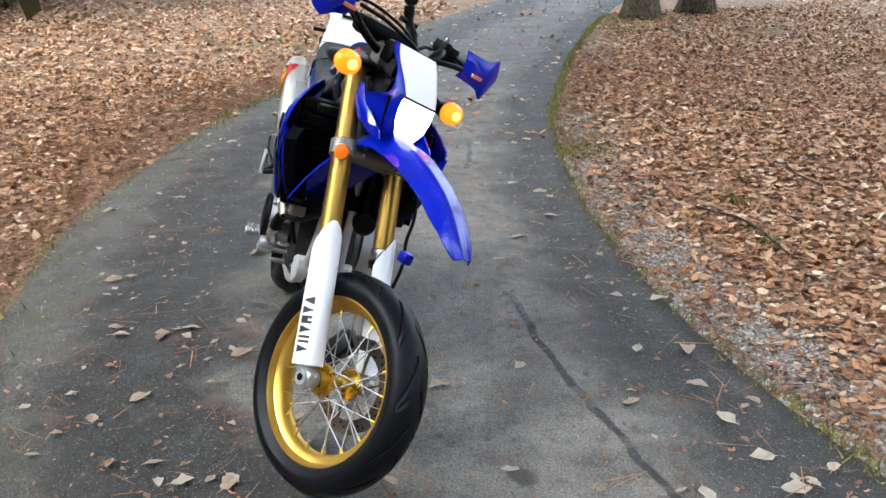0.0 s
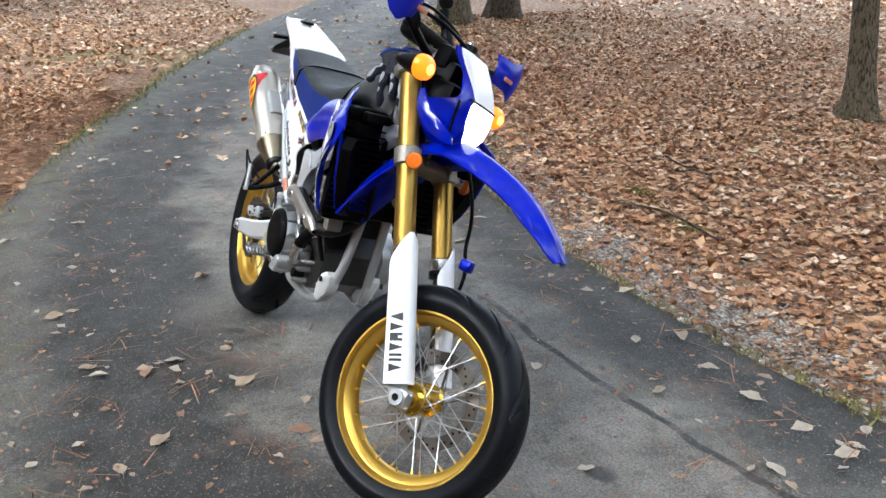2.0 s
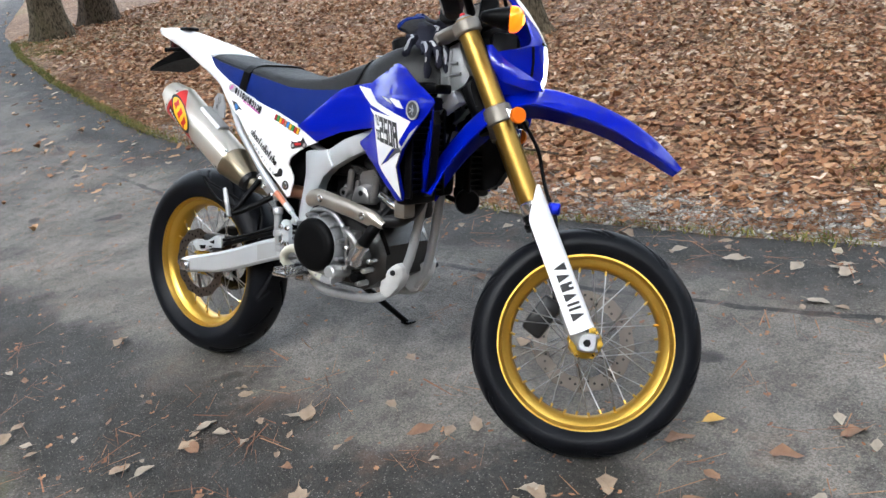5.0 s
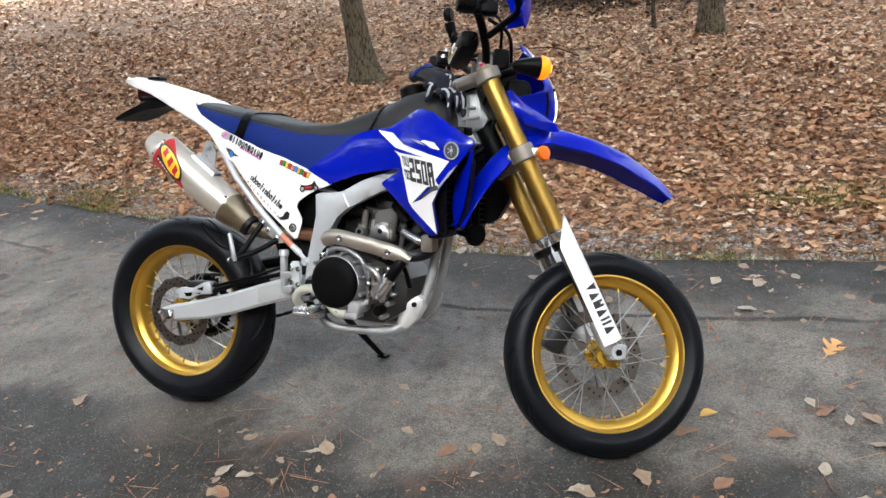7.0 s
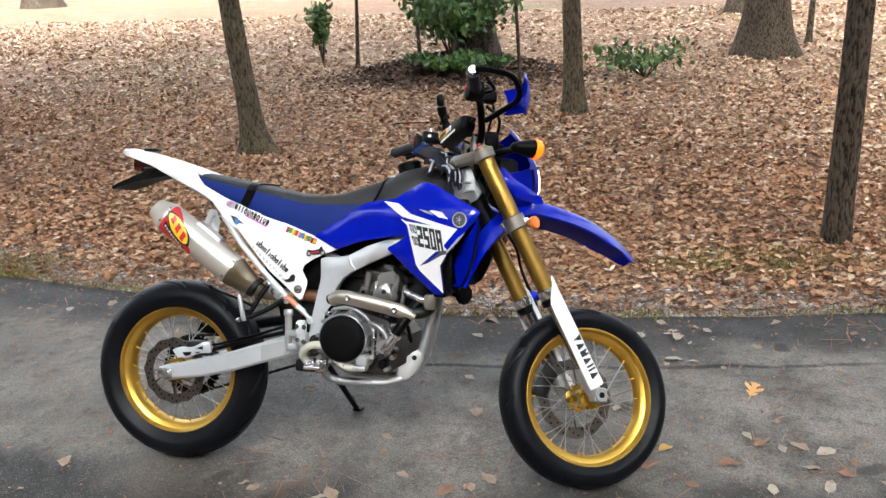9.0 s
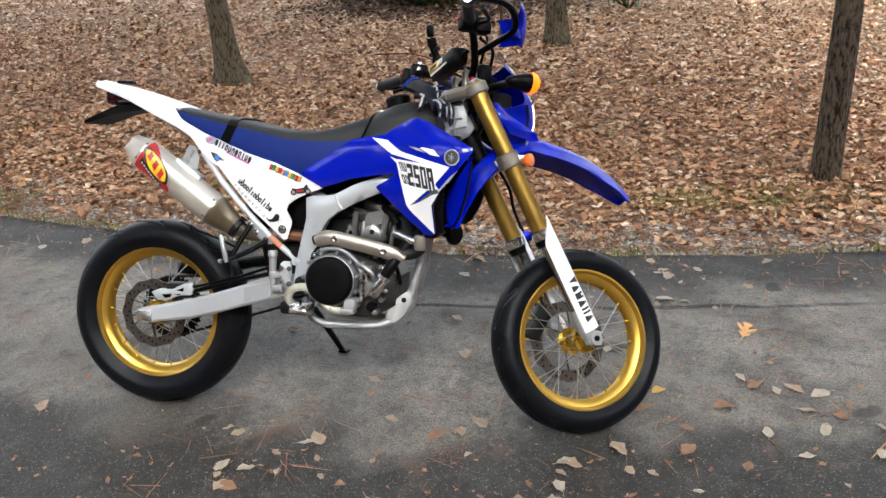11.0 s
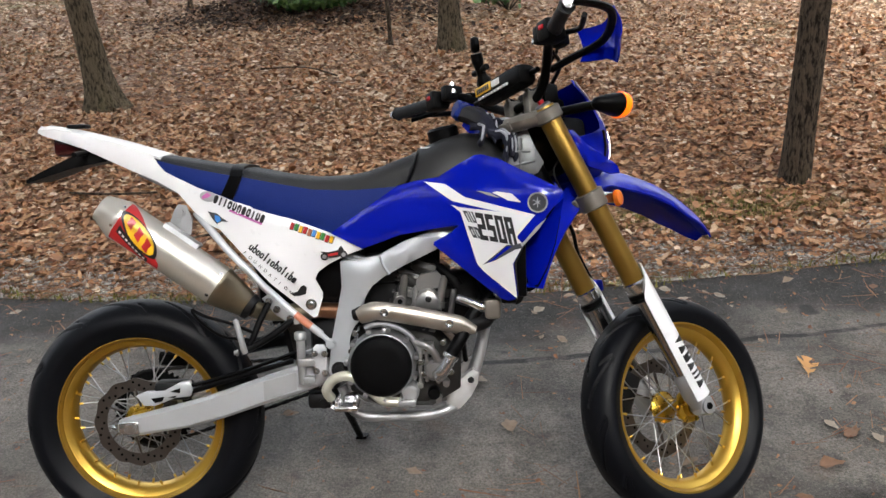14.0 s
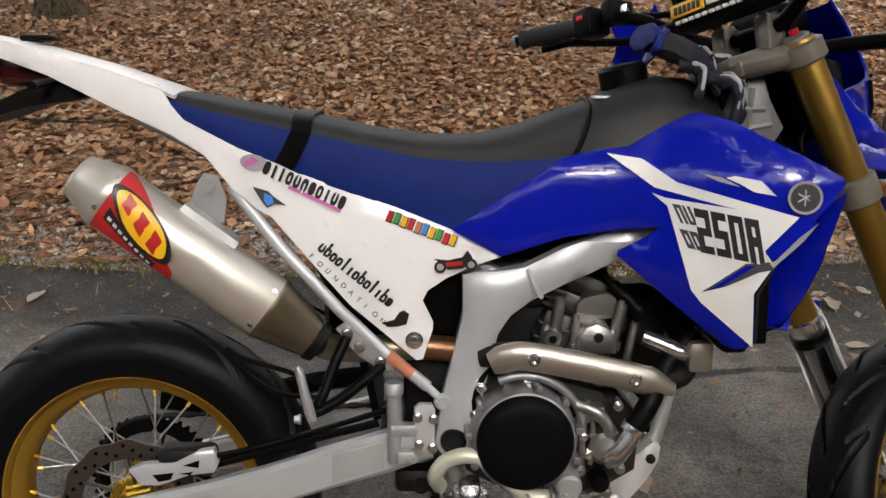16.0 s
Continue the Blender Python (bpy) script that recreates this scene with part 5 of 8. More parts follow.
for s in (-1, 1):
    a, b = Vector(bar_side(s)[-2]), Vector(bar_side(s)[-1])
    g = bmesh.new()
    d = (b - a).normalized()
    ln = (b - a).length
    pts, rad = [], []
    for k in range(15):
        pts.append(a + d * (ln * (0.22 + 0.78 * k / 14)))
        rad.append(0.0175 if k % 2 else 0.0162)
    rad[0] = rad[-1] = 0.020
    tube(g, pts, rad, 14)
    steered("grip", g, GRIP_VINYL, handlebar, "ribbed black rubber grip")
    ctl = bmesh.new()
    c = a + d * (ln * 0.08)
    block(ctl, (c.x - 0.030, c.y - 0.024, c.z - 0.026), (c.x + 0.024, c.y + 0.024, c.z + 0.026), 0.008)
    block(ctl, (c.x - 0.012, c.y - s * 0.05 - 0.014, c.z - 0.012), (c.x + 0.045, c.y - s * 0.05 + 0.014, c.z + 0.03), 0.006)
    steered("switch_block", ctl, BLACK, handlebar)
    sw = bmesh.new()
    block(sw, (c.x - 0.034, c.y - 0.008, c.z + 0.002), (c.x - 0.029, c.y + 0.008, c.z + 0.012), 0.0015)
    steered("switch_button", sw, RED, handlebar, "small red switch")
    steered("lever_bolt", bolt(bmesh.new(), (c.x + 0.02, c.y - s * 0.05, c.z + 0.03), (0, 0, 1), 0.007, 0.012), POLISHED, handlebar)
    steered("lever_bolt", bolt(bmesh.new(), (c.x + 0.005, c.y - s * 0.08, c.z), (0, 0, 1), 0.006, 0.012), POLISHED, handlebar)
    lv = spline([c + Vector((0.035, 0, 0.0)), c + d * 0.05 + Vector((0.062, 0, -0.006)), c + d * 0.11 + Vector((0.055, 0, -0.012)), b + Vector((0.045, 0, -0.016))], 5)
    steered("lever", tube(bmesh.new(), lv, 0.0065, 8, 1.0), BLACK, handlebar)
    # guard frame and its blue shield
    fr = spline([b + d * 0.012, b + d * 0.02 + Vector((0.045, 0, 0.004)), b + Vector((0.130, -s * 0.01, 0.004)), Vector((1.075, s * 0.30, 1.180)), Vector((1.050, s * 0.20, 1.165)), Vector((1.022, s * 0.15, 1.150))], 6)
    gf = tube(bmesh.new(), fr, 0.0105, 8, 0.8)
    lever_guard = steered("lever_guard", gf, BLACK, label="lever guard with blue plastic shield")
    rows = []
    bm = bmesh.new()
    for i in range(15):
        f = i / 14
        p = Vector((1.082 + 0.030 * math.sin(math.pi * f) - 0.01 * f, s * (0.362 - 0.135 * f), 1.194 - 0.012 * f))
        up = float(np.interp(f, [0, 0.12, 0.3, 0.55, 1], [0.034, 0.056, 0.050, 0.038, 0.046]))
        dn = float(np.interp(f, [0, 0.12, 0.30, 0.55, 1], [0.040, 0.066, 0.076, 0.050, 0.036]))
        col_o = [bm.verts.new(p + Vector((-0.014 * abs(v) ** 2, 0, up * v if v > 0 else dn * v))) for v in np.linspace(-1, 1, 9)]
        col_i = [bm.verts.new(p + Vector((-0.014 * abs(v) ** 2 - 0.004, 0, (up * v if v > 0 else dn * v) * 0.98))) for v in np.linspace(-1, 1, 9)]
        rows.append(col_o + col_i[::-1])
    ring_faces(bm, rows, True)
    steered("shield", bm, BLUE, lever_guard, "blue plastic shield")
    bm = bmesh.new()
    block(bm, (1.100, s * 0.262 - 0.022, 1.164), (1.106, s * 0.262 + 0.022, 1.175), 0.001)
    steered("shield_print", bm, ORANGE_STICK, lever_guard, "orange printed bar")
    for w_ in (b + d * 0.012,):
        bm = bmesh.new()
        bolt(bm, w_, d, 0.009, 0.010)
        steered("end_bolt", bm, POLISHED, lever_guard)

dash = bmesh.new()
block(dash, (1.055, -0.07, 1.085), (1.105, 0.06, 1.150), 0.012, Matrix())
steered("instrument_panel", dash, BLACK, label="black instrument housing")
mir = tube(bmesh.new(), spline([(0.990, 0.085, 1.160), (0.968, 0.072, 1.195), (0.950, 0.060, 1.228), (0.940, 0.052, 1.256)], 4), [0.019] * 5 + [0.013] * 4 + [0.016] * 4, 10)
lathe(mir, [(0.004, -0.020), (0.014, -0.016), (0.020, 0.0), (0.014, 0.016), (0.004, 0.020)], 18, Matrix.Translation((0.972, 0.076, 1.188)))
rod(mir, (0.955, 0.030, 1.215), (0.955, 0.095, 1.215), 0.008)
lathe(mir, [(0.006, -0.012), (0.018, -0.011), (0.022, 0.0), (0.018, 0.010), (0.006, 0.012)], 20, Matrix.Translation((0.936, 0.048, 1.278)) @ Matrix.Rotation(radians(60), 4, "Z"))
steered("bar_mount", mir, BLACK, label="small black ball mount on the handlebar")
res = lathe(bmesh.new(), [(0.016, 0), (0.018, 0.006), (0.018, 0.03), (0.012, 0.034)], 18, Matrix.Translation((1.01, -0.205, 1.205)) @ Matrix.Rotation(radians(90), 4, "X"))
block(res, (0.985, -0.225, 1.190), (1.035, -0.185, 1.225), 0.006)
steered("brake_reservoir", res, BLACK, label="black front brake reservoir")

# cables
def cable(name, pts, r, material=BLACK, turn=True, label="", n=6):
    bm = tube(bmesh.new(), spline(pts, n), r, 8)
    return steered(name, bm, material, label=label) if turn else part(name, bm, material, bike, label)


cable("brake_hose", [(1.02, -0.17, 1.19), (1.09, -0.10, 1.180), (1.125, 0.02, 1.135), (1.135, 0.09, 1.00), (1.195, 0.122, 0.88), (1.245, 0.128, 0.80), (1.265, 0.140, 0.74),
                    (1.285, 0.132, 0.68), (1.315, 0.132, 0.62), (1.325, 0.128, 0.54), (1.335, 0.118, 0.42), (1.345, 0.10, 0.34)], 0.0055, label="black brake hose beside the fork")
block_bm = block(bmesh.new(), (1.292, 0.118, 0.625), (1.326, 0.152, 0.658), 0.006)
steered("hose_clamp", block_bm, BLUE_ANO, label="blue anodised hose clamp")
cable("throttle_cable", [(0.965, -0.215, 1.19), (1.05, -0.15, 1.205), (1.085, -0.02, 1.175), (1.075, 0.0, 1.10), (1.03, -0.03, 0.96)], 0.0045)
cable("clutch_cable", [(0.99, 0.20, 1.195), (1.06, 0.14, 1.175), (1.10, 0.06, 1.10), (1.09, 0.07, 0.98), (1.04, 0.07, 0.88)], 0.0045)
cable("wire_loom", [(0.985, 0.16, 1.18), (1.07, 0.05, 1.17), (1.10, -0.03, 1.10), (1.10, -0.04, 1.02)], 0.006)
cable("lamp_wire", [(1.07, -0.07, 1.03), (1.10, -0.075, 0.97), (1.06, -0.068, 0.92), (1.08, -0.066, 0.86)], 0.003)

# front brake caliper
cal = bmesh.new()
block(cal, (-0.055, 0.045, -0.030), (0.055, 0.095, 0.030), 0.010, Matrix.Translation((1.310, 0, 0.345)) @ Matrix.Rotation(radians(-60), 4, "Y"))
for k in (-1, 1):
    rod(cal, Vector((1.310, 0.092, 0.345)) + Vector((k * 0.012, 0, k * 0.022)), Vector((1.310, 0.100, 0.345)) + Vector((k * 0.012, 0, k * 0.022)), 0.014)
steered("front_caliper", cal, DARK_METAL, label="dark front brake caliper")
axl = rod(bmesh.new(), (1.425, -0.095, 0.293), (1.425, 0.1, 0.293), 0.012, segs=16)
steered("front_axle", axl, STEEL)

# ---- fixed body ----
side_y = curve1([-0.215, -0.05, 0.1, 0.25, 0.4, 0.62], [0.060, 0.075, 0.100, 0.122, 0.130, 0.135])


def y_panel(x, z):
    return -side_y(x) - 0.006 * math.sin(max(0, min(1, (0.84 - z) / 0.2)) * math.pi)


shroud_y = curve1([0.53, 0.62, 0.7, 0.8, 0.852, 0.905, 0.97, 1.04, 1.12], [0.137, 0.139, 0.142, 0.149, 0.162, 0.188, 0.213, 0.229, 0.231])


def y_shroud(x, z):
    top = max(0.0, z - 0.895)
    belly = 0.008 * math.sin(min(1, max(0, (z - 0.62) / 0.3)) * math.pi)
    return -(shroud_y(x) - top * 0.5 + belly - 0.15 * max(0.0, 0.72 - z))


PANEL = [(-0.215, 1.078), (-0.205, 1.090), (-0.129, 1.074), (-0.007, 1.041), (0.086, 1.010), (0.101, 0.984), (0.119, 0.963), (0.205, 0.921), (0.310, 0.881), (0.448, 0.833),
         (0.536, 0.798), (0.614, 0.757), (0.572, 0.743), (0.528, 0.722), (0.499, 0.702), (0.491, 0.685), (0.508, 0.650), (0.507, 0.637), (0.492, 0.590), (0.482, 0.587),
         (0.377, 0.677), (0.256, 0.815), (0.234, 0.826), (0.194, 0.858), (0.151, 0.909), (0.098, 0.940), (0.010, 0.978), (-0.100, 1.030), (-0.206, 1.067)]
SHROUD = [(0.536, 0.799), (0.579, 0.828), (0.706, 0.911), (0.748, 0.921), (0.807, 0.929), (0.859, 0.960), (0.895, 0.979), (0.914, 0.981), (0.954, 0.970), (0.991, 0.950),
          (1.048, 0.921), (1.100, 0.893), (1.104, 0.885), (1.086, 0.858), (1.064, 0.833), (1.007, 0.765), (0.984, 0.719), (0.993, 0.645), (0.986, 0.629), (0.968, 0.625),
          (0.951, 0.631), (0.880, 0.688), (0.790, 0.763), (0.792, 0.770), (0.835, 0.794), (0.853, 0.810), (0.793, 0.803), (0.709, 0.790), (0.613, 0.758)]
panels, shrouds = [], []
for left in (False, True):
    panels.append(part("side_panel", panel(PANEL, y_panel, 0.005, 0.006, 0.030, left), WHITE, bike, "white plastic side and tail panel with stickers"))
    shrouds.append(part("shroud", panel(SHROUD, y_shroud, 0.005, 0.007, 0.022, left), BLUE, bike, "glossy blue tank shroud with white graphics"))
panel_r, shroud_r = panels[0], shrouds[0]

# black inner duct and the blue lower wing behind the shroud's front edge
for left in (False, True):
    duct = panel([(1.080, 0.862), (1.010, 0.775), (0.984, 0.722), (0.992, 0.640), (1.024, 0.640), (1.045, 0.655), (1.066, 0.70), (1.085, 0.76), (1.098, 0.83)],
                 lambda x, z: -(0.150 + 0.9 * max(0.0, x - 1.015)), 0.030, 0.006, 0.03, left)
    part("radiator_duct", duct, BLACK, bike, "black plastic radiator duct")
    wing = panel([(1.104, 0.872), (1.096, 0.828), (1.082, 0.762), (1.064, 0.705), (1.043, 0.662), (1.024, 0.652), (1.014, 0.690), (1.012, 0.728), (1.022, 0.765), (1.064, 0.818), (1.085, 0.850)],
                 lambda x, z: -(0.156 + 0.9 * max(0.0, x - 1.015)), 0.005, 0.003, 0.03, left)
    part("lower_wing", wing, BLUE, bike, "glossy blue lower wing of the shroud")

# tail: crowned top between the two side panels
rows = []
bm = bmesh.new()
for i in range(17):
    x = -0.218 + 0.325 * i / 16
    w = side_y(x) - 0.003
    if i == 0:
        w *= 0.86
    z = float(np.interp(x, [-0.215, -0.205, -0.129, -0.007, 0.086, 0.107], [1.080, 1.090, 1.076, 1.043, 1.012, 1.004]))
    o = [bm.verts.new((x - 0.012 * (1 - abs(v) ** 2) * (i == 0), w * v, z - 0.004 + 0.008 * (1 - v * v))) for v in np.linspace(-1, 1, 13)]
    inn = [bm.verts.new((x, w * v * 0.96, z - 0.010 + 0.008 * (1 - v * v))) for v in np.linspace(-1, 1, 13)]
    rows.append(o + inn[::-1])
ring_faces(bm, rows, True)
tail = part("rear_fender", bm, WHITE, bike, "white plastic rear fender top")
slot = block(bmesh.new(), (-0.155, -0.022, 1.082), (-0.105, 0.022, 1.093), 0.005, Matrix())
part("fender_slot", slot, BLACK, tail)
under = bmesh.new()
block(under, (-0.185, -0.045, 1.010), (-0.085, 0.045, 1.066), 0.014)
tl = part("tail_lamp", under, RED_LENS, bike, "dark red rear lamp under the tail")
bk = bmesh.new()
loft(bk, [[(x, -w, z0), (x, w, z0), (x, w, z1), (x, -w, z1)] for x, w, z0, z1 in
          ((-0.245, 0.075, 0.945, 0.955), (-0.200, 0.080, 0.958, 0.975), (-0.130, 0.060, 0.980, 1.010), (-0.04, 0.045, 0.996, 1.030), (0.05, 0.045, 0.985, 1.010))])
part("plate_bracket", bk, BLACK, bike, "black plastic plate bracket under the tail")
for s in (-1, 1):
    rs = bmesh.new()
    tube(rs, [(-0.09, s * 0.045, 1.02), (-0.10, s * 0.10, 1.015), (-0.10, s * 0.12, 1.013)], 0.007, 8)
    part("rear_signal_stalk", rs, BLACK, bike)

# seat
SEAT_X = [0.085, 0.15, 0.20, 0.27, 0.32, 0.40, 0.49, 0.58, 0.63, 0.70, 0.745]
seat_top = curve1(SEAT_X, [1.008, 0.997, 0.987, 0.975, 0.967, 0.949, 0.936, 0.938, 0.948, 0.973, 0.988])
seat_split = curve1(SEAT_X, [0.996, 0.979, 0.968, 0.953, 0.944, 0.927, 0.908, 0.903, 0.904, 0.908, 0.918])
seat_low = curve1(SEAT_X, [0.975, 0.945, 0.918, 0.888, 0.868, 0.840, 0.808, 0.780, 0.79, 0.84, 0.89])
seat_w = curve1(SEAT_X, [0.080, 0.100, 0.108, 0.116, 0.120, 0.124, 0.125, 0.122, 0.118, 0.108, 0.098])


def seat_rings(x0, x1, n, grow=0.0):
    rows = []
    for i in range(n + 1):
        x = x0 + (x1 - x0) * i / n
        w, zt, zs = seat_w(x) + grow, seat_top(x) + grow, seat_split(x)
        half = [(w, zs), (w * 0.985, zs + (zt - zs) * 0.35), (w * 0.90, zs + (zt - zs) * 0.72), (w * 0.72, zs + (zt - zs) * 0.93), (w * 0.4, zt), (0, zt + 0.001)]
        rows.append([Vector((x, -y, z)) for y, z in half] + [Vector((x, y, z)) for y, z in half[-2::-1]] + [Vector((x, 0, zs - 0.01))])
    return rows


seat = part("seat", loft(bmesh.new(), seat_rings(0.083, 0.745, 40)), GRIP_VINYL, bike, "long narrow seat with black top and blue sides")
for s in (-1, 1):
    rows = []
    for i in range(41):
        x = 0.088 + 0.652 * i / 40
        w, zs, zl = seat_w(x), seat_split(x), seat_low(x)
        outer = [Vector((x, s * (w + 0.0015 + 0.004 * math.sin(math.pi * v)), zl + (zs - zl) * v)) for v in np.linspace(0, 1, 7)]
        rows.append(outer + [Vector((x, s * (w - 0.03), zs)), Vector((x, s * (w - 0.03), zl))])
    part("seat_side", loft(bmesh.new(), rows), BLUE_VINYL, seat, "blue vinyl seat side")
panel_top = curve1([0.119, 0.205, 0.310, 0.448, 0.536], [0.963, 0.921, 0.881, 0.833, 0.798])
strap = bmesh.new()
rows = []
for xoff in (0.0, 0.030):
    for grow in ((0.006, 0.001) if xoff == 0 else (0.001, 0.006)):
        ring = []
        for v in np.linspace(-1, 1, 33):
            k = abs(v)
            x = 0.289 + xoff - 0.026 * max(0, k - 0.5) / 0.5
            w, zt, zs, zl = seat_w(x) + grow + 0.003, seat_top(x) + grow, seat_split(x), max(seat_low(x), panel_top(x) + 0.002)
            if k > 0.5:
                ring.append((x, math.copysign(w, v), zs - (zs - zl) * (k - 0.5) / 0.5))
            else:
                u = k / 0.5
                ring.append((x, math.copysign(w * u, v), zs + (zt - zs) * (1 - u ** 5)))
        rows.append(ring)
loft_rows = [[Vector(rows[j][i]) for j in (0, 1, 2, 3)] for i in range(33)]
loft(strap, loft_rows)
part("seat_strap", strap, BLACK, seat, "black strap across the seat")
welt = [(0.716, -0.112, 0.895), (0.733, -0.110, 0.925), (0.746, -0.098, 0.955), (0.754, -0.070, 0.985), (0.757, 0.0, 0.997)]
part("seat_welt", tube(bmesh.new(), spline(welt + [(x, -y, z) for x, y, z in welt[-2::-1]], 5), 0.0042, 8), BLACK, seat, "black welt at the front of the seat")

# tank
rows = []
for x, zt, w, zb in ((0.735, 0.984, 0.095, 0.88), (0.775, 1.004, 0.105, 0.87), (0.82, 1.024, 0.110, 0.86), (0.87, 1.034, 0.105, 0.86), (0.92, 1.030, 0.092, 0.86), (0.96, 1.008, 0.075, 0.86), (0.985, 0.975, 0.06, 0.86)):
    half = [(w * 1.15, zb), (w * 1.12, zb + (zt - zb) * 0.4), (w * 0.98, zb + (zt - zb) * 0.72), (w * 0.72, zb + (zt - zb) * 0.92), (w * 0.35, zt), (0, zt + 0.003)]
    rows.append([Vector((x, -y, z)) for y, z in half] + [Vector((x, y, z)) for y, z in half[-2::-1]])
tank = part("fuel_tank", loft(bmesh.new(), rows), TANK_BLACK, bike, "matt black moulded fuel tank")
cap = lathe(bmesh.new(), [(0.006, 0.022), (0.034, 0.020), (0.040, 0.014), (0.040, -0.02)], 28, Matrix.Translation((0.82, 0, 1.034)) @ Matrix.Rotation(radians(90), 4, "X") @ Matrix.Rotation(radians(12), 4, "Z"))
part("filler_cap", cap, BLACK, tank)
part("warning_sticker", block(bmesh.new(), (0.762, -0.060, 1.000), (0.790, -0.032, 1.004), 0.001, Matrix.Rotation(radians(0), 4, "Y")), WHITE_INK, tank, "small white warning sticker")

# frame
SPAR = [(0.554, 0.725), (0.572, 0.731), (0.607, 0.731), (0.651, 0.738), (0.712, 0.770), (0.799, 0.800), (0.90, 0.845), (0.99, 0.905), (1.03, 0.915), (1.045, 0.885), (0.98, 0.835), (0.90, 0.795),
        (0.809, 0.755), (0.714, 0.712), (0.661, 0.684), (0.630, 0.660), (0.611, 0.630), (0.601, 0.588), (0.571, 0.440), (0.556, 0.424), (0.525, 0.424), (0.512, 0.446), (0.525, 0.532), (0.547, 0.625), (0.555, 0.661)]
spar_y = curve1([0.5, 0.62, 0.75, 0.85, 0.95, 1.05], [0.128, 0.135, 0.138, 0.125, 0.09, 0.055])
for left in (False, True):
    part("frame_spar", panel(SPAR, lambda x, z: -spar_y(x), 0.034, 0.012, 0.03, left), SILVER, bike, "silver painted aluminium frame spar")
for s in (-1, 1):
    piv = lathe(bmesh.new(), [(0.006, -0.004), (0.012, -0.004), (0.014, 0.0), (0.021, 0.0), (0.022, 0.01)], 20, Matrix.Translation((0.542, s * 0.132, 0.452)) @ Matrix.Diagonal((1, -s, 1, 1)))
    part("swingarm_pivot", piv, DARK_METAL, bike)
weld = tube(bmesh.new(), [(0.655, -0.1385, 0.738), (0.664, -0.1395, 0.712), (0.678, -0.1395, 0.692)], 0.004, 6)
part("weld_seam", weld, SILVER, bike)
NECKP = [(0.955, 0.925), (0.985, 1.010), (1.010, 1.030), (1.035, 1.040), (1.050, 1.000), (1.075, 0.955), (1.060, 0.930), (1.010, 0.905)]
for left in (False, True):
    part("frame_neck", panel(NECKP, lambda x, z: -0.052, 0.03, 0.010, 0.03, left), NECK, bike, "grey cast steering head")
ribs = bmesh.new()
for a, b in (((0.985, 0.985), (1.040, 0.985)), ((1.000, 0.950), (1.052, 0.960)), ((1.012, 0.928), (1.018, 1.018))):
    tube(ribs, [(a[0], -0.053, a[1]), (b[0], -0.053, b[1])], 0.005, 6)
part("neck_rib", ribs, NECK, bike)
for s in (-1, 1):
    st = tube(bmesh.new(), [(0.190, s * 0.092, 0.858), (0.221, s * 0.104, 0.824), (0.270, s * 0.122, 0.767), (0.359, s * 0.126, 0.670), (0.430, s * 0.126, 0.601), (0.500, s * 0.126, 0.543)], 0.0098, 14)
    rod(st, (0.496, s * 0.126, 0.546), (0.523, s * 0.126, 0.520), 0.0068)
    bolt(st, (0.523, s * 0.130, 0.520), (0, s, 0), 0.010, 0.012)
    sub = part("subframe_tube", st, SILVER, bike, "silver subframe tube")
    if s < 0:
        stick = tube(bmesh.new(), [(0.436, -0.1268, 0.5962), (0.474, -0.1268, 0.5645)], 0.0098, 14)
        part("label_strip", stick, ORANGE_STICK, sub, "orange printed label strip")
inner = bmesh.new()
for s in (-1, 1):
    tube(inner, [(0.05, s * 0.075, 0.965), (0.25, s * 0.10, 0.868), (0.50, s * 0.105, 0.775), (0.62, s * 0.10, 0.72)], 0.011, 10)
part("upper_subframe", inner, STEEL, bike)

# air box, shock; plain black blocks fill the shaded inside of the frame
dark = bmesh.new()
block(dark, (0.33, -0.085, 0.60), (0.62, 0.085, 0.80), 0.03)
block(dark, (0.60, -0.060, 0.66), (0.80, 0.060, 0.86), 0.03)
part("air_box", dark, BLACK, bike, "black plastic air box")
flapb = bmesh.new()
loft(flapb, [[(x, -w, z), (x, w, z), (x + 0.012, w, z + 0.006), (x + 0.012, -w, z + 0.006)] for x, z, w in
             ((0.10, 0.955, 0.06), (0.20, 0.88, 0.075), (0.30, 0.76, 0.075), (0.365, 0.64, 0.080), (0.398, 0.54, 0.090), (0.412, 0.47, 0.088))])
part("inner_mudguard", flapb, BLACK, bike, "black inner rear mudguard")
shock = bmesh.new()
pts = []
for k in range(140):
    a = k * 0.42
    f = k / 139
    pts.append((0.475 + 0.055 * f + 0.036 * math.cos(a), 0.036 * math.sin(a), 0.36 + 0.22 * f))
tube(shock, pts, 0.0055, 6)
part("shock_spring", shock, STEEL, bike)
rodb = rod(bmesh.new(), (0.47, 0, 0.33), (0.545, 0, 0.66), 0.022)
part("shock_body", rodb, POLISHED, bike)

# swingarm
def arm_section(x, zt, zb, yo, yi, s):
    r = 0.008
    return [Vector((x, s * yo, zb + r)), Vector((x, s * yo, zt - r)), Vector((x, s * (yo - r), zt)), Vector((x, s * (yi + r), zt)),
            Vector((x, s * yi, zt - r)), Vector((x, s * yi, zb + r)), Vector((x, s * (yi + r), zb)), Vector((x, s * (yo - r), zb))]


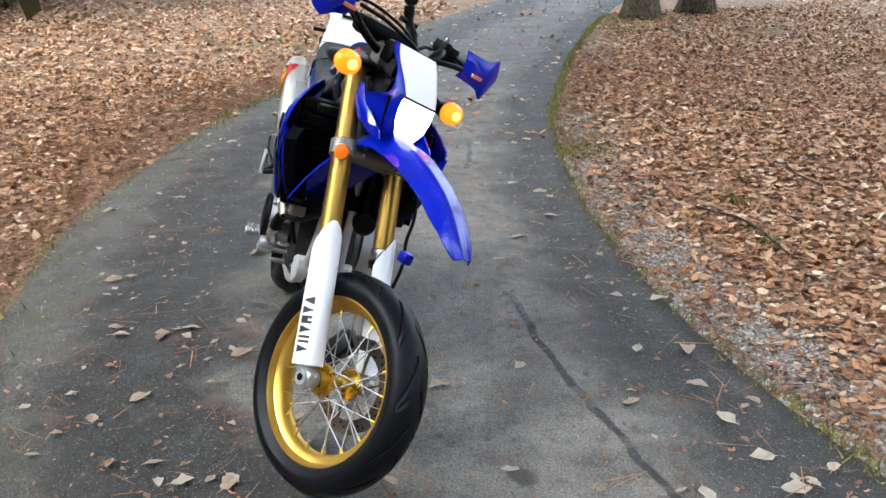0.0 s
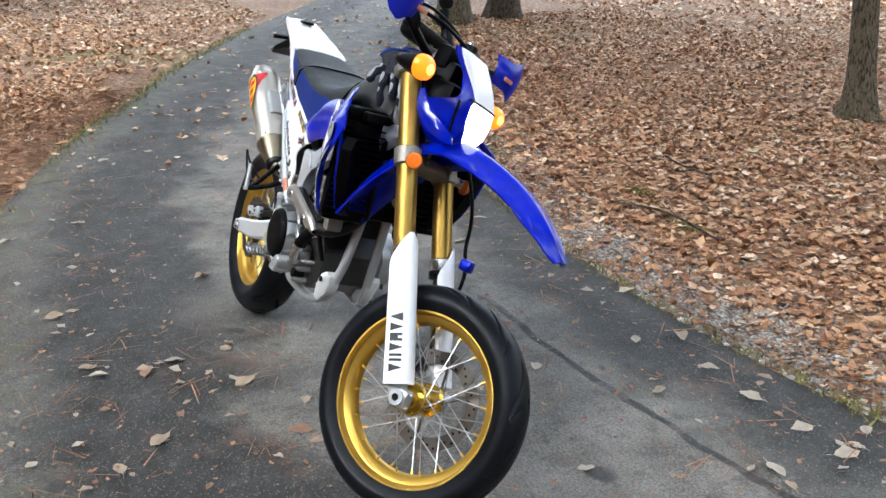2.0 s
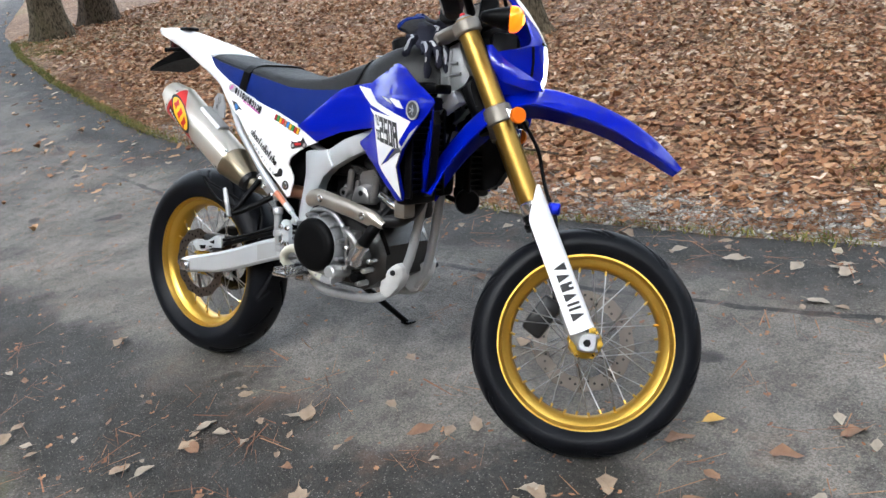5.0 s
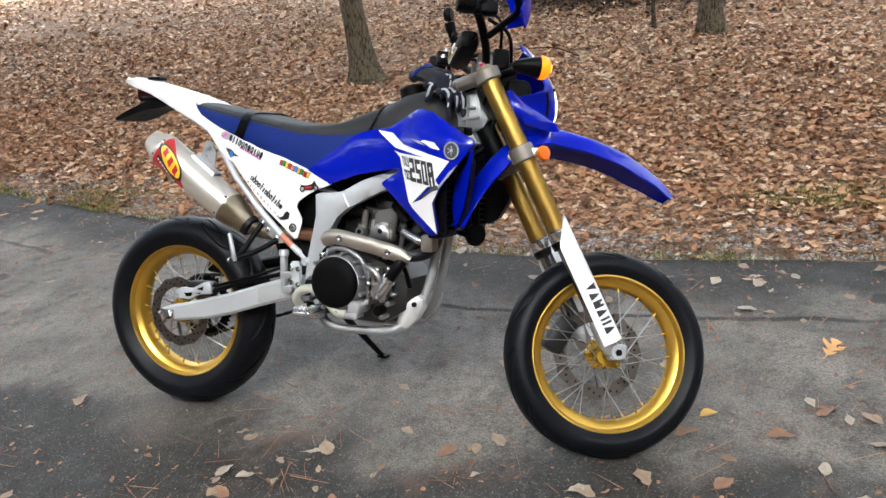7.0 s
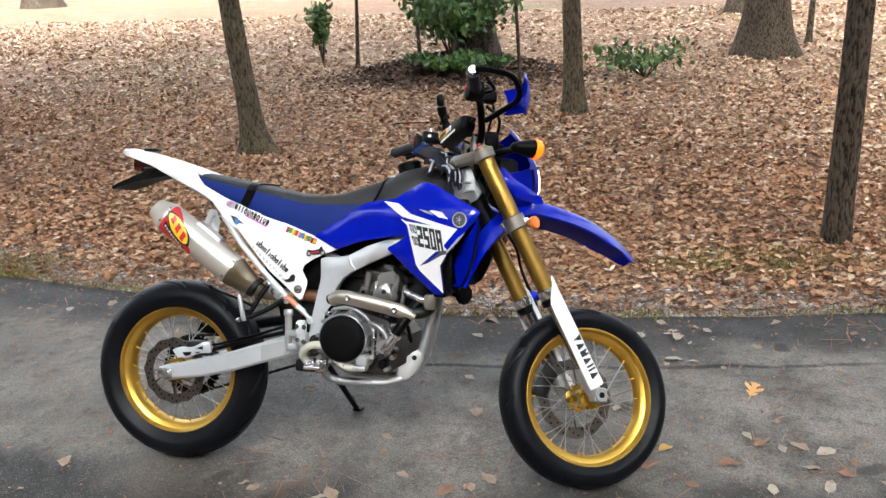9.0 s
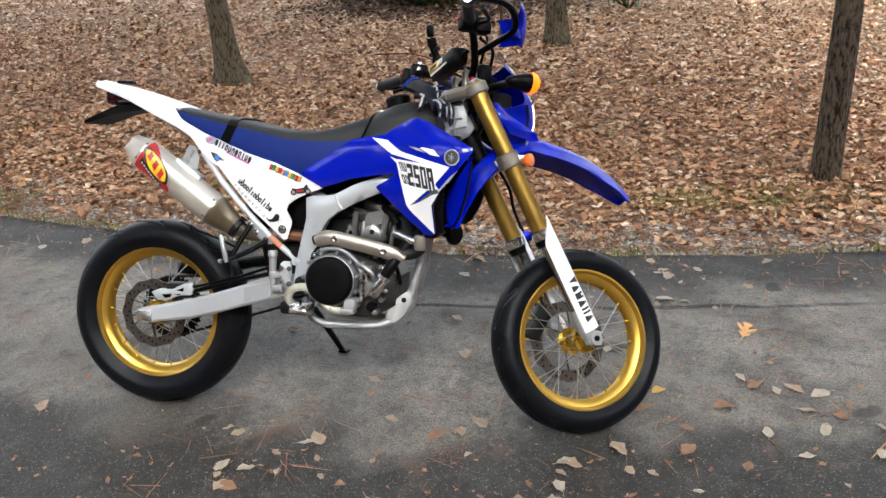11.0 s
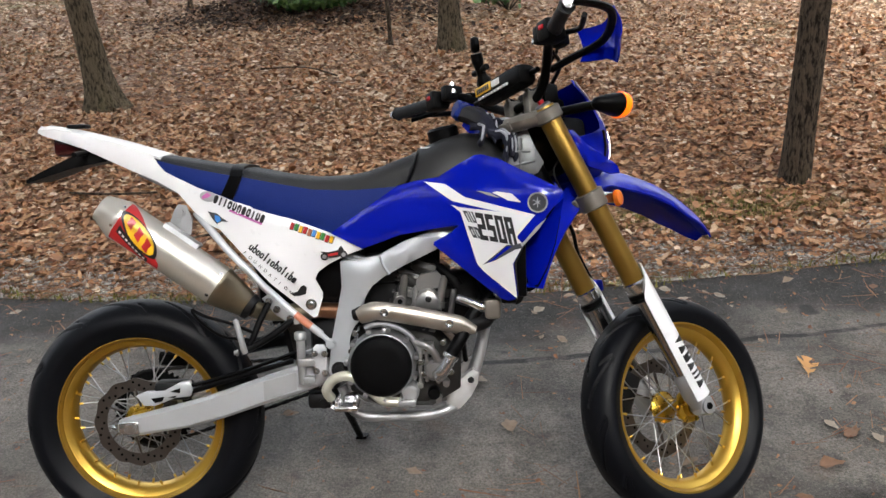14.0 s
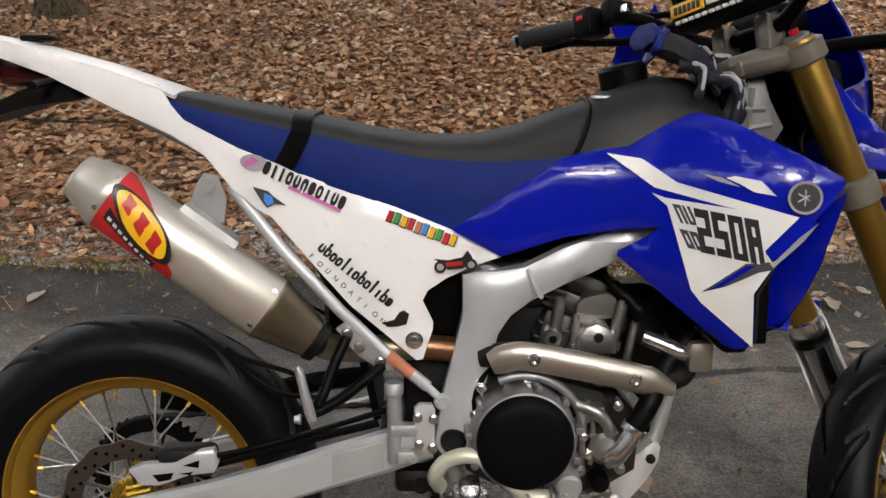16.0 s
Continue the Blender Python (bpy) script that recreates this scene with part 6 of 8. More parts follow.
for s in (-1, 1):
    rows = [arm_section(*a, s) for a in ((-0.035, 0.332, 0.296, 0.120, 0.100), (0.0, 0.343, 0.288, 0.122, 0.098), (0.045, 0.352, 0.296, 0.122, 0.094), (0.15, 0.376, 0.310, 0.122, 0.090),
                                         (0.24, 0.401, 0.332, 0.121, 0.088), (0.35, 0.436, 0.366, 0.120, 0.086), (0.44, 0.462, 0.392, 0.118, 0.082), (0.51, 0.476, 0.415, 0.114, 0.078))]
    arm = part("swingarm", loft(bmesh.new(), rows), SATIN, bike, "silver aluminium swingarm")
    if s < 0:
        rows = [[Vector((x, -yo - 0.0012, z0)), Vector((x, -yo - 0.0012, z1)), Vector((x, -yo + 0.002, z1)), Vector((x, -yo + 0.002, z0))] for x, yo, z0, z1 in ((0.345, 0.1203, 0.376, 0.424), (0.43, 0.1185, 0.402, 0.446))]
        part("data_plate", loft(bmesh.new(), rows), PALE_INK, arm, "pale rectangular data sticker")
    adj = bmesh.new()
    block(adj, (-0.032, s * 0.124 - 0.004, 0.296), (0.020, s * 0.124 + 0.004, 0.330), 0.003)
    rod(adj, (0, s * 0.118, 0.314), (0, s * 0.136, 0.314), 0.013, segs=6)
    rod(adj, (0, s * 0.118, 0.314), (0, s * 0.131, 0.314), 0.017, segs=20)
    bolt(adj, (-0.040, s * 0.112, 0.314), (-1, 0, 0), 0.006, 0.012)
    part("axle_adjuster", adj, POLISHED, arm)
yoke = bmesh.new()
block(yoke, (0.42, -0.075, 0.400), (0.50, 0.075, 0.455), 0.015)
part("swingarm_yoke", yoke, DARK_METAL, bike)
chain_g = tube(bmesh.new(), spline([(0.03, -0.088, 0.368), (0.15, -0.092, 0.398), (0.30, -0.095, 0.440), (0.42, -0.098, 0.472)], 5), 0.0055, 8, 1.3)
part("hose_guard", chain_g, BLACK, bike, "black hose guard along the swingarm")

# rear caliper and its shark-fin guard
cg = panel([(0.010, 0.392), (0.035, 0.402), (0.085, 0.404), (0.125, 0.424), (0.150, 0.428), (0.158, 0.405), (0.150, 0.388), (0.110, 0.384), (0.060, 0.366), (0.030, 0.366)], lambda x, z: -0.108, 0.016, 0.006, 0.03)
fin = part("caliper_guard", cg, SILVER, bike, "ribbed alloy rear caliper guard")
holes = bmesh.new()
for pts_ in ([(0.050, 0.386), (0.085, 0.390), (0.080, 0.378), (0.060, 0.374)], [(0.100, 0.402), (0.128, 0.412), (0.126, 0.398)], [(0.092, 0.388), (0.118, 0.392), (0.112, 0.386)]):
    holes.faces.new([holes.verts.new((x, -0.1092, z)) for x, z in pts_])
part("guard_recess", holes, BLACK, fin)
rc = bmesh.new()
block(rc, (0.055, -0.100, 0.375), (0.150, -0.050, 0.425), 0.012)
part("rear_caliper", rc, DARK_METAL, bike, "dark rear brake caliper")
fin2 = bmesh.new()
for z in (0.340, 0.352):
    tube(fin2, [(0.0, -0.085, z), (0.04, -0.085, z + 0.010)], 0.004, 6)
part("caliper_bracket", fin2, HUB_GOLD, bike)

# muffler and exhaust
AX0, AX1 = Vector((-0.025, -0.150, 0.881)), Vector((0.248, -0.137, 0.677))
MD = (AX1 - AX0).normalized()
MU = (Vector((0, 0, 1)) - MD * MD.z).normalized()
MS = MD.cross(MU)
if MS.y > 0:
    MS = -MS
CAN_U, CAN_S = 0.0510, 0.0540


def can_point(d, q, lift=0.0, ru=CAN_U, rs=CAN_S):
    """A point on the can: d along it from the outlet, q the angle down from its outer side."""
    cu, cs = -math.sin(q), math.cos(q)
    return AX0 + MD * d + MU * (ru + lift) * math.copysign(abs(cu) ** 0.86, cu) + MS * (rs + lift) * math.copysign(abs(cs) ** 0.86, cs)


def can_body(stations):
    return loft(bmesh.new(), [[can_point(d, 2 * math.pi * k / 36, 0, u, w) for k in range(36)] for d, u, w in stations])


body = can_body([(0.046, 0.0500, 0.0530), (0.050, CAN_U, CAN_S), (0.345, CAN_U, CAN_S), (0.349, 0.0500, 0.0530)])
muffler = part("muffler", body, TITAN, bike, "brushed metal muffler with a red and yellow badge")
capm = can_body([(0.060, 0.0518, 0.0548), (0.056, 0.0522, 0.0552), (0.049, 0.0520, 0.0550), (0.044, 0.0500, 0.0525), (0.004, 0.0355, 0.0375), (-0.002, 0.0345, 0.0360), (-0.004, 0.0320, 0.0335), (0.000, 0.0295, 0.0310), (0.030, 0.0280, 0.0290)])
part("end_cap", capm, TITAN, muffler, "brushed conical muffler end cap")
cone = can_body([(0.343, 0.0518, 0.0548), (0.349, 0.0518, 0.0548), (0.352, 0.0498, 0.0528), (0.405, 0.0380, 0.0400), (0.438, 0.0290, 0.0300), (0.442, 0.0265, 0.0275)])
part("front_cone", cone, HEAT_TI, muffler, "heat tinted front cone")
part("cone_clamp", can_body([(0.428, 0.0320, 0.0330), (0.430, 0.0345, 0.0355), (0.444, 0.0315, 0.0325), (0.446, 0.0270, 0.0280)]), DARK_METAL, muffler, "dark clamp ring")


def can_patch(outline, lift, rings=5):
    """A printed shape on the can, given by its outline in (d, q)."""
    cd, cq = sum(p[0] for p in outline) / len(outline), sum(p[1] for p in outline) / len(outline)
    bm = bmesh.new()
    hub_v = bm.verts.new(can_point(cd, cq, lift))
    last = None
    for r in range(1, rings + 1):
        f = r / rings
        row = [bm.verts.new(can_point(cd + (d - cd) * f, cq + (q - cq) * f, lift)) for d, q in outline]
        for i in range(len(row)):
            j = (i + 1) % len(row)
            bm.faces.new((hub_v, row[i], row[j]) if last is None else (last[i], row[i], row[j], last[j]))
        last = row
    return bm


def can_oval(cd, cq, ld, lq, wd, wq, k=1.0, n=30):
    return [(cd + k * (ld * math.cos(a) + wd * math.sin(a)), cq + k * (lq * math.cos(a) + wq * math.sin(a))) for a in (2 * math.pi * i / n for i in range(n))]


def can_strip(p, q, half, n=8):
    """A band from p to q, half as wide (in radians) on each side."""
    line = [(p[0] + (q[0] - p[0]) * i / n, p[1] + (q[1] - p[1]) * i / n) for i in range(n + 1)]
    return [(d, a - half) for d, a in line] + [(d, a + half) for d, a in line[::-1]]


bm = bmesh.new()
grid_rows = []
for k in range(25):
    q = -1.45 + 2.35 * k / 24
    wide = 0.008 + 0.132 * min(1.0, (q + 1.45) / 2.0)
    grid_rows.append([bm.verts.new(can_point(0.0585 + wide * i / 10, q, 0.0018)) for i in range(11)])
ring_faces(bm, grid_rows, False, False)
badge = part("badge", bm, RED_STICK, muffler, "red muffler badge with a yellow oval")
part("badge_stripe", can_patch(can_strip((0.070, 0.13), (0.168, 0.74), 0.15), 0.0026), INK, badge, "black stripe of the badge")
bm = bmesh.new()
for k in range(8):
    f = 0.10 + 0.80 * k / 7
    merge(bm, can_patch(can_strip((0.070 + 0.098 * f - 0.004, 0.13 + 0.61 * f), (0.070 + 0.098 * f + 0.003, 0.13 + 0.61 * f + 0.03), 0.05, 2), 0.0033, 1))
part("badge_marks", bm, WHITE_INK, badge, "white bars on the black stripe")
part("badge_oval_rim", can_patch(can_oval(0.120, -0.13, 0.064, 0.44, -0.008, 0.40), 0.0034), INK, badge, "black oval rim")
part("badge_oval", can_patch(can_oval(0.120, -0.13, 0.064, 0.44, -0.008, 0.40, 0.84), 0.0042), YELLOW, badge, "yellow oval")
for k in (-1, 0, 1):
    part("badge_bar", can_patch(can_strip((0.111 + 0.030 * k, -0.20 + 0.205 * k), (0.129 + 0.030 * k, -0.06 + 0.205 * k), 0.19, 4), 0.0050, 3), RED_STICK, badge, "red bar on the oval")
for d, q in ((0.052, -0.85), (0.052, 0.2), (0.335, -0.75), (0.335, 0.45)):
    p = can_point(d, q)
    part("rivet", bolt(bmesh.new(), p, p - (AX0 + MD * d), 0.0035, 0.002), POLISHED, muffler)
br = bmesh.new()
loft(br, [[AX0 + MD * d + MU * u + Vector((0, y, 0)) for u, y in ((0.046, -0.022), (0.060, -0.014), (0.060, 0.020), (0.046, 0.026))] for d in (0.150, 0.158, 0.232, 0.250)])
plate_b = panel([(0.128, 0.834), (0.142, 0.868), (0.152, 0.882), (0.172, 0.878), (0.186, 0.842), (0.180, 0.804), (0.160, 0.808)], lambda x, z: -0.116, 0.006, 0.003, 0.05)
merge(br, plate_b)
bolt(br, (0.158, -0.117, 0.862), (0, -1, 0), 0.010, 0.008)
bolt(br, (0.150, -0.117, 0.840), (0, -1, 0), 0.006, 0.006)
part("muffler_bracket", br, ALLOY, muffler, "alloy muffler bracket")
elbow_p = tube(bmesh.new(), spline([can_point(0.44, 0, -0.05), Vector((0.352, -0.116, 0.604)), Vector((0.40, -0.096, 0.597)), Vector((0.472, -0.094, 0.600))], 6), 0.0215, 18)
part("pipe_joint", elbow_p, HEAT_TI, bike, "brown heat-stained exhaust joint")
mid_p = tube(bmesh.new(), spline([Vector((0.460, -0.094, 0.600)), Vector((0.49, -0.095, 0.600)), Vector((0.53, -0.098, 0.598)), Vector((0.60, -0.110, 0.596))], 6), 0.0205, 18)
part("mid_pipe", mid_p, COPPER, bike, "copper-tinted exhaust pipe")
head_p = tube(bmesh.new(), spline([(0.585, -0.118, 0.592), (0.64, -0.135, 0.600), (0.74, -0.142, 0.585), (0.85, -0.142, 0.563), (0.905, -0.125, 0.562), (0.925, -0.08, 0.585), (0.915, -0.03, 0.625), (0.88, -0.015, 0.648)], 7), 0.019, 18)
part("header_pipe", head_p, DARK_METAL, bike, "dark exhaust header pipe")
rows = []
line = spline([(0.598, -0.150, 0.588), (0.625, -0.156, 0.600), (0.655, -0.158, 0.603), (0.74, -0.160, 0.588), (0.83, -0.160, 0.568), (0.888, -0.150, 0.548)], 8)
for i, p in enumerate(line):
    d = (line[min(i + 1, len(line) - 1)] - line[max(0, i - 1)]).normalized()
    up = Vector((-d.z, 0, d.x)).normalized()
    f = i / (len(line) - 1)
    h = 0.0235 * (0.75 + 0.25 * min(1, f * 8)) * (1 if f < 0.86 else 1 - 0.55 * (f - 0.86) / 0.14)
    o = [p + up * h * math.cos(a) + Vector((0, -0.016, 0)) * math.sin(a) for a in np.linspace(0, math.pi, 13)]
    inn = [p + up * h * 0.93 * math.cos(a) + Vector((0, -0.014, 0)) * math.sin(a) for a in np.linspace(math.pi, 0, 13)]
    rows.append(o + inn)
hs = part("heat_shield", loft(bmesh.new(), rows), SHIELD, bike, "brushed steel exhaust heat shield")
for x, z in ((0.664, 0.602), (0.823, 0.569)):
    bm = lathe(bmesh.new(), [(0.003, -0.0015), (0.005, -0.003), (0.0085, -0.003), (0.0105, -0.001), (0.0105, 0.003)], 20, Matrix.Translation((x, -0.175, z)))
    part("shield_screw", bm, POLISHED, hs)

# ---- engine and running gear ----
case = bmesh.new()
loft(case, [[Vector((x, y, z)) for x, z in pts] for y, pts in
            ((-0.112, [(0.580, 0.400), (0.640, 0.365), (0.760, 0.360), (0.820, 0.395), (0.830, 0.470), (0.780, 0.530), (0.690, 0.555), (0.600, 0.535), (0.565, 0.470)]),
             (-0.095, [(0.565, 0.390), (0.635, 0.350), (0.770, 0.345), (0.845, 0.390), (0.850, 0.480), (0.795, 0.545), (0.690, 0.570), (0.585, 0.550), (0.550, 0.470)]),
             (0.085, [(0.565, 0.390), (0.635, 0.350), (0.770, 0.345), (0.845, 0.390), (0.850, 0.480), (0.795, 0.545), (0.690, 0.570), (0.585, 0.550), (0.550, 0.470)]),
             (0.105, [(0.580, 0.400), (0.640, 0.365), (0.760, 0.360), (0.820, 0.395), (0.830, 0.470), (0.780, 0.530), (0.690, 0.555), (0.600, 0.535), (0.565, 0.470)]))])
engine = part("engine_case", case, CASE, bike, "grey cast engine with a round black clutch cover")
CY = Matrix.Translation((0.715, 0, 0.535)) @ Matrix.Rotation(radians(20), 4, "Y")
cyl = bmesh.new()
block(cyl, (-0.065, -0.085, 0.0), (0.065, 0.085, 0.115), 0.014, CY)
for k in range(4):
    block(cyl, (-0.070, -0.090, 0.012 + 0.024 * k), (0.070, 0.090, 0.018 + 0.024 * k), 0.002, CY)
part("cylinder", cyl, CASE, engine, "grey cast cylinder block")
hd = bmesh.new()
block(hd, (-0.070, -0.078, 0.112), (0.074, 0.078, 0.150), 0.008, CY)
block(hd, (-0.052, -0.066, 0.148), (0.056, 0.066, 0.186), 0.016, CY)
for k in range(3):
    block(hd, (-0.074, -0.082, 0.116 + 0.012 * k), (-0.040, -0.050, 0.121 + 0.012 * k), 0.001, CY)
part("cylinder_head", hd, CASE, engine, "dark cast cylinder head")
top_cover = bmesh.new()
loft(top_cover, [[Vector((x, y, z)) for x, z in ((0.738, 0.640), (0.742, 0.672), (0.752, 0.682), (0.790, 0.690), (0.803, 0.682), (0.806, 0.650))] for y in (-0.094, -0.080, 0.080, 0.094)])
part("cam_cover", top_cover, ENGINE_ALLOY, engine, "pale alloy cam cover")
dome = bmesh.new()
loft(dome, [[Vector((0.769 + r * sx, y, 0.620 + r * sz)) for sx, sz in ((-1.15, -0.9), (-1.1, 0.0), (-0.62, 0.72), (0, 0.95), (0.62, 0.72), (1.1, 0.0), (1.15, -0.9))] for y, r in ((-0.080, 0.031), (-0.108, 0.030), (-0.120, 0.026), (-0.124, 0.018))])
dome = part("cam_boss", dome, ENGINE_ALLOY, engine, "pale domed cam boss")
part("boss_screw", bolt(bmesh.new(), (0.772, -0.124, 0.624), (0, -1, 0), 0.006, 0.002), DARK_METAL, dome)
for a, b, r in (((0.702, -0.098, 0.600), (0.712, -0.098, 0.676), 0.0095), ((0.796, -0.100, 0.600), (0.812, -0.100, 0.672), 0.0100), ((0.735, -0.104, 0.598), (0.739, -0.100, 0.648), 0.0070),
                ((0.822, -0.092, 0.560), (0.836, -0.092, 0.640), 0.0075), ((0.683, -0.098, 0.575), (0.690, -0.096, 0.632), 0.0065)):
    post = rod(bmesh.new(), a, b, r, segs=14)
    tube(post, [Vector(a), Vector(a) + (Vector(b) - Vector(a)) * 0.2], r * 1.5, 14)
    bolt(post, b, Vector(b) - Vector(a), r * 0.75, 0.008)
    part("head_stud", post, ENGINE_ALLOY, engine)
lug = lathe(bmesh.new(), [(0.006, -0.118), (0.0135, -0.118), (0.015, -0.112), (0.015, -0.09)], 18, Matrix.Translation((0.700, 0, 0.619)))
lug = part("mounting_lug", lug, ENGINE_ALLOY, engine)
part("lug_hole", lathe(bmesh.new(), [(0.001, -0.1188), (0.0065, -0.1188), (0.0066, -0.117)], 14, Matrix.Translation((0.700, 0, 0.619))), BLACK, lug)
sp_cap = tube(bmesh.new(), spline([(0.800, -0.080, 0.700), (0.818, -0.094, 0.684), (0.836, -0.100, 0.668), (0.846, -0.100, 0.652)], 4), [0.012] * 8 + [0.015] * 5, 12)
part("plug_cap", sp_cap, BLACK, engine, "black rubber plug cap")
part("plug_lead", tube(bmesh.new(), spline([(0.800, -0.080, 0.700), (0.770, -0.06, 0.735), (0.72, -0.04, 0.76)], 5), 0.0045, 8), BLACK, engine)
for x, z in ((0.727, 0.538), (0.752, 0.536), (0.777, 0.534)):
    fb = bmesh.new()
    block(fb, (x - 0.0095, -0.106, z - 0.026), (x + 0.0095, -0.085, z + 0.010), 0.004)
    part("casting_rib", fb, ENGINE_ALLOY, engine)
ring = lathe(bmesh.new(), [(0.070, -0.182), (0.0795, -0.179), (0.084, -0.170), (0.085, -0.150), (0.085, -0.125), (0.070, -0.125)], 56, Matrix.Translation((0.652, 0, 0.470)))
for k in range(11):
    a = 2 * math.pi * k / 11 + 0.2
    rod(ring, (0.652 + 0.088 * math.cos(a), -0.176, 0.470 + 0.088 * math.sin(a)), (0.652 + 0.088 * math.cos(a), -0.13, 0.470 + 0.088 * math.sin(a)), 0.0065, segs=10)
    bolt(ring, (0.652 + 0.088 * math.cos(a), -0.176, 0.470 + 0.088 * math.sin(a)), (0, -1, 0), 0.0045, 0.006)
part("clutch_housing", ring, STEEL, engine, "alloy clutch housing ring with bolts")
cover = lathe(bmesh.new(), [(0.006, -0.199), (0.045, -0.199), (0.062, -0.1975), (0.072, -0.193), (0.0765, -0.185), (0.0765, -0.165)], 56, Matrix.Translation((0.652, 0, 0.470)))
part("clutch_cover", cover, CLUTCH, engine, "round satin black clutch cover")
arch = tube(bmesh.new(), [(0.652 + 0.097 * math.cos(t_), -0.150, 0.472 + 0.097 * math.sin(t_)) for t_ in np.linspace(0.25, 2.0, 16)], 0.0075, 10)
part("case_rib", arch, STEEL, engine, "raised alloy rib over the clutch")
wp = bmesh.new()
lathe(wp, [(0.006, -0.160), (0.020, -0.159), (0.027, -0.152), (0.029, -0.12)], 26, Matrix.Translation((0.783, 0, 0.449)))
for a in (0.9, 2.3, 3.6, 5.0):
    rod(wp, (0.783 + 0.029 * math.cos(a), -0.152, 0.449 + 0.029 * math.sin(a)), (0.783 + 0.029 * math.cos(a), -0.12, 0.449 + 0.029 * math.sin(a)), 0.006)
    bolt(wp, (0.783 + 0.029 * math.cos(a), -0.152, 0.449 + 0.029 * math.sin(a)), (0, -1, 0), 0.0045, 0.006)
part("water_pump", wp, ENGINE_ALLOY, engine, "alloy water pump housing")
wpo = tube(bmesh.new(), spline([(0.792, -0.158, 0.436), (0.803, -0.168, 0.450), (0.815, -0.170, 0.468), (0.826, -0.168, 0.488)], 4), [0.0185, 0.0182, 0.018, 0.0178, 0.0165, 0.0155, 0.015, 0.015, 0.015, 0.015, 0.015, 0.015, 0.015], 16)
part("pump_outlet", wpo, POLISHED, engine, "bright water pump outlet pipe")
clampw = lathe(bmesh.new(), [(0.0205, -0.006), (0.0215, 0.0), (0.0205, 0.006), (0.0185, 0.006), (0.0185, -0.006)], 20, Matrix.Translation((0.824, -0.168, 0.488)) @ Matrix.Rotation(radians(-60), 4, "Y") @ Matrix.Rotation(radians(90), 4, "Z"), closed=True)
part("hose_band", clampw, POLISHED, engine)
part("lower_hose", tube(bmesh.new(), spline([(0.822, -0.168, 0.486), (0.850, -0.160, 0.530), (0.880, -0.13, 0.58), (0.93, -0.11, 0.63)], 5), 0.017, 12), BLACK, engine, "black radiator hose")
oil = lathe(bmesh.new(), [(0.005, -0.196), (0.020, -0.196), (0.0255, -0.192), (0.027, -0.182), (0.027, -0.125)], 26, Matrix.Translation((0.722, 0, 0.400)) @ Matrix.Diagonal((0.78, 1, 0.78, 1)))
part("oil_cap", oil, ALLOY, engine, "round alloy oil cover")
for pts_, r_ in (([(0.735, -0.150, 0.522), (0.765, -0.158, 0.512), (0.782, -0.158, 0.495), (0.792, -0.155, 0.474)], 0.0095),
                 ([(0.748, -0.145, 0.405), (0.746, -0.152, 0.46), (0.752, -0.150, 0.53)], 0.0055), ([(0.762, -0.145, 0.42), (0.764, -0.150, 0.47), (0.760, -0.150, 0.52)], 0.0045)):
    part("oil_pipe", tube(bmesh.new(), spline(pts_, 5), r_, 10), ENGINE_ALLOY, engine)
part("case_boss", block(bmesh.new(), (0.742, -0.152, 0.490), (0.782, -0.120, 0.518), 0.006), ENGINE_ALLOY, engine)
for p in ((0.745, -0.155, 0.412), (0.748, -0.155, 0.47), (0.765, -0.155, 0.505), (0.81, -0.148, 0.412), (0.79, -0.148, 0.372), (0.70, -0.14, 0.372), (0.805, -0.140, 0.515), (0.757, -0.152, 0.44),
          (0.822, -0.140, 0.44), (0.585, -0.140, 0.545), (0.575, -0.140, 0.50), (0.572, -0.140, 0.425), (0.66, -0.140, 0.560)):
    bt = bmesh.new()
    rod(bt, (p[0], -0.11, p[2]), p, 0.0085, segs=12)
    bolt(bt, p, (0, -1, 0), 0.0055, 0.008)
    part("case_bolt", bt, POLISHED if p[2] > 0.43 else ENGINE_ALLOY, engine)
dk = bmesh.new()
tube(dk, spline([(0.59, -0.12, 0.46), (0.575, -0.13, 0.52), (0.60, -0.12, 0.575), (0.66, -0.11, 0.60)], 4), 0.006, 8)
part("dark_hose", dk, BLACK, engine)
dk = bmesh.new()
tube(dk, spline([(0.86, -0.10, 0.46), (0.85, -0.12, 0.52), (0.80, -0.11, 0.57)], 4), 0.007, 8)
part("dark_hose", dk, BLACK, engine)
dk = bmesh.new()
lathe(dk, [(0.005, -0.154), (0.013, -0.154), (0.016, -0.150), (0.016, -0.12)], 16, Matrix.Translation((0.778, 0, 0.388)))
part("drain_plug", dk, BLACK, engine)
elbow = tube(bmesh.new(), spline([(0.845, -0.118, 0.624), (0.880, -0.128, 0.612), (0.905, -0.132, 0.602), (0.922, -0.12, 0.598)], 4), 0.0135, 14)
part("water_elbow", elbow, POLISHED, engine, "bright water pipe elbow")
part("elbow_joint", block(bmesh.new(), (0.912, -0.148, 0.572), (0.952, -0.10, 0.622), 0.008), BRACKET, engine)
side_l = lathe(bmesh.new(), [(0.006, 0.185), (0.070, 0.182), (0.085, 0.170), (0.088, 0.12)], 40, Matrix.Translation((0.70, 0, 0.45)))
part("stator_cover", side_l, ALLOY, engine)
intake = bmesh.new()
lathe(intake, [(0.026, -0.04), (0.030, -0.035), (0.030, 0.035), (0.026, 0.04)], 20, Matrix.Translation((0.66, -0.03, 0.70)) @ Matrix.Rotation(radians(90), 4, "Z"))
block(intake, (0.60, -0.075, 0.66), (0.69, 0.05, 0.74), 0.012)
part("throttle_body", intake, DARK_METAL, engine)
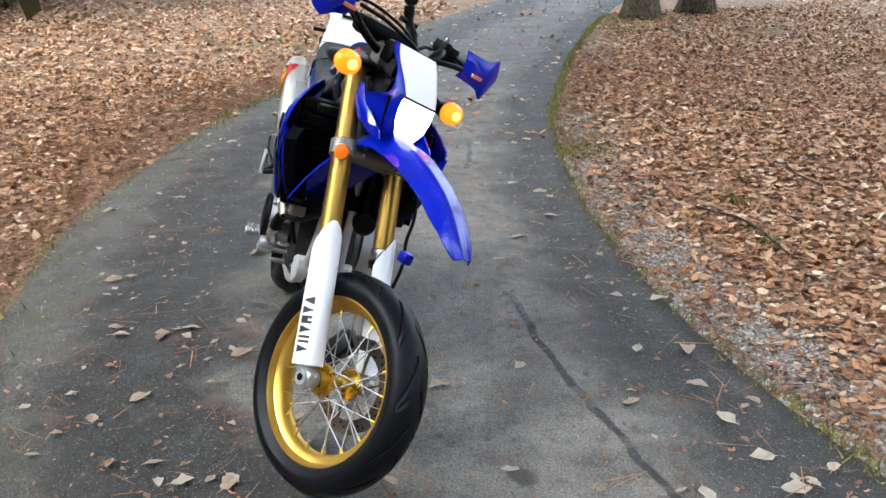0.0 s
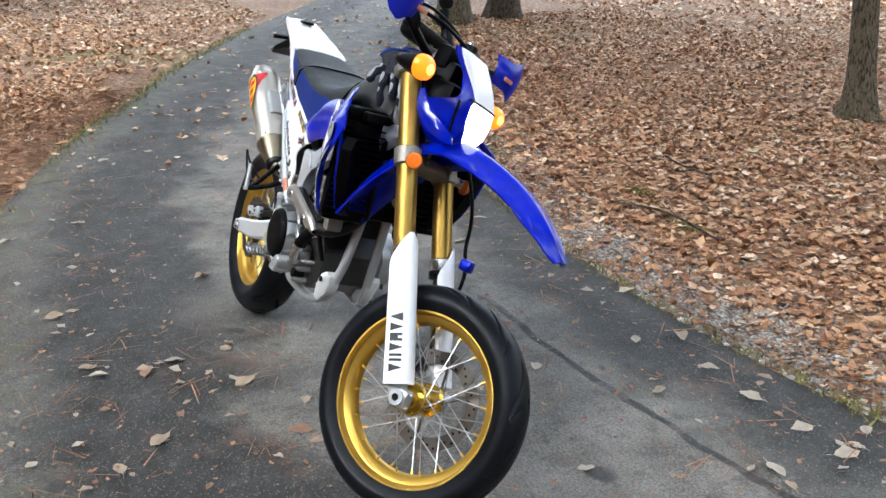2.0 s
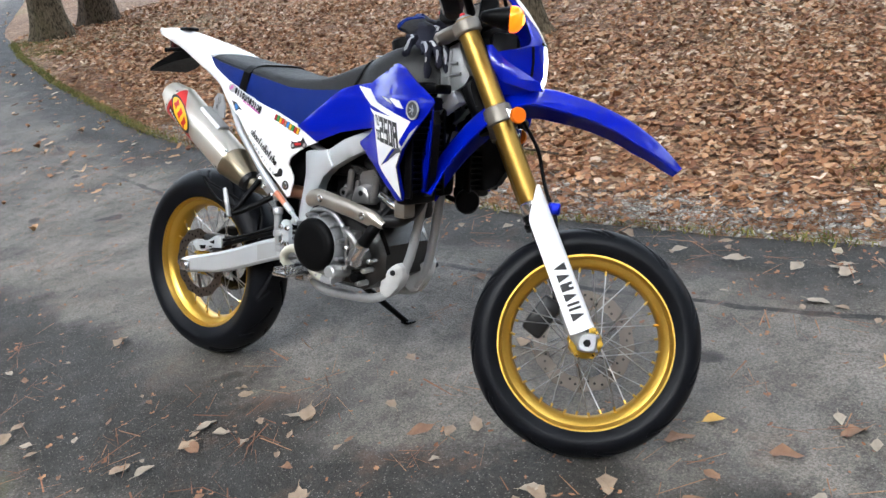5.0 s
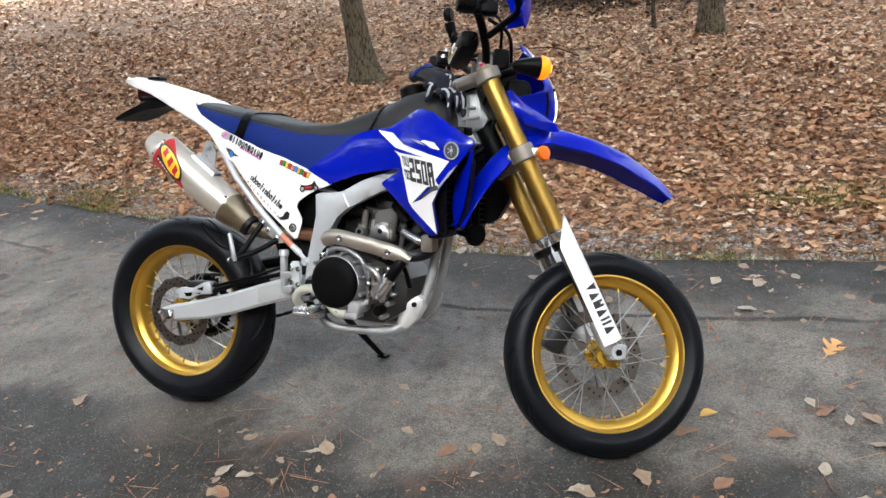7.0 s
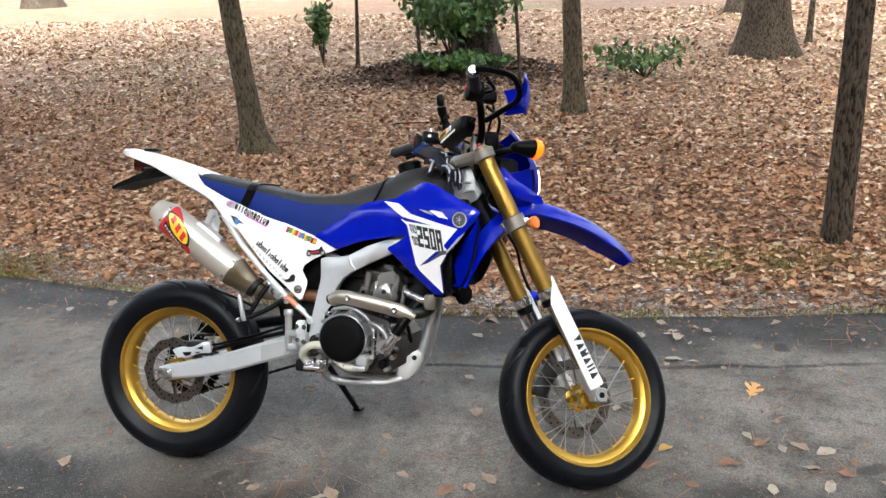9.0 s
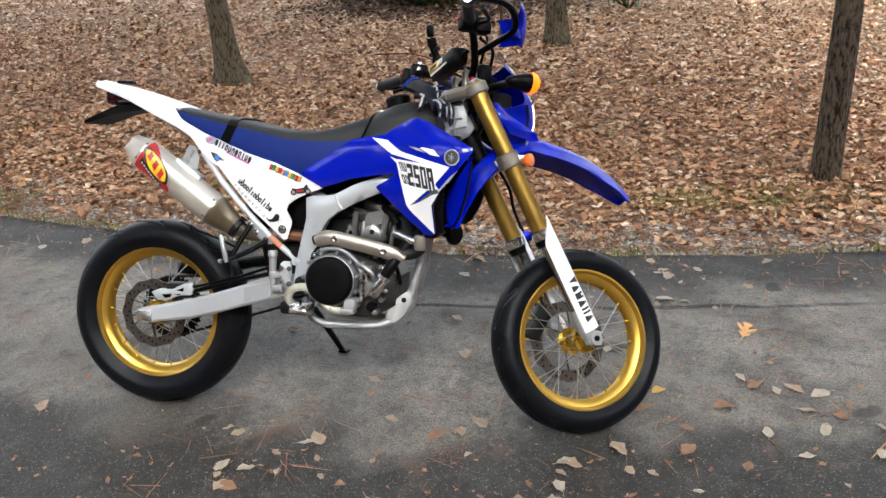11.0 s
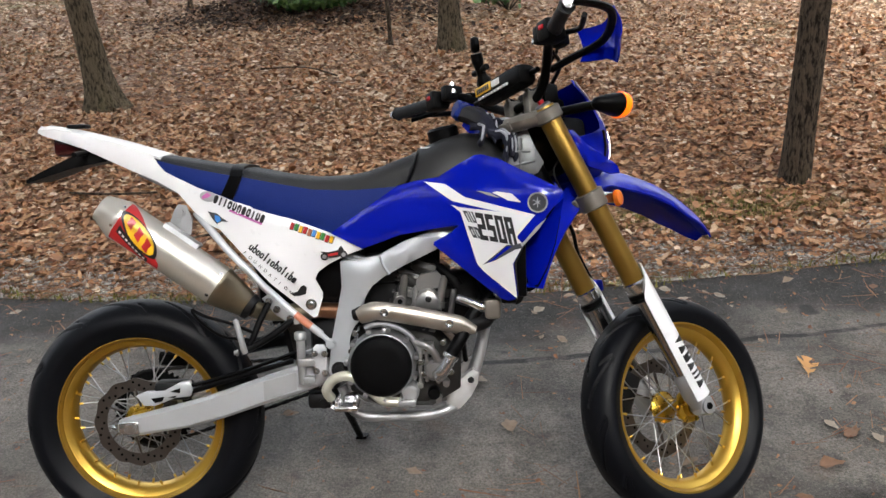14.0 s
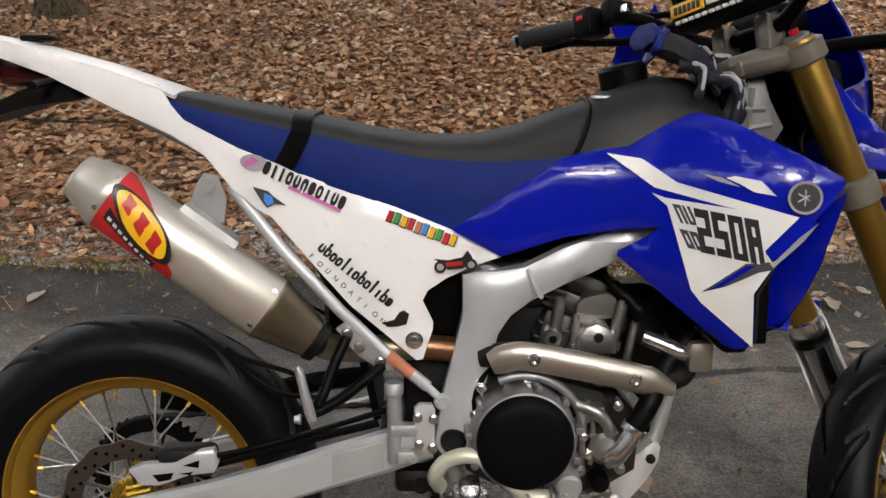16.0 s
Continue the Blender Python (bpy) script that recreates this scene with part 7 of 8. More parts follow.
# plain dark blocks added in the gaps, for the shade inside the engine
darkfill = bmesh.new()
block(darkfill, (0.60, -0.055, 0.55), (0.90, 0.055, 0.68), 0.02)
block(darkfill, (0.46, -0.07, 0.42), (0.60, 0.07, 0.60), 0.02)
part("engine_dark_fill", darkfill, DARK_METAL, engine)

# radiators with fins and black grille covers
for s in (-1, 1):
    core = bmesh.new()
    block(core, (0.955, s * 0.125 - 0.060, 0.645), (0.985, s * 0.125 + 0.060, 0.905), 0.005)
    block(core, (0.950, s * 0.125 - 0.062, 0.895), (0.992, s * 0.125 + 0.062, 0.935), 0.010)
    block(core, (0.950, s * 0.125 - 0.062, 0.615), (0.992, s * 0.125 + 0.062, 0.650), 0.010)
    rad = part("radiator", core, BLACK, bike, "black radiator behind a louvred guard")
    slats = bmesh.new()
    block(slats, (0.990, s * 0.128 - 0.072, 0.635), (1.014, s * 0.128 - 0.062, 0.915), 0.003)
    block(slats, (0.990, s * 0.128 + 0.062, 0.635), (1.014, s * 0.128 + 0.072, 0.915), 0.003)
    guard_r = part("radiator_guard", slats, BLACK, rad)
    slat_me = mesh_of("slat", block(bmesh.new(), (0.995, s * 0.128 - 0.066, 0.650), (1.010, s * 0.128 + 0.066, 0.654), 0.001), BLACK)
    for k in range(15):
        sl = new("slat", slat_me)
        sl.parent = rad
        sl.location = (0, 0, 0.0165 * k)
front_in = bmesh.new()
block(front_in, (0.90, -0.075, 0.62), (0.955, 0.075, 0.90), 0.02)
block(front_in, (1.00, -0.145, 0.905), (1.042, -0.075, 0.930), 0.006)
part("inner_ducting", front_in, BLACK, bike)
part("radiator_clip", block(bmesh.new(), (1.000, -0.165, 0.862), (1.022, -0.085, 0.896), 0.006), BLACK, bike)

horn = lathe(bmesh.new(), [(0.008, -0.012), (0.030, -0.012), (0.036, -0.006), (0.036, 0.006), (0.024, 0.016), (0.008, 0.018)], 28, Matrix.Translation((1.000, 0.068, 0.610)) @ Matrix.Rotation(radians(60), 4, "Z"))
rod(horn, (0.99, 0.07, 0.60), (0.93, 0.06, 0.62), 0.008)
part("horn", horn, BLACK, bike, "round black horn below the radiator")

# cradle, guards
for s in (-1, 1):
    cr = spline([(0.985, s * 0.030, 0.80), (0.937, s * 0.036, 0.66), (0.912, s * 0.042, 0.53), (0.890, s * 0.048, 0.44), (0.857, s * 0.060, 0.365), (0.800, s * 0.078, 0.324), (0.700, s * 0.086, 0.316), (0.580, s * 0.090, 0.326), (0.54, s * 0.09, 0.40)], 6)
    part("cradle_tube", tube(bmesh.new(), cr, 0.0135, 14), ALLOY, bike, "grey steel cradle tube")
    cov = panel([(0.806, 0.340), (0.814, 0.377), (0.842, 0.406), (0.864, 0.425), (0.878, 0.434), (0.892, 0.422), (0.890, 0.394), (0.872, 0.362), (0.844, 0.332), (0.821, 0.327)],
                lambda x, z: -0.074 - 0.014 * math.sin(max(0, min(1, (x - 0.79) / 0.1)) * math.pi) - 0.2 * max(0, z - 0.36), 0.030, 0.012, 0.02, s > 0)
    c_ob = part("engine_guard", cov, PALE_GREY, bike, "pale silver plastic engine guard")
    hole = lathe(bmesh.new(), [(0.003, 0.0), (0.0075, 0.0), (0.0085, 0.004)], 18, Matrix.Translation((0.872, s * 0.0985, 0.408)))
    part("guard_hole", hole, DARK_METAL, c_ob)

# brake pedal, foot pegs
pedal = tube(bmesh.new(), spline([(0.520, -0.150, 0.385), (0.512, -0.168, 0.410), (0.530, -0.172, 0.436), (0.564, -0.174, 0.446), (0.600, -0.174, 0.432), (0.628, -0.172, 0.402), (0.655, -0.170, 0.379), (0.690, -0.168, 0.374), (0.715, -0.166, 0.374)], 6), 0.0125, 14)
ped = part("brake_pedal", pedal, CREAM, bike, "curved pale steel brake pedal")
tip = bmesh.new()
block(tip, (0.692, -0.200, 0.370), (0.735, -0.150, 0.386), 0.003)
for k in range(4):
    block(tip, (0.695 + 0.010 * k, -0.198, 0.385), (0.699 + 0.010 * k, -0.152, 0.392), 0.001)
part("pedal_tip", tip, ALLOY, ped)
for s in (-1, 1):
    peg = bmesh.new()
    block(peg, (0.540, s * 0.200 - 0.040, 0.372), (0.596, s * 0.200 + 0.040, 0.384), 0.003)
    for k in range(7):
        for x in (0.545, 0.589):
            block(peg, (x - 0.004, s * (0.166 + 0.011 * k) - 0.003, 0.382), (x + 0.004, s * (0.166 + 0.011 * k) + 0.003, 0.397), 0.001)
    for k in range(3):
        rod(peg, (0.542, s * (0.175 + 0.024 * k), 0.376), (0.594, s * (0.175 + 0.024 * k), 0.376), 0.005)
    block(peg, (0.552, s * 0.140 - 0.024, 0.350), (0.585, s * 0.140 + 0.024, 0.392), 0.006)
    part("foot_peg", peg, POLISHED, bike, "toothed steel foot peg")
    spring = bmesh.new()
    pts = [(0.530 + 0.010 * math.cos(a * 0.9), s * (0.140 + 0.0011 * a), 0.372 + 0.010 * math.sin(a * 0.9)) for a in range(30)]
    tube(spring, pts, 0.0018, 5)
    part("peg_spring", spring, POLISHED, bike)

# rear brake master cylinder and frame plate
mc = bmesh.new()
tube(mc, [(0.446, -0.128, 0.418), (0.447, -0.130, 0.470), (0.446, -0.130, 0.532)], [0.009, 0.0118, 0.0118], 16)
tube(mc, [(0.446, -0.130, 0.530), (0.446, -0.130, 0.534), (0.446, -0.130, 0.548), (0.446, -0.130, 0.552)], [0.012, 0.0155, 0.0155, 0.013], 18)
block(mc, (0.440, -0.146, 0.465), (0.485, -0.122, 0.485), 0.004)
block(mc, (0.452, -0.146, 0.420), (0.480, -0.122, 0.440), 0.004)
for z in (0.475, 0.43):
    bolt(mc, (0.476, -0.146, z), (0, -1, 0), 0.006, 0.007)
part("master_cylinder", mc, ALLOY, bike, "alloy rear brake master cylinder")
hp = panel([(0.478, 0.512), (0.486, 0.520), (0.506, 0.520), (0.512, 0.508), (0.512, 0.446), (0.500, 0.430), (0.484, 0.446), (0.480, 0.48)], lambda x, z: -0.150, 0.012, 0.006, 0.03)
plate = part("heel_plate", hp, SATIN, bike, "bright riveted heel plate")
for x, z in ((0.484, 0.500), (0.509, 0.498), (0.487, 0.455), (0.508, 0.450)):
    part("plate_bolt", bolt(bmesh.new(), (x, -0.150, z), (0, -1, 0), 0.006, 0.008), POLISHED, plate)
part("brake_hose", tube(bmesh.new(), spline([(0.448, -0.118, 0.500), (0.42, -0.105, 0.492), (0.30, -0.098, 0.452), (0.18, -0.098, 0.420), (0.11, -0.085, 0.405)], 6), 0.005, 8), BLACK, bike)
link = bmesh.new()
block(link, (0.445, -0.07, 0.335), (0.53, 0.07, 0.378), 0.012)
rod(link, (0.49, -0.08, 0.352), (0.49, 0.08, 0.352), 0.013)
part("suspension_link", link, DARK_METAL, bike, "dark suspension linkage under the swingarm")

# passenger peg brackets
for s in (-1, 1):
    arm_b = bmesh.new()
    tube(arm_b, spline([(0.372, s * 0.138, 0.628), (0.352, s * 0.165, 0.585), (0.338, s * 0.190, 0.548), (0.330, s * 0.205, 0.535)], 4), 0.0085, 10)
    tube(arm_b, spline([(0.428, s * 0.138, 0.582), (0.390, s * 0.165, 0.556), (0.350, s * 0.195, 0.535), (0.312, s * 0.210, 0.522)], 4), 0.009, 10)
    loop = spline([(0.345, s * 0.180, 0.560), (0.290, s * 0.200, 0.590), (0.225, s * 0.205, 0.612), (0.198, s * 0.205, 0.628), (0.215, s * 0.205, 0.600), (0.27, s * 0.205, 0.560), (0.335, s * 0.195, 0.548)], 5)
    tube(arm_b, loop, 0.004, 7)
    rb = part("peg_bracket", arm_b, BLACK, bike, "black tubular passenger peg bracket")
    pg = tube(bmesh.new(), [(0.303, s * 0.214, 0.602), (0.306, s * 0.214, 0.597), (0.322, s * 0.216, 0.530), (0.326, s * 0.216, 0.518)], [0.005, 0.0068, 0.0082, 0.007], 12)
    bolt(pg, (0.308, s * 0.214, 0.520), (-1, 0, 0), 0.006, 0.010)
    part("passenger_peg", pg, ALLOY, rb, "folded alloy passenger peg")
    pl = panel([(0.355, 0.640), (0.372, 0.652), (0.440, 0.590), (0.446, 0.572), (0.425, 0.572), (0.385, 0.600)], lambda x, z: -0.136, 0.006, 0.004, 0.05, s > 0)
    plt = part("bracket_plate", pl, ALLOY, rb)
    pb = bmesh.new()
    for x, z in ((0.373, 0.633), (0.392, 0.612), (0.425, 0.587)):
        bolt(pb, (x, s * 0.137, z), (0, s, 0), 0.007, 0.008)
    part("bracket_bolt", pb, POLISHED, rb)

# side stand
stand = tube(bmesh.new(), [(0.500, 0.105, 0.340), (0.506, 0.180, 0.285), (0.522, 0.375, 0.140), (0.525, 0.398, 0.122)], [0.013, 0.012, 0.010, 0.010], 10)
loft(stand, [[Vector((0.527 + dx, 0.400 + dy, z)) for dx, dy in ((-0.016, -0.018), (0.016, -0.018), (0.020, 0.022), (-0.020, 0.022))] for z in (0.1185, 0.126)])
part("side_stand", stand, BLACK, bike, "black side stand resting on the asphalt")

# chain on the far side
chain = bmesh.new()
line = [Vector((0.10 * math.cos(a), 0.069, 0.314 + 0.108 * math.sin(a))) for a in np.linspace(math.pi / 2, 3 * math.pi / 2, 14)]
line = [Vector((0.555, 0.069, 0.455))] + line + [Vector((0.555, 0.069, 0.385))]
for a, b in zip(line, line[1:]):
    n_ = max(1, int((b - a).length / 0.016))
    for k in range(n_):
        p0, p1 = a.lerp(b, k / n_), a.lerp(b, (k + 1) / n_)
        rod(chain, p0, p1, 0.0062 if k % 2 else 0.0048, segs=6)
part("drive_chain", chain, DARK_METAL, bike, "dark drive chain")
cg2 = tube(bmesh.new(), spline([(0.02, 0.075, 0.452), (0.12, 0.075, 0.448), (0.30, 0.075, 0.485), (0.42, 0.075, 0.50)], 4), 0.012, 8, 1.6)
part("chain_guard", cg2, BLACK, bike, "black chain guard")


# ---- stickers and printed graphics on the body ----
def decal(name, outline, yf, material, parent, lift=0.0025, label="", step=0.03):
    return part(name, panel(outline, yf, 0.0008, 0, step, False, lift), material, parent, label)


decal("white_flash", [(0.836, 0.862), (0.856, 0.855), (1.035, 0.834), (0.992, 0.784), (1.006, 0.763), (0.981, 0.719), (0.990, 0.632), (0.911, 0.699), (0.896, 0.718), (0.859, 0.843)],
      y_shroud, WHITE_INK, shroud_r, 0.0022, "white angular graphic")
decal("white_stripe", [(0.771, 0.919), (0.823, 0.912), (0.871, 0.879), (0.942, 0.860), (1.036, 0.835), (1.026, 0.830), (0.935, 0.847), (0.840, 0.870)], y_shroud, WHITE_INK, shroud_r, 0.0022, "white stripe graphic")
decal("white_dash", [(0.936, 0.889), (0.948, 0.892), (0.983, 0.886), (1.004, 0.865), (0.973, 0.870), (0.956, 0.880)], y_shroud, WHITE_INK, shroud_r, 0.0022)
decal("thin_dash", [(0.899, 0.895), (0.931, 0.889), (0.956, 0.876), (0.927, 0.883)], y_shroud, PALE_INK, shroud_r, 0.0022)
decal("blue_slash", [(1.034, 0.830), (1.063, 0.829), (1.034, 0.801), (1.008, 0.768), (0.993, 0.780)], y_shroud, BLUE, shroud_r, 0.0036)
decal("white_slash", [(1.063, 0.827), (1.038, 0.807), (1.008, 0.772), (0.999, 0.766), (1.004, 0.760), (1.043, 0.801)], y_shroud, PALE_INK, shroud_r, 0.0046)
decal("dark_slash", [(0.910, 0.716), (0.967, 0.764), (1.000, 0.768), (1.006, 0.757), (0.985, 0.752), (0.941, 0.727)], y_shroud, GREY_INK, shroud_r, 0.0036)
decal("blue_slash", [(0.920, 0.720), (0.967, 0.761), (0.980, 0.762), (0.936, 0.727)], y_shroud, BLUE, shroud_r, 0.0046)
decal("black_edge", [(1.006, 0.762), (0.984, 0.719), (0.992, 0.634), (0.9935, 0.646), (0.9885, 0.718), (1.009, 0.764)], y_shroud, INK, shroud_r, 0.0046)


def slanted_blocks(x0, z0, x1, z1, drop, count, cut, material, name):
    """A row of upright printed blocks, slanted along a line."""
    for k in range(count):
        f0, f1 = (k + 0.06) / count, (k + 0.92) / count
        a = (x0 + (x1 - x0) * f0, z0 + (z1 - z0) * f0)
        b = (x0 + (x1 - x0) * f1, z0 + (z1 - z0) * f1)
        lean_x = 0.013
        quad = [a, b, (b[0] + lean_x, b[1] - drop), (a[0] + lean_x, a[1] - drop)]
        decal(name, quad, y_shroud, material, shroud_r, 0.0034, "dark printed block of lettering", 0.05)
        w = (b[0] - a[0])
        for c in cut[k % len(cut)]:
            u0, u1, v0, v1 = c
            def at(u, v):
                return (a[0] + w * u + lean_x * v, a[1] + (b[1] - a[1]) * u - drop * v)
            decal("block_gap", [at(u0, v0), at(u1, v0), at(u1, v1), at(u0, v1)], y_shroud, WHITE_INK, shroud_r, 0.0042, step=0.05)


slanted_blocks(0.892, 0.843, 0.982, 0.829, 0.066, 4, (((0.0, 0.62, 0.20, 0.42), (0.40, 1.0, 0.60, 0.82)), ((0.40, 1.0, 0.18, 0.40), (0.0, 0.62, 0.60, 0.82)),
                                                          ((0.38, 0.64, 0.16, 0.84),), ((0.40, 0.62, 0.18, 0.40), (0.40, 0.62, 0.62, 1.0))), INK, "number_block")
slanted_blocks(0.864, 0.847, 0.889, 0.844, 0.028, 2, (((0.35, 0.6, 0.2, 1.0),), ((0.35, 0.6, 0.0, 0.8),)), GREY_INK, "letter_block")
slanted_blocks(0.875, 0.810, 0.900, 0.806, 0.028, 2, (((0.35, 0.6, 0.25, 0.75),),), GREY_INK, "letter_block")
bm = bmesh.new()
lathe(bm, [(0.003, 0), (0.0235, 0), (0.0238, 0.003)], 36, Matrix.Translation((1.042, y_shroud(1.042, 0.864) - 0.0042, 0.864)) @ Matrix.Rotation(radians(-12), 4, "Z"))
emb = part("emblem", bm, GREY_INK, shroud_r, "round dark emblem with a silver rim")
bm = lathe(bmesh.new(), [(0.0205, -0.001), (0.0240, -0.0012), (0.0243, 0.002), (0.0205, 0.002)], 36, Matrix.Translation((1.042, y_shroud(1.042, 0.864) - 0.0048, 0.864)) @ Matrix.Rotation(radians(-12), 4, "Z"), closed=True)
for k in range(6):
    a = radians(30 + 60 * k)
    rod(bm, (1.042, y_shroud(1.042, 0.864) - 0.0046, 0.864), (1.042 + 0.012 * math.cos(a), y_shroud(1.042, 0.864) - 0.0046, 0.864 + 0.012 * math.sin(a)), 0.0012, segs=6)
part("emblem_rim", bm, PALE_INK, emb)


def blob(x, z, w, h, deg, n=14):
    """A rounded printed shape with its lower corner at x, z."""
    c, s = math.cos(radians(deg)), math.sin(radians(deg))
    out = []
    for i in range(n):
        a = 2 * math.pi * i / n
        u = w / 2 * (1 + math.copysign(abs(math.cos(a)) ** 0.7, math.cos(a)))
        v = h / 2 * (1 + math.copysign(abs(math.sin(a)) ** 0.7, math.sin(a)))
        out.append((x + u * c - v * s, z + u * s + v * c))
    return out


def tilted(x, z, w, h, deg):
    c, s = math.cos(radians(deg)), math.sin(radians(deg))
    return [(x + u * c - v * s, z + u * s + v * c) for u, v in ((0, 0), (w, 0), (w, h), (0, h))]


# the shapes of printed marks: r ring, u open above, n open below, b solid, l tall bar, i short bar, h tall bar with a ring
MARKS_A, MARKS_B = "bilrunbriub", "uhrrlirhrlihb"


def mark(kind, x, z, w, h, rise, deg, lift):
    c, s = math.cos(radians(deg)), math.sin(radians(deg))

    def at(u, v):
        return x + u * c - v * s, z + u * s + v * c
    if kind in "runbh":
        decal("sticker_letter", blob(x, z, w, h, deg), y_panel, INK, panel_r, lift, "black sticker lettering block", 0.05)
    if kind in "ilh":
        tall = h * 0.95 if kind == "i" else h + rise
        decal("sticker_letter", tilted(*at(w * 0.1 if kind == "h" else w * 0.3, 0), w * 0.38, tall, deg), y_panel, INK, panel_r, lift + 0.0003, step=0.05)
    if kind in "runh":
        v0, v1 = {"r": (0.28, 0.70), "h": (0.28, 0.70), "u": (0.34, 1.1), "n": (-0.1, 0.62)}[kind]
        decal("letter_gap", tilted(*at(w * 0.40, h * v0), w * 0.24, h * (v1 - v0), deg), y_panel, WHITE_INK, panel_r, lift + 0.001, step=0.05)


rng = random.Random(5)
# long pink and black sticker
decal("round_sticker", [(0.231 + 0.022 * math.cos(a), 0.899 + 0.013 * math.sin(a) - 0.10 * 0.022 * math.cos(a)) for a in np.linspace(0, 2 * math.pi, 18)[:-1]], y_panel, PALE_INK, panel_r, 0.0022, "round grey sticker")
decal("pink_mark", [(0.214, 0.899), (0.229, 0.909), (0.240, 0.902), (0.230, 0.896), (0.216, 0.893)], y_panel, PINK, panel_r, 0.003)
for k in range(11):
    x = 0.242 + 0.0115 * k
    z = 0.884 - 0.0052 * k
    mark(MARKS_A[k], x, z, 0.0104, 0.0215, 0.0, -24, 0.003)
decal("pink_bar", tilted(0.283, 0.8605, 0.088, 0.0055, -24.5), y_panel, PINK, panel_r, 0.003, "pink sticker underline")
decal("small_emblem", [(0.228, 0.862), (0.252, 0.856), (0.262, 0.846), (0.280, 0.834), (0.262, 0.836), (0.250, 0.830), (0.240, 0.842)], y_panel, GREY_INK, panel_r, 0.0022)
decal("small_emblem", [(0.246, 0.853), (0.258, 0.848), (0.261, 0.838), (0.251, 0.833), (0.245, 0.842)], y_panel, SKY_INK, panel_r, 0.003, "light blue mark")
# coloured lettering
for k, m_ in enumerate((RED_STICK, GREEN_INK, YELLOW, RED_STICK, ORANGE_STICK, SKY_INK, YELLOW, GREEN_INK, RED_STICK, YELLOW)):
    x = 0.433 + 0.0108 * k
    z = 0.8135 - 0.0042 * k
    decal("sticker_backing", tilted(x - 0.0004, z - 0.0016 + 0.0015 * (k % 2), 0.0100, 0.0185, -21), y_panel, INK, panel_r, 0.0020, step=0.05)
    if m_:
        decal("coloured_letter", tilted(x, z + 0.0015 * (k % 2), 0.0084, 0.0165, -21), y_panel, m_, panel_r, 0.003, "coloured sticker lettering block", 0.05)
# little bike picture
for cx in (0.518, 0.566):
    decal("picture_wheel", [(cx + 0.0095 * math.cos(a), 0.741 + 0.0095 * math.sin(a) + 0.09 * (cx - 0.518)) for a in np.linspace(0, 2 * math.pi, 14)[:-1]], y_panel, INK, panel_r, 0.0025)
    decal("picture_hub", [(cx + 0.0055 * math.cos(a), 0.741 + 0.0055 * math.sin(a) + 0.09 * (cx - 0.518)) for a in np.linspace(0, 2 * math.pi, 12)[:-1]], y_panel, PALE_INK, panel_r, 0.0032)
decal("picture_body", [(0.508, 0.754), (0.530, 0.752), (0.552, 0.757), (0.560, 0.768), (0.566, 0.760), (0.570, 0.748), (0.552, 0.739), (0.530, 0.737), (0.520, 0.746)], y_panel, INK, panel_r, 0.0028, "small dark sticker of a motorbike")
decal("picture_stripe", [(0.526, 0.748), (0.552, 0.751), (0.552, 0.745), (0.528, 0.742)], y_panel, RED_STICK, panel_r, 0.0036)
# bold black lettering blocks running down the panel
for k in range(13):
    f = k / 13
    x, z = 0.326 + 0.112 * f, 0.7665 - 0.092 * f
    mark(MARKS_B[k], x, z, 0.0108, 0.0150, 0.009, -39, 0.0025)
decal("black_figure", [(0.428, 0.650), (0.446, 0.655), (0.455, 0.668), (0.462, 0.671), (0.470, 0.665), (0.466, 0.648), (0.452, 0.644), (0.436, 0.643)], y_panel, INK, panel_r, 0.0025, "small black printed figure")


def lettering(text, size, x, z, deg, parent, yf, step):
    """Printed capitals, spaced one by one along a line on the panel."""
    for k, ch in enumerate(text):
        cu = bpy.data.curves.new("letter", "FONT")
        cu.body, cu.size, cu.extrude = ch, size, 0.0003
        tmp = bpy.data.objects.new("letter_tmp", cu)
        me = bpy.data.meshes.new_from_object(tmp)
        bpy.data.objects.remove(tmp)
        me.materials.clear()
        me.materials.append(INK)
        xx, zz = x + step * k * math.cos(radians(deg)), z + step * k * math.sin(radians(deg))
        ob = new("letter", me)
        ob.parent = parent
        ob.matrix_basis = Matrix.Translation((xx, yf(xx, zz) - 0.0026, zz)) @ Matrix.Rotation(radians(-deg), 4, "Y") @ Matrix.Rotation(radians(90), 4, "X")


lettering("FOUNDATION", 0.0115, 0.3135, 0.7555, -43.2, panel_r, y_panel, 0.0166)
screw = lathe(bmesh.new(), [(0.003, -0.004), (0.007, -0.003), (0.0085, 0.0), (0.014, 0.0005), (0.0145, 0.003)], 22, Matrix.Translation((0.478, y_panel(0.478, 0.621) - 0.001, 0.621)))
part("panel_screw", screw, POLISHED, panel_r)


# ---- gloves on the tank ----
def soft(bm, amount, seed):
    """Creases in cloth."""
    for v in bm.verts:
        p = v.co * 55
        v.co += Vector([amount * noise.noise((p.x + 7 * i, p.y + seed, p.z)) for i in range(3)])
    return bm


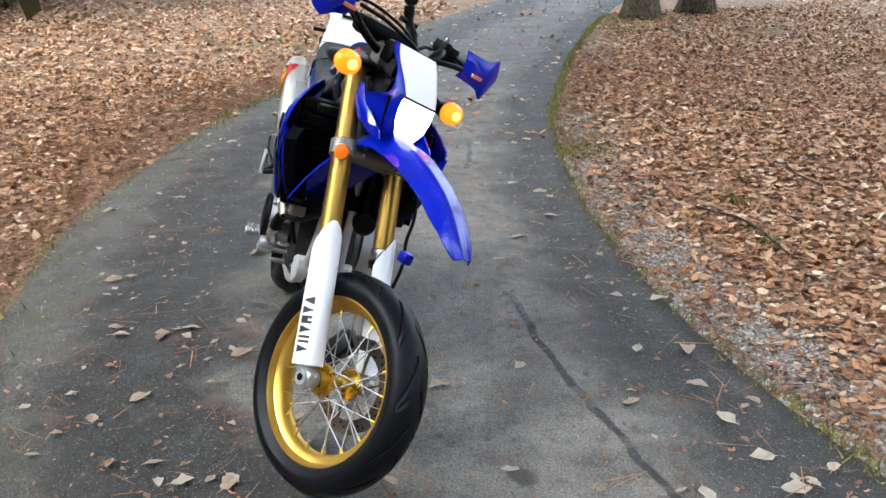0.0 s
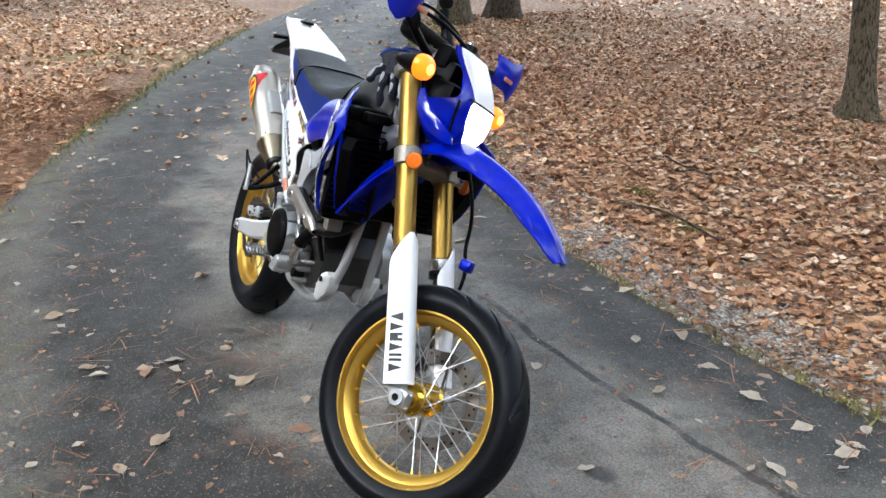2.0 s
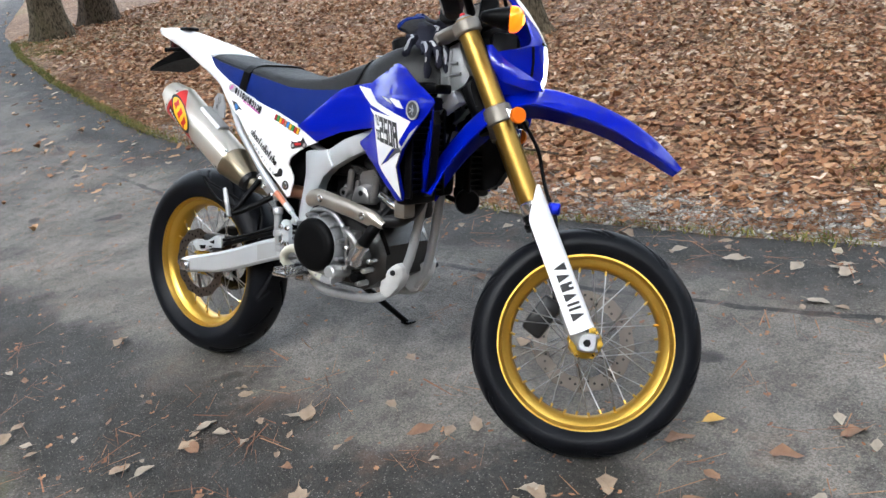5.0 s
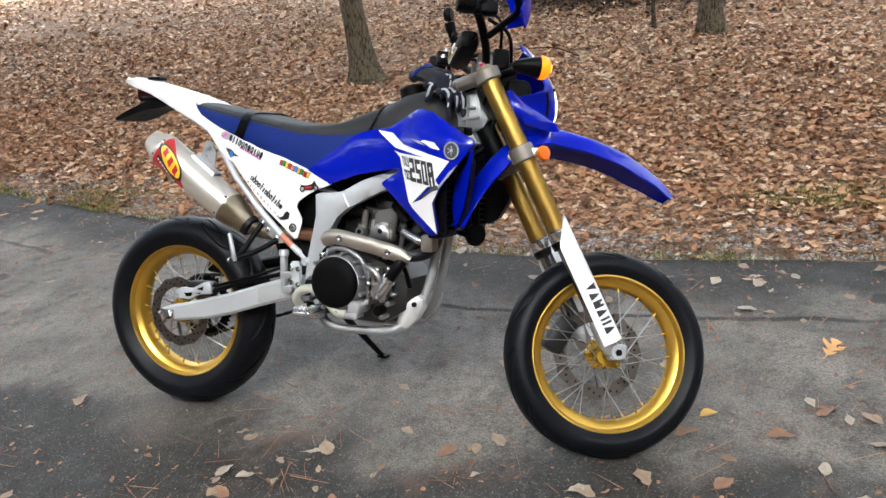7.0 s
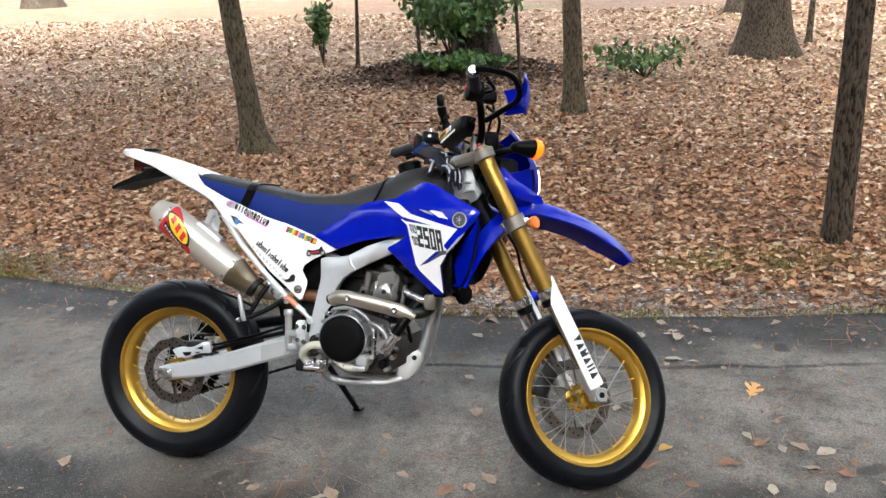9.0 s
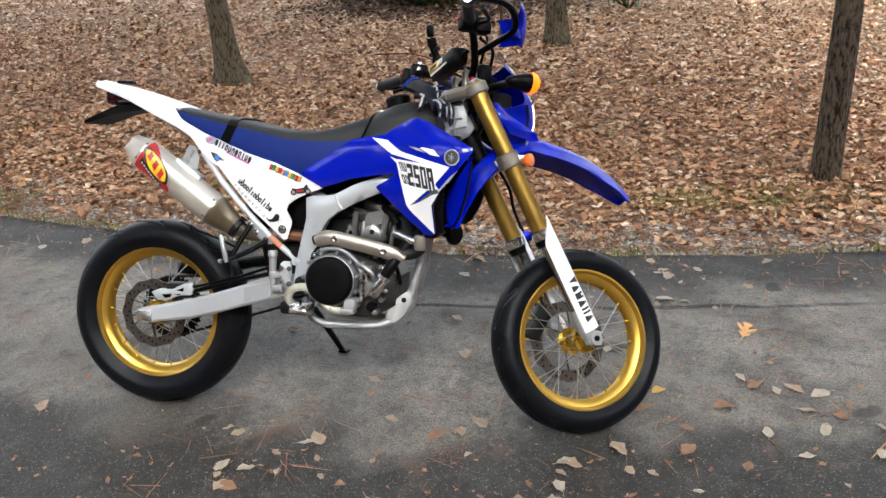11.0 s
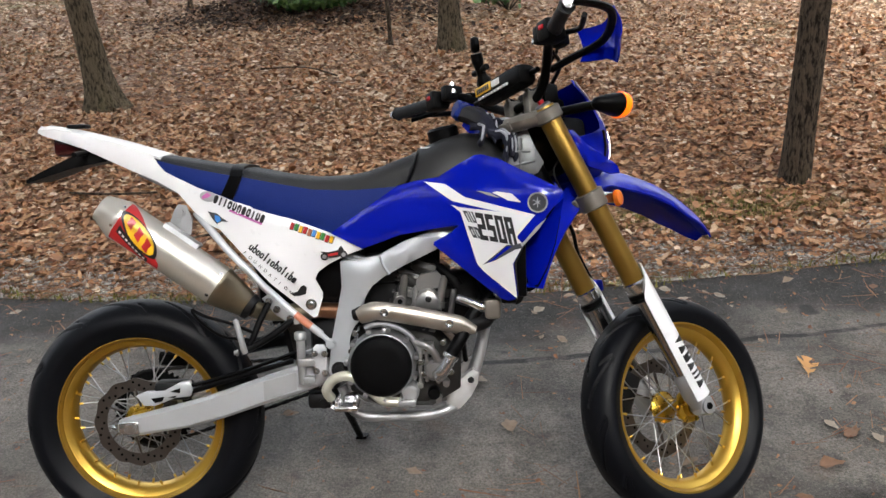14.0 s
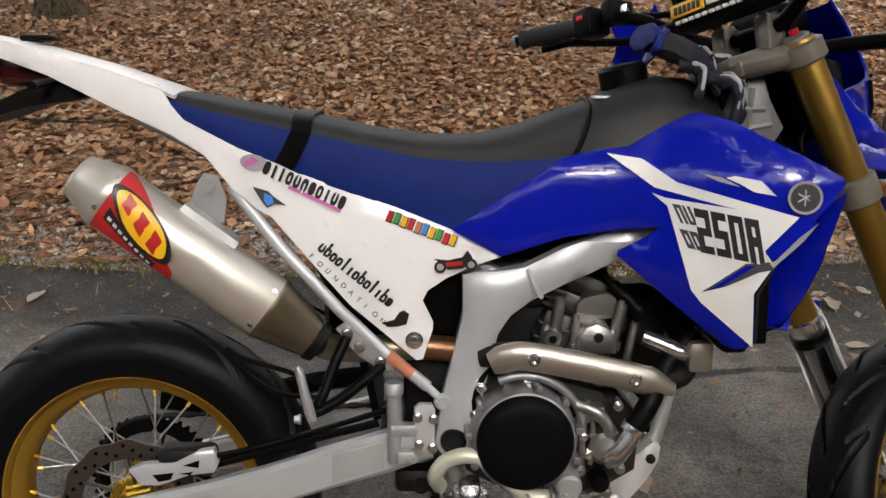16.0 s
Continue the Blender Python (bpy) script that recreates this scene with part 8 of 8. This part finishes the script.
def glove(m, seed):
    """One limp glove: cuff, palm and curled fingers, with pale cloth along their backs."""
    rng_g = random.Random(seed)
    bm = bmesh.new()
    rows = []
    for k in range(13):
        f = k / 12
        c = Vector((-0.02 + 0.13 * f, 0.0, 0.012 - 0.028 * f * f))
        w = 0.043 - 0.008 * math.sin(f * 3.1) + 0.006 * f
        h = 0.015 + 0.004 * math.sin(f * 5)
        rows.append([c + Vector((0, w * math.cos(a), h * math.sin(a))) for a in np.linspace(0, 2 * math.pi, 21)[:-1]])
    loft(bm, rows)
    tips = [(0.100, -0.036, 0.165, -0.062, -0.050), (0.105, -0.013, 0.190, -0.024, -0.044), (0.105, 0.010, 0.188, 0.012, -0.058), (0.100, 0.030, 0.165, 0.040, -0.030), (0.03, -0.040, 0.075, -0.080, -0.036)]
    tips = [(a, b, c + rng_g.uniform(-0.012, 0.012), d + rng_g.uniform(-0.012, 0.012), e + rng_g.uniform(-0.014, 0.014)) for a, b, c, d, e in tips]
    lines = []
    for x0, y0, x1, y1, z1 in tips:
        p = spline([(x0 - 0.03, y0, -0.004), (x0 + 0.015, y0 * 1.05, 0.004), ((x0 + x1) / 2 + 0.008, (y0 + y1) / 2, -0.004), (x1, y1, z1)], 6)
        lines.append(p)
        tube(bm, p, [0.0105 + 0.0018 * math.sin(i * 1.1 + seed) for i in range(len(p) - 2)] + [0.010, 0.006], 12)
    g = new("glove", mesh_of("glove", soft(bm, 0.004, seed), GLOVE_DARK, sharp=70))
    g.matrix_world = m
    for p in lines:
        q = [v + Vector((0, -0.0055, 0.0085)) for v in p[3:-1]]
        part("finger_back", soft(tube(bmesh.new(), q, [0.0025] + [0.0046] * (len(q) - 2) + [0.0025], 8, 0.8), 0.003, seed + 3), GLOVE_PALE, g, "pale grey cloth along the finger")
    cuff = bmesh.new()
    loft(cuff, [[Vector((x, w * math.cos(a), 0.010 + h * math.sin(a))) for a in np.linspace(0, 2 * math.pi, 25)[:-1]] for x, w, h in ((-0.060, 0.046, 0.016), (-0.045, 0.047, 0.019), (-0.02, 0.046, 0.018), (0.0, 0.045, 0.018), (0.02, 0.040, 0.018))])
    part("cuff", soft(cuff, 0.006, seed + 1), GLOVE_GREY, g, "dark grey cloth cuff")
    rim = bmesh.new()
    loft(rim, [[Vector((x, w * math.cos(a), 0.010 + h * math.sin(a))) for a in np.linspace(0, 2 * math.pi, 25)[:-1]] for x, w, h in ((-0.072, 0.047, 0.018), (-0.070, 0.050, 0.021), (-0.058, 0.050, 0.021), (-0.056, 0.046, 0.018))])
    part("cuff_rim", soft(rim, 0.005, seed + 1), BLUE_VINYL, g, "blue rim of the cuff")
    return tagged(g, "navy and grey riding glove lying on the black tank", "glove", "gloves on the tank")


glove(bike.matrix_world @ pose(0.905, -0.040, 1.062, 10, 24, -14) @ Matrix.Diagonal((0.68, 1.0, 1.05, 1)), 2)
glove(bike.matrix_world @ pose(0.896, 0.025, 1.076, -4, 16, 10) @ Matrix.Diagonal((0.70, 1.0, 1.05, 1)), 6)


# ---- loose leaves on the drive ----
def leaf_object(kind, x, y, size, turn, tilt, material, label, lift=0.0):
    rng_l = random.Random(int(x * 977 + y * 311))
    if kind == "oak":
        half = [(-0.62, 0.012), (-0.42, 0.02), (-0.36, 0.14), (-0.22, 0.22), (-0.20, 0.08), (-0.04, 0.07), (0.08, 0.30), (0.20, 0.34), (0.16, 0.10), (0.30, 0.08), (0.42, 0.18), (0.50, 0.10), (0.56, 0.0)]
    else:
        half = [(-0.62, 0.010), (-0.48, 0.015), (-0.34, 0.16), (-0.12, 0.26), (0.10, 0.25), (0.32, 0.15), (0.5, 0.0)]
        half = [(u + rng_l.uniform(-0.04, 0.04), v * rng_l.uniform(0.7, 1.35)) for u, v in half[:-1]] + [half[-1]]
    bm = bmesh.new()
    curl = rng_l.uniform(0.4, 2.0)
    def z_of(u, v):
        return 0.09 * curl * (2.2 * v * v * 6 + u * u * 1.4) + 0.03 * math.sin(u * 9 + size * 90)
    mids = [bm.verts.new((u, 0, z_of(u, 0))) for u, _ in half]
    for sgn in (1, -1):
        outer = [bm.verts.new((u, sgn * v, z_of(u, v) + 0.02 * rng_l.uniform(-1, 1))) for u, v in half[:-1]] + [mids[-1]]
        for i in range(len(half) - 1):
            f = [mids[i], mids[i + 1], outer[i + 1], outer[i]]
            if outer[i + 1] is mids[i + 1]:
                f = [mids[i], mids[i + 1], outer[i]]
            bm.faces.new(f)
    tube(bm, [(-0.62, 0, z_of(-0.62, 0)), (-0.76, 0.03, 0.05)], 0.010, 5)
    low_z = min(v.co.z for v in bm.verts)
    bmesh.ops.translate(bm, vec=(0, 0, -low_z), verts=bm.verts[:])
    ob = new("fallen_leaf", mesh_of("fallen_leaf", bm, material, sharp=70))
    ob.matrix_world = pose(x, y, 0.0045 + lift, tilt, 0, turn) @ Matrix.Diagonal((size, size, size, 1))
    return tagged(ob, label, "leaf", "fallen leaves on the drive")


LEAF_TAN = pm("tan_leaf", (0.26, 0.18, 0.115), 0.7, var=0.4, vs=3, bump=0.5, bs=14, col2=(0.40, 0.30, 0.21))
LEAF_PALE = pm("pale_leaf", (0.31, 0.255, 0.19), 0.7, var=0.35, vs=3, bump=0.5, bs=14, col2=(0.46, 0.39, 0.30))
LEAF_YELLOW = pm("yellow_leaf", (0.50, 0.28, 0.05), 0.65, var=0.35, vs=3, bump=0.4, bs=14, col2=(0.55, 0.36, 0.10))
LEAF_ORANGE = pm("orange_leaf", (0.62, 0.33, 0.12), 0.6, var=0.25, vs=3, bump=0.4, bs=14)
LEAF_BROWN = pm("brown_leaf", (0.21, 0.115, 0.065), 0.75, var=0.4, vs=3, bump=0.5, bs=14)
LEAF_KINDS = {"t": (LEAF_TAN, "dry tan leaf lying on the asphalt"), "p": (LEAF_PALE, "curled pale leaf lying on the asphalt"),
              "y": (LEAF_YELLOW, "yellow leaf lying on the asphalt"), "b": (LEAF_BROWN, "brown curled leaf lying on the asphalt")}
leaf_object("oak", 2.10, 0.80, 0.115, 75, 14, LEAF_ORANGE, "orange lobed oak leaf lying on the asphalt")
NEAR = [(1.77, 0.31), (1.85, 0.09), (1.85, -0.03), (2.38, 0.30), (2.24, 0.25), (2.22, 0.39), (2.46, 0.17), (1.50, -0.15), (1.64, -0.05), (1.14, -0.02), (1.19, 0.04), (0.90, 0.02), (0.44, -0.30), (0.52, -0.31), (0.49, -0.40),
        (-0.32, -0.05), (0.69, -0.12), (0.78, 0.27), (1.06, -0.05), (1.81, 1.07), (1.96, 1.39), (2.27, 1.50), (2.58, 1.42), (2.10, 0.40), (1.07, 0.50), (1.58, 0.27), (1.59, 0.60), (1.36, -0.36), (1.48, -0.14), (0.66, -0.15),
        (0.42, -0.12), (0.95, -0.43), (0.38, -0.57), (1.07, -0.56), (2.05, 0.44), (2.16, 0.36), (2.30, 0.36), (2.34, 0.22), (2.28, 0.14), (2.10, 0.10), (1.98, 0.24), (2.42, 0.02), (2.20, -0.02), (2.02, -0.10), (1.72, 0.20)]
FAR = [(-0.57, 1.37), (-0.29, 1.14), (0.48, 1.32), (0.54, 1.47), (0.95, 1.22), (0.99, 1.38), (1.45, 1.30), (1.67, 1.30), (1.30, 1.06), (0.99, 0.79), (-0.99, 1.44), (0.47, -0.40), (-0.12, -0.64), (-0.15, -0.57), (1.37, 1.43),
       (1.83, 1.31), (0.37, 0.61), (-0.02, 0.97), (-1.13, -0.78), (-2.07, -0.30), (-1.39, -0.56), (-1.29, -0.45), (-2.54, -0.19), (-2.08, 1.59), (-2.13, 1.36), (1.24, 1.31), (1.76, 1.46)]
rng = random.Random(31)
for k, (x, y) in enumerate(NEAR + FAR):
    kind = "y" if k == 0 else rng.choice("ttpptb" if k < len(NEAR) else "ppptt")
    m_, lab = LEAF_KINDS[kind]
    leaf_object("plain", x, y, rng.uniform(0.050, 0.088) * (1.25 if k == 0 else 1), rng.uniform(0, 360), rng.uniform(-14, 14), m_, lab)
for k in range(110):
    x = rng.uniform(-0.8, 3.2)
    y = rng.uniform(-0.9, -0.1) if k % 3 else rng.uniform(1.0, 1.5)
    if not on_drive(x, y, 0.05):
        continue
    m_, lab = LEAF_KINDS[rng.choice("ttpbb")]
    leaf_object("plain", x, y, rng.uniform(0.022, 0.050), rng.uniform(0, 360), rng.uniform(-14, 14), m_, lab)
for k in range(150):
    x, y = rng.uniform(-8.5, 3.4), rng.uniform(-0.95, 4.2)
    if not on_drive(x, y, 0.06) or (-0.2 < y < 0.8 and -0.2 < x < 1.8):
        continue
    m_, lab = LEAF_KINDS[rng.choice("pptttb")]
    leaf_object("plain", x, y, rng.uniform(0.025, 0.07), rng.uniform(0, 360), rng.uniform(-14, 14), m_, lab)
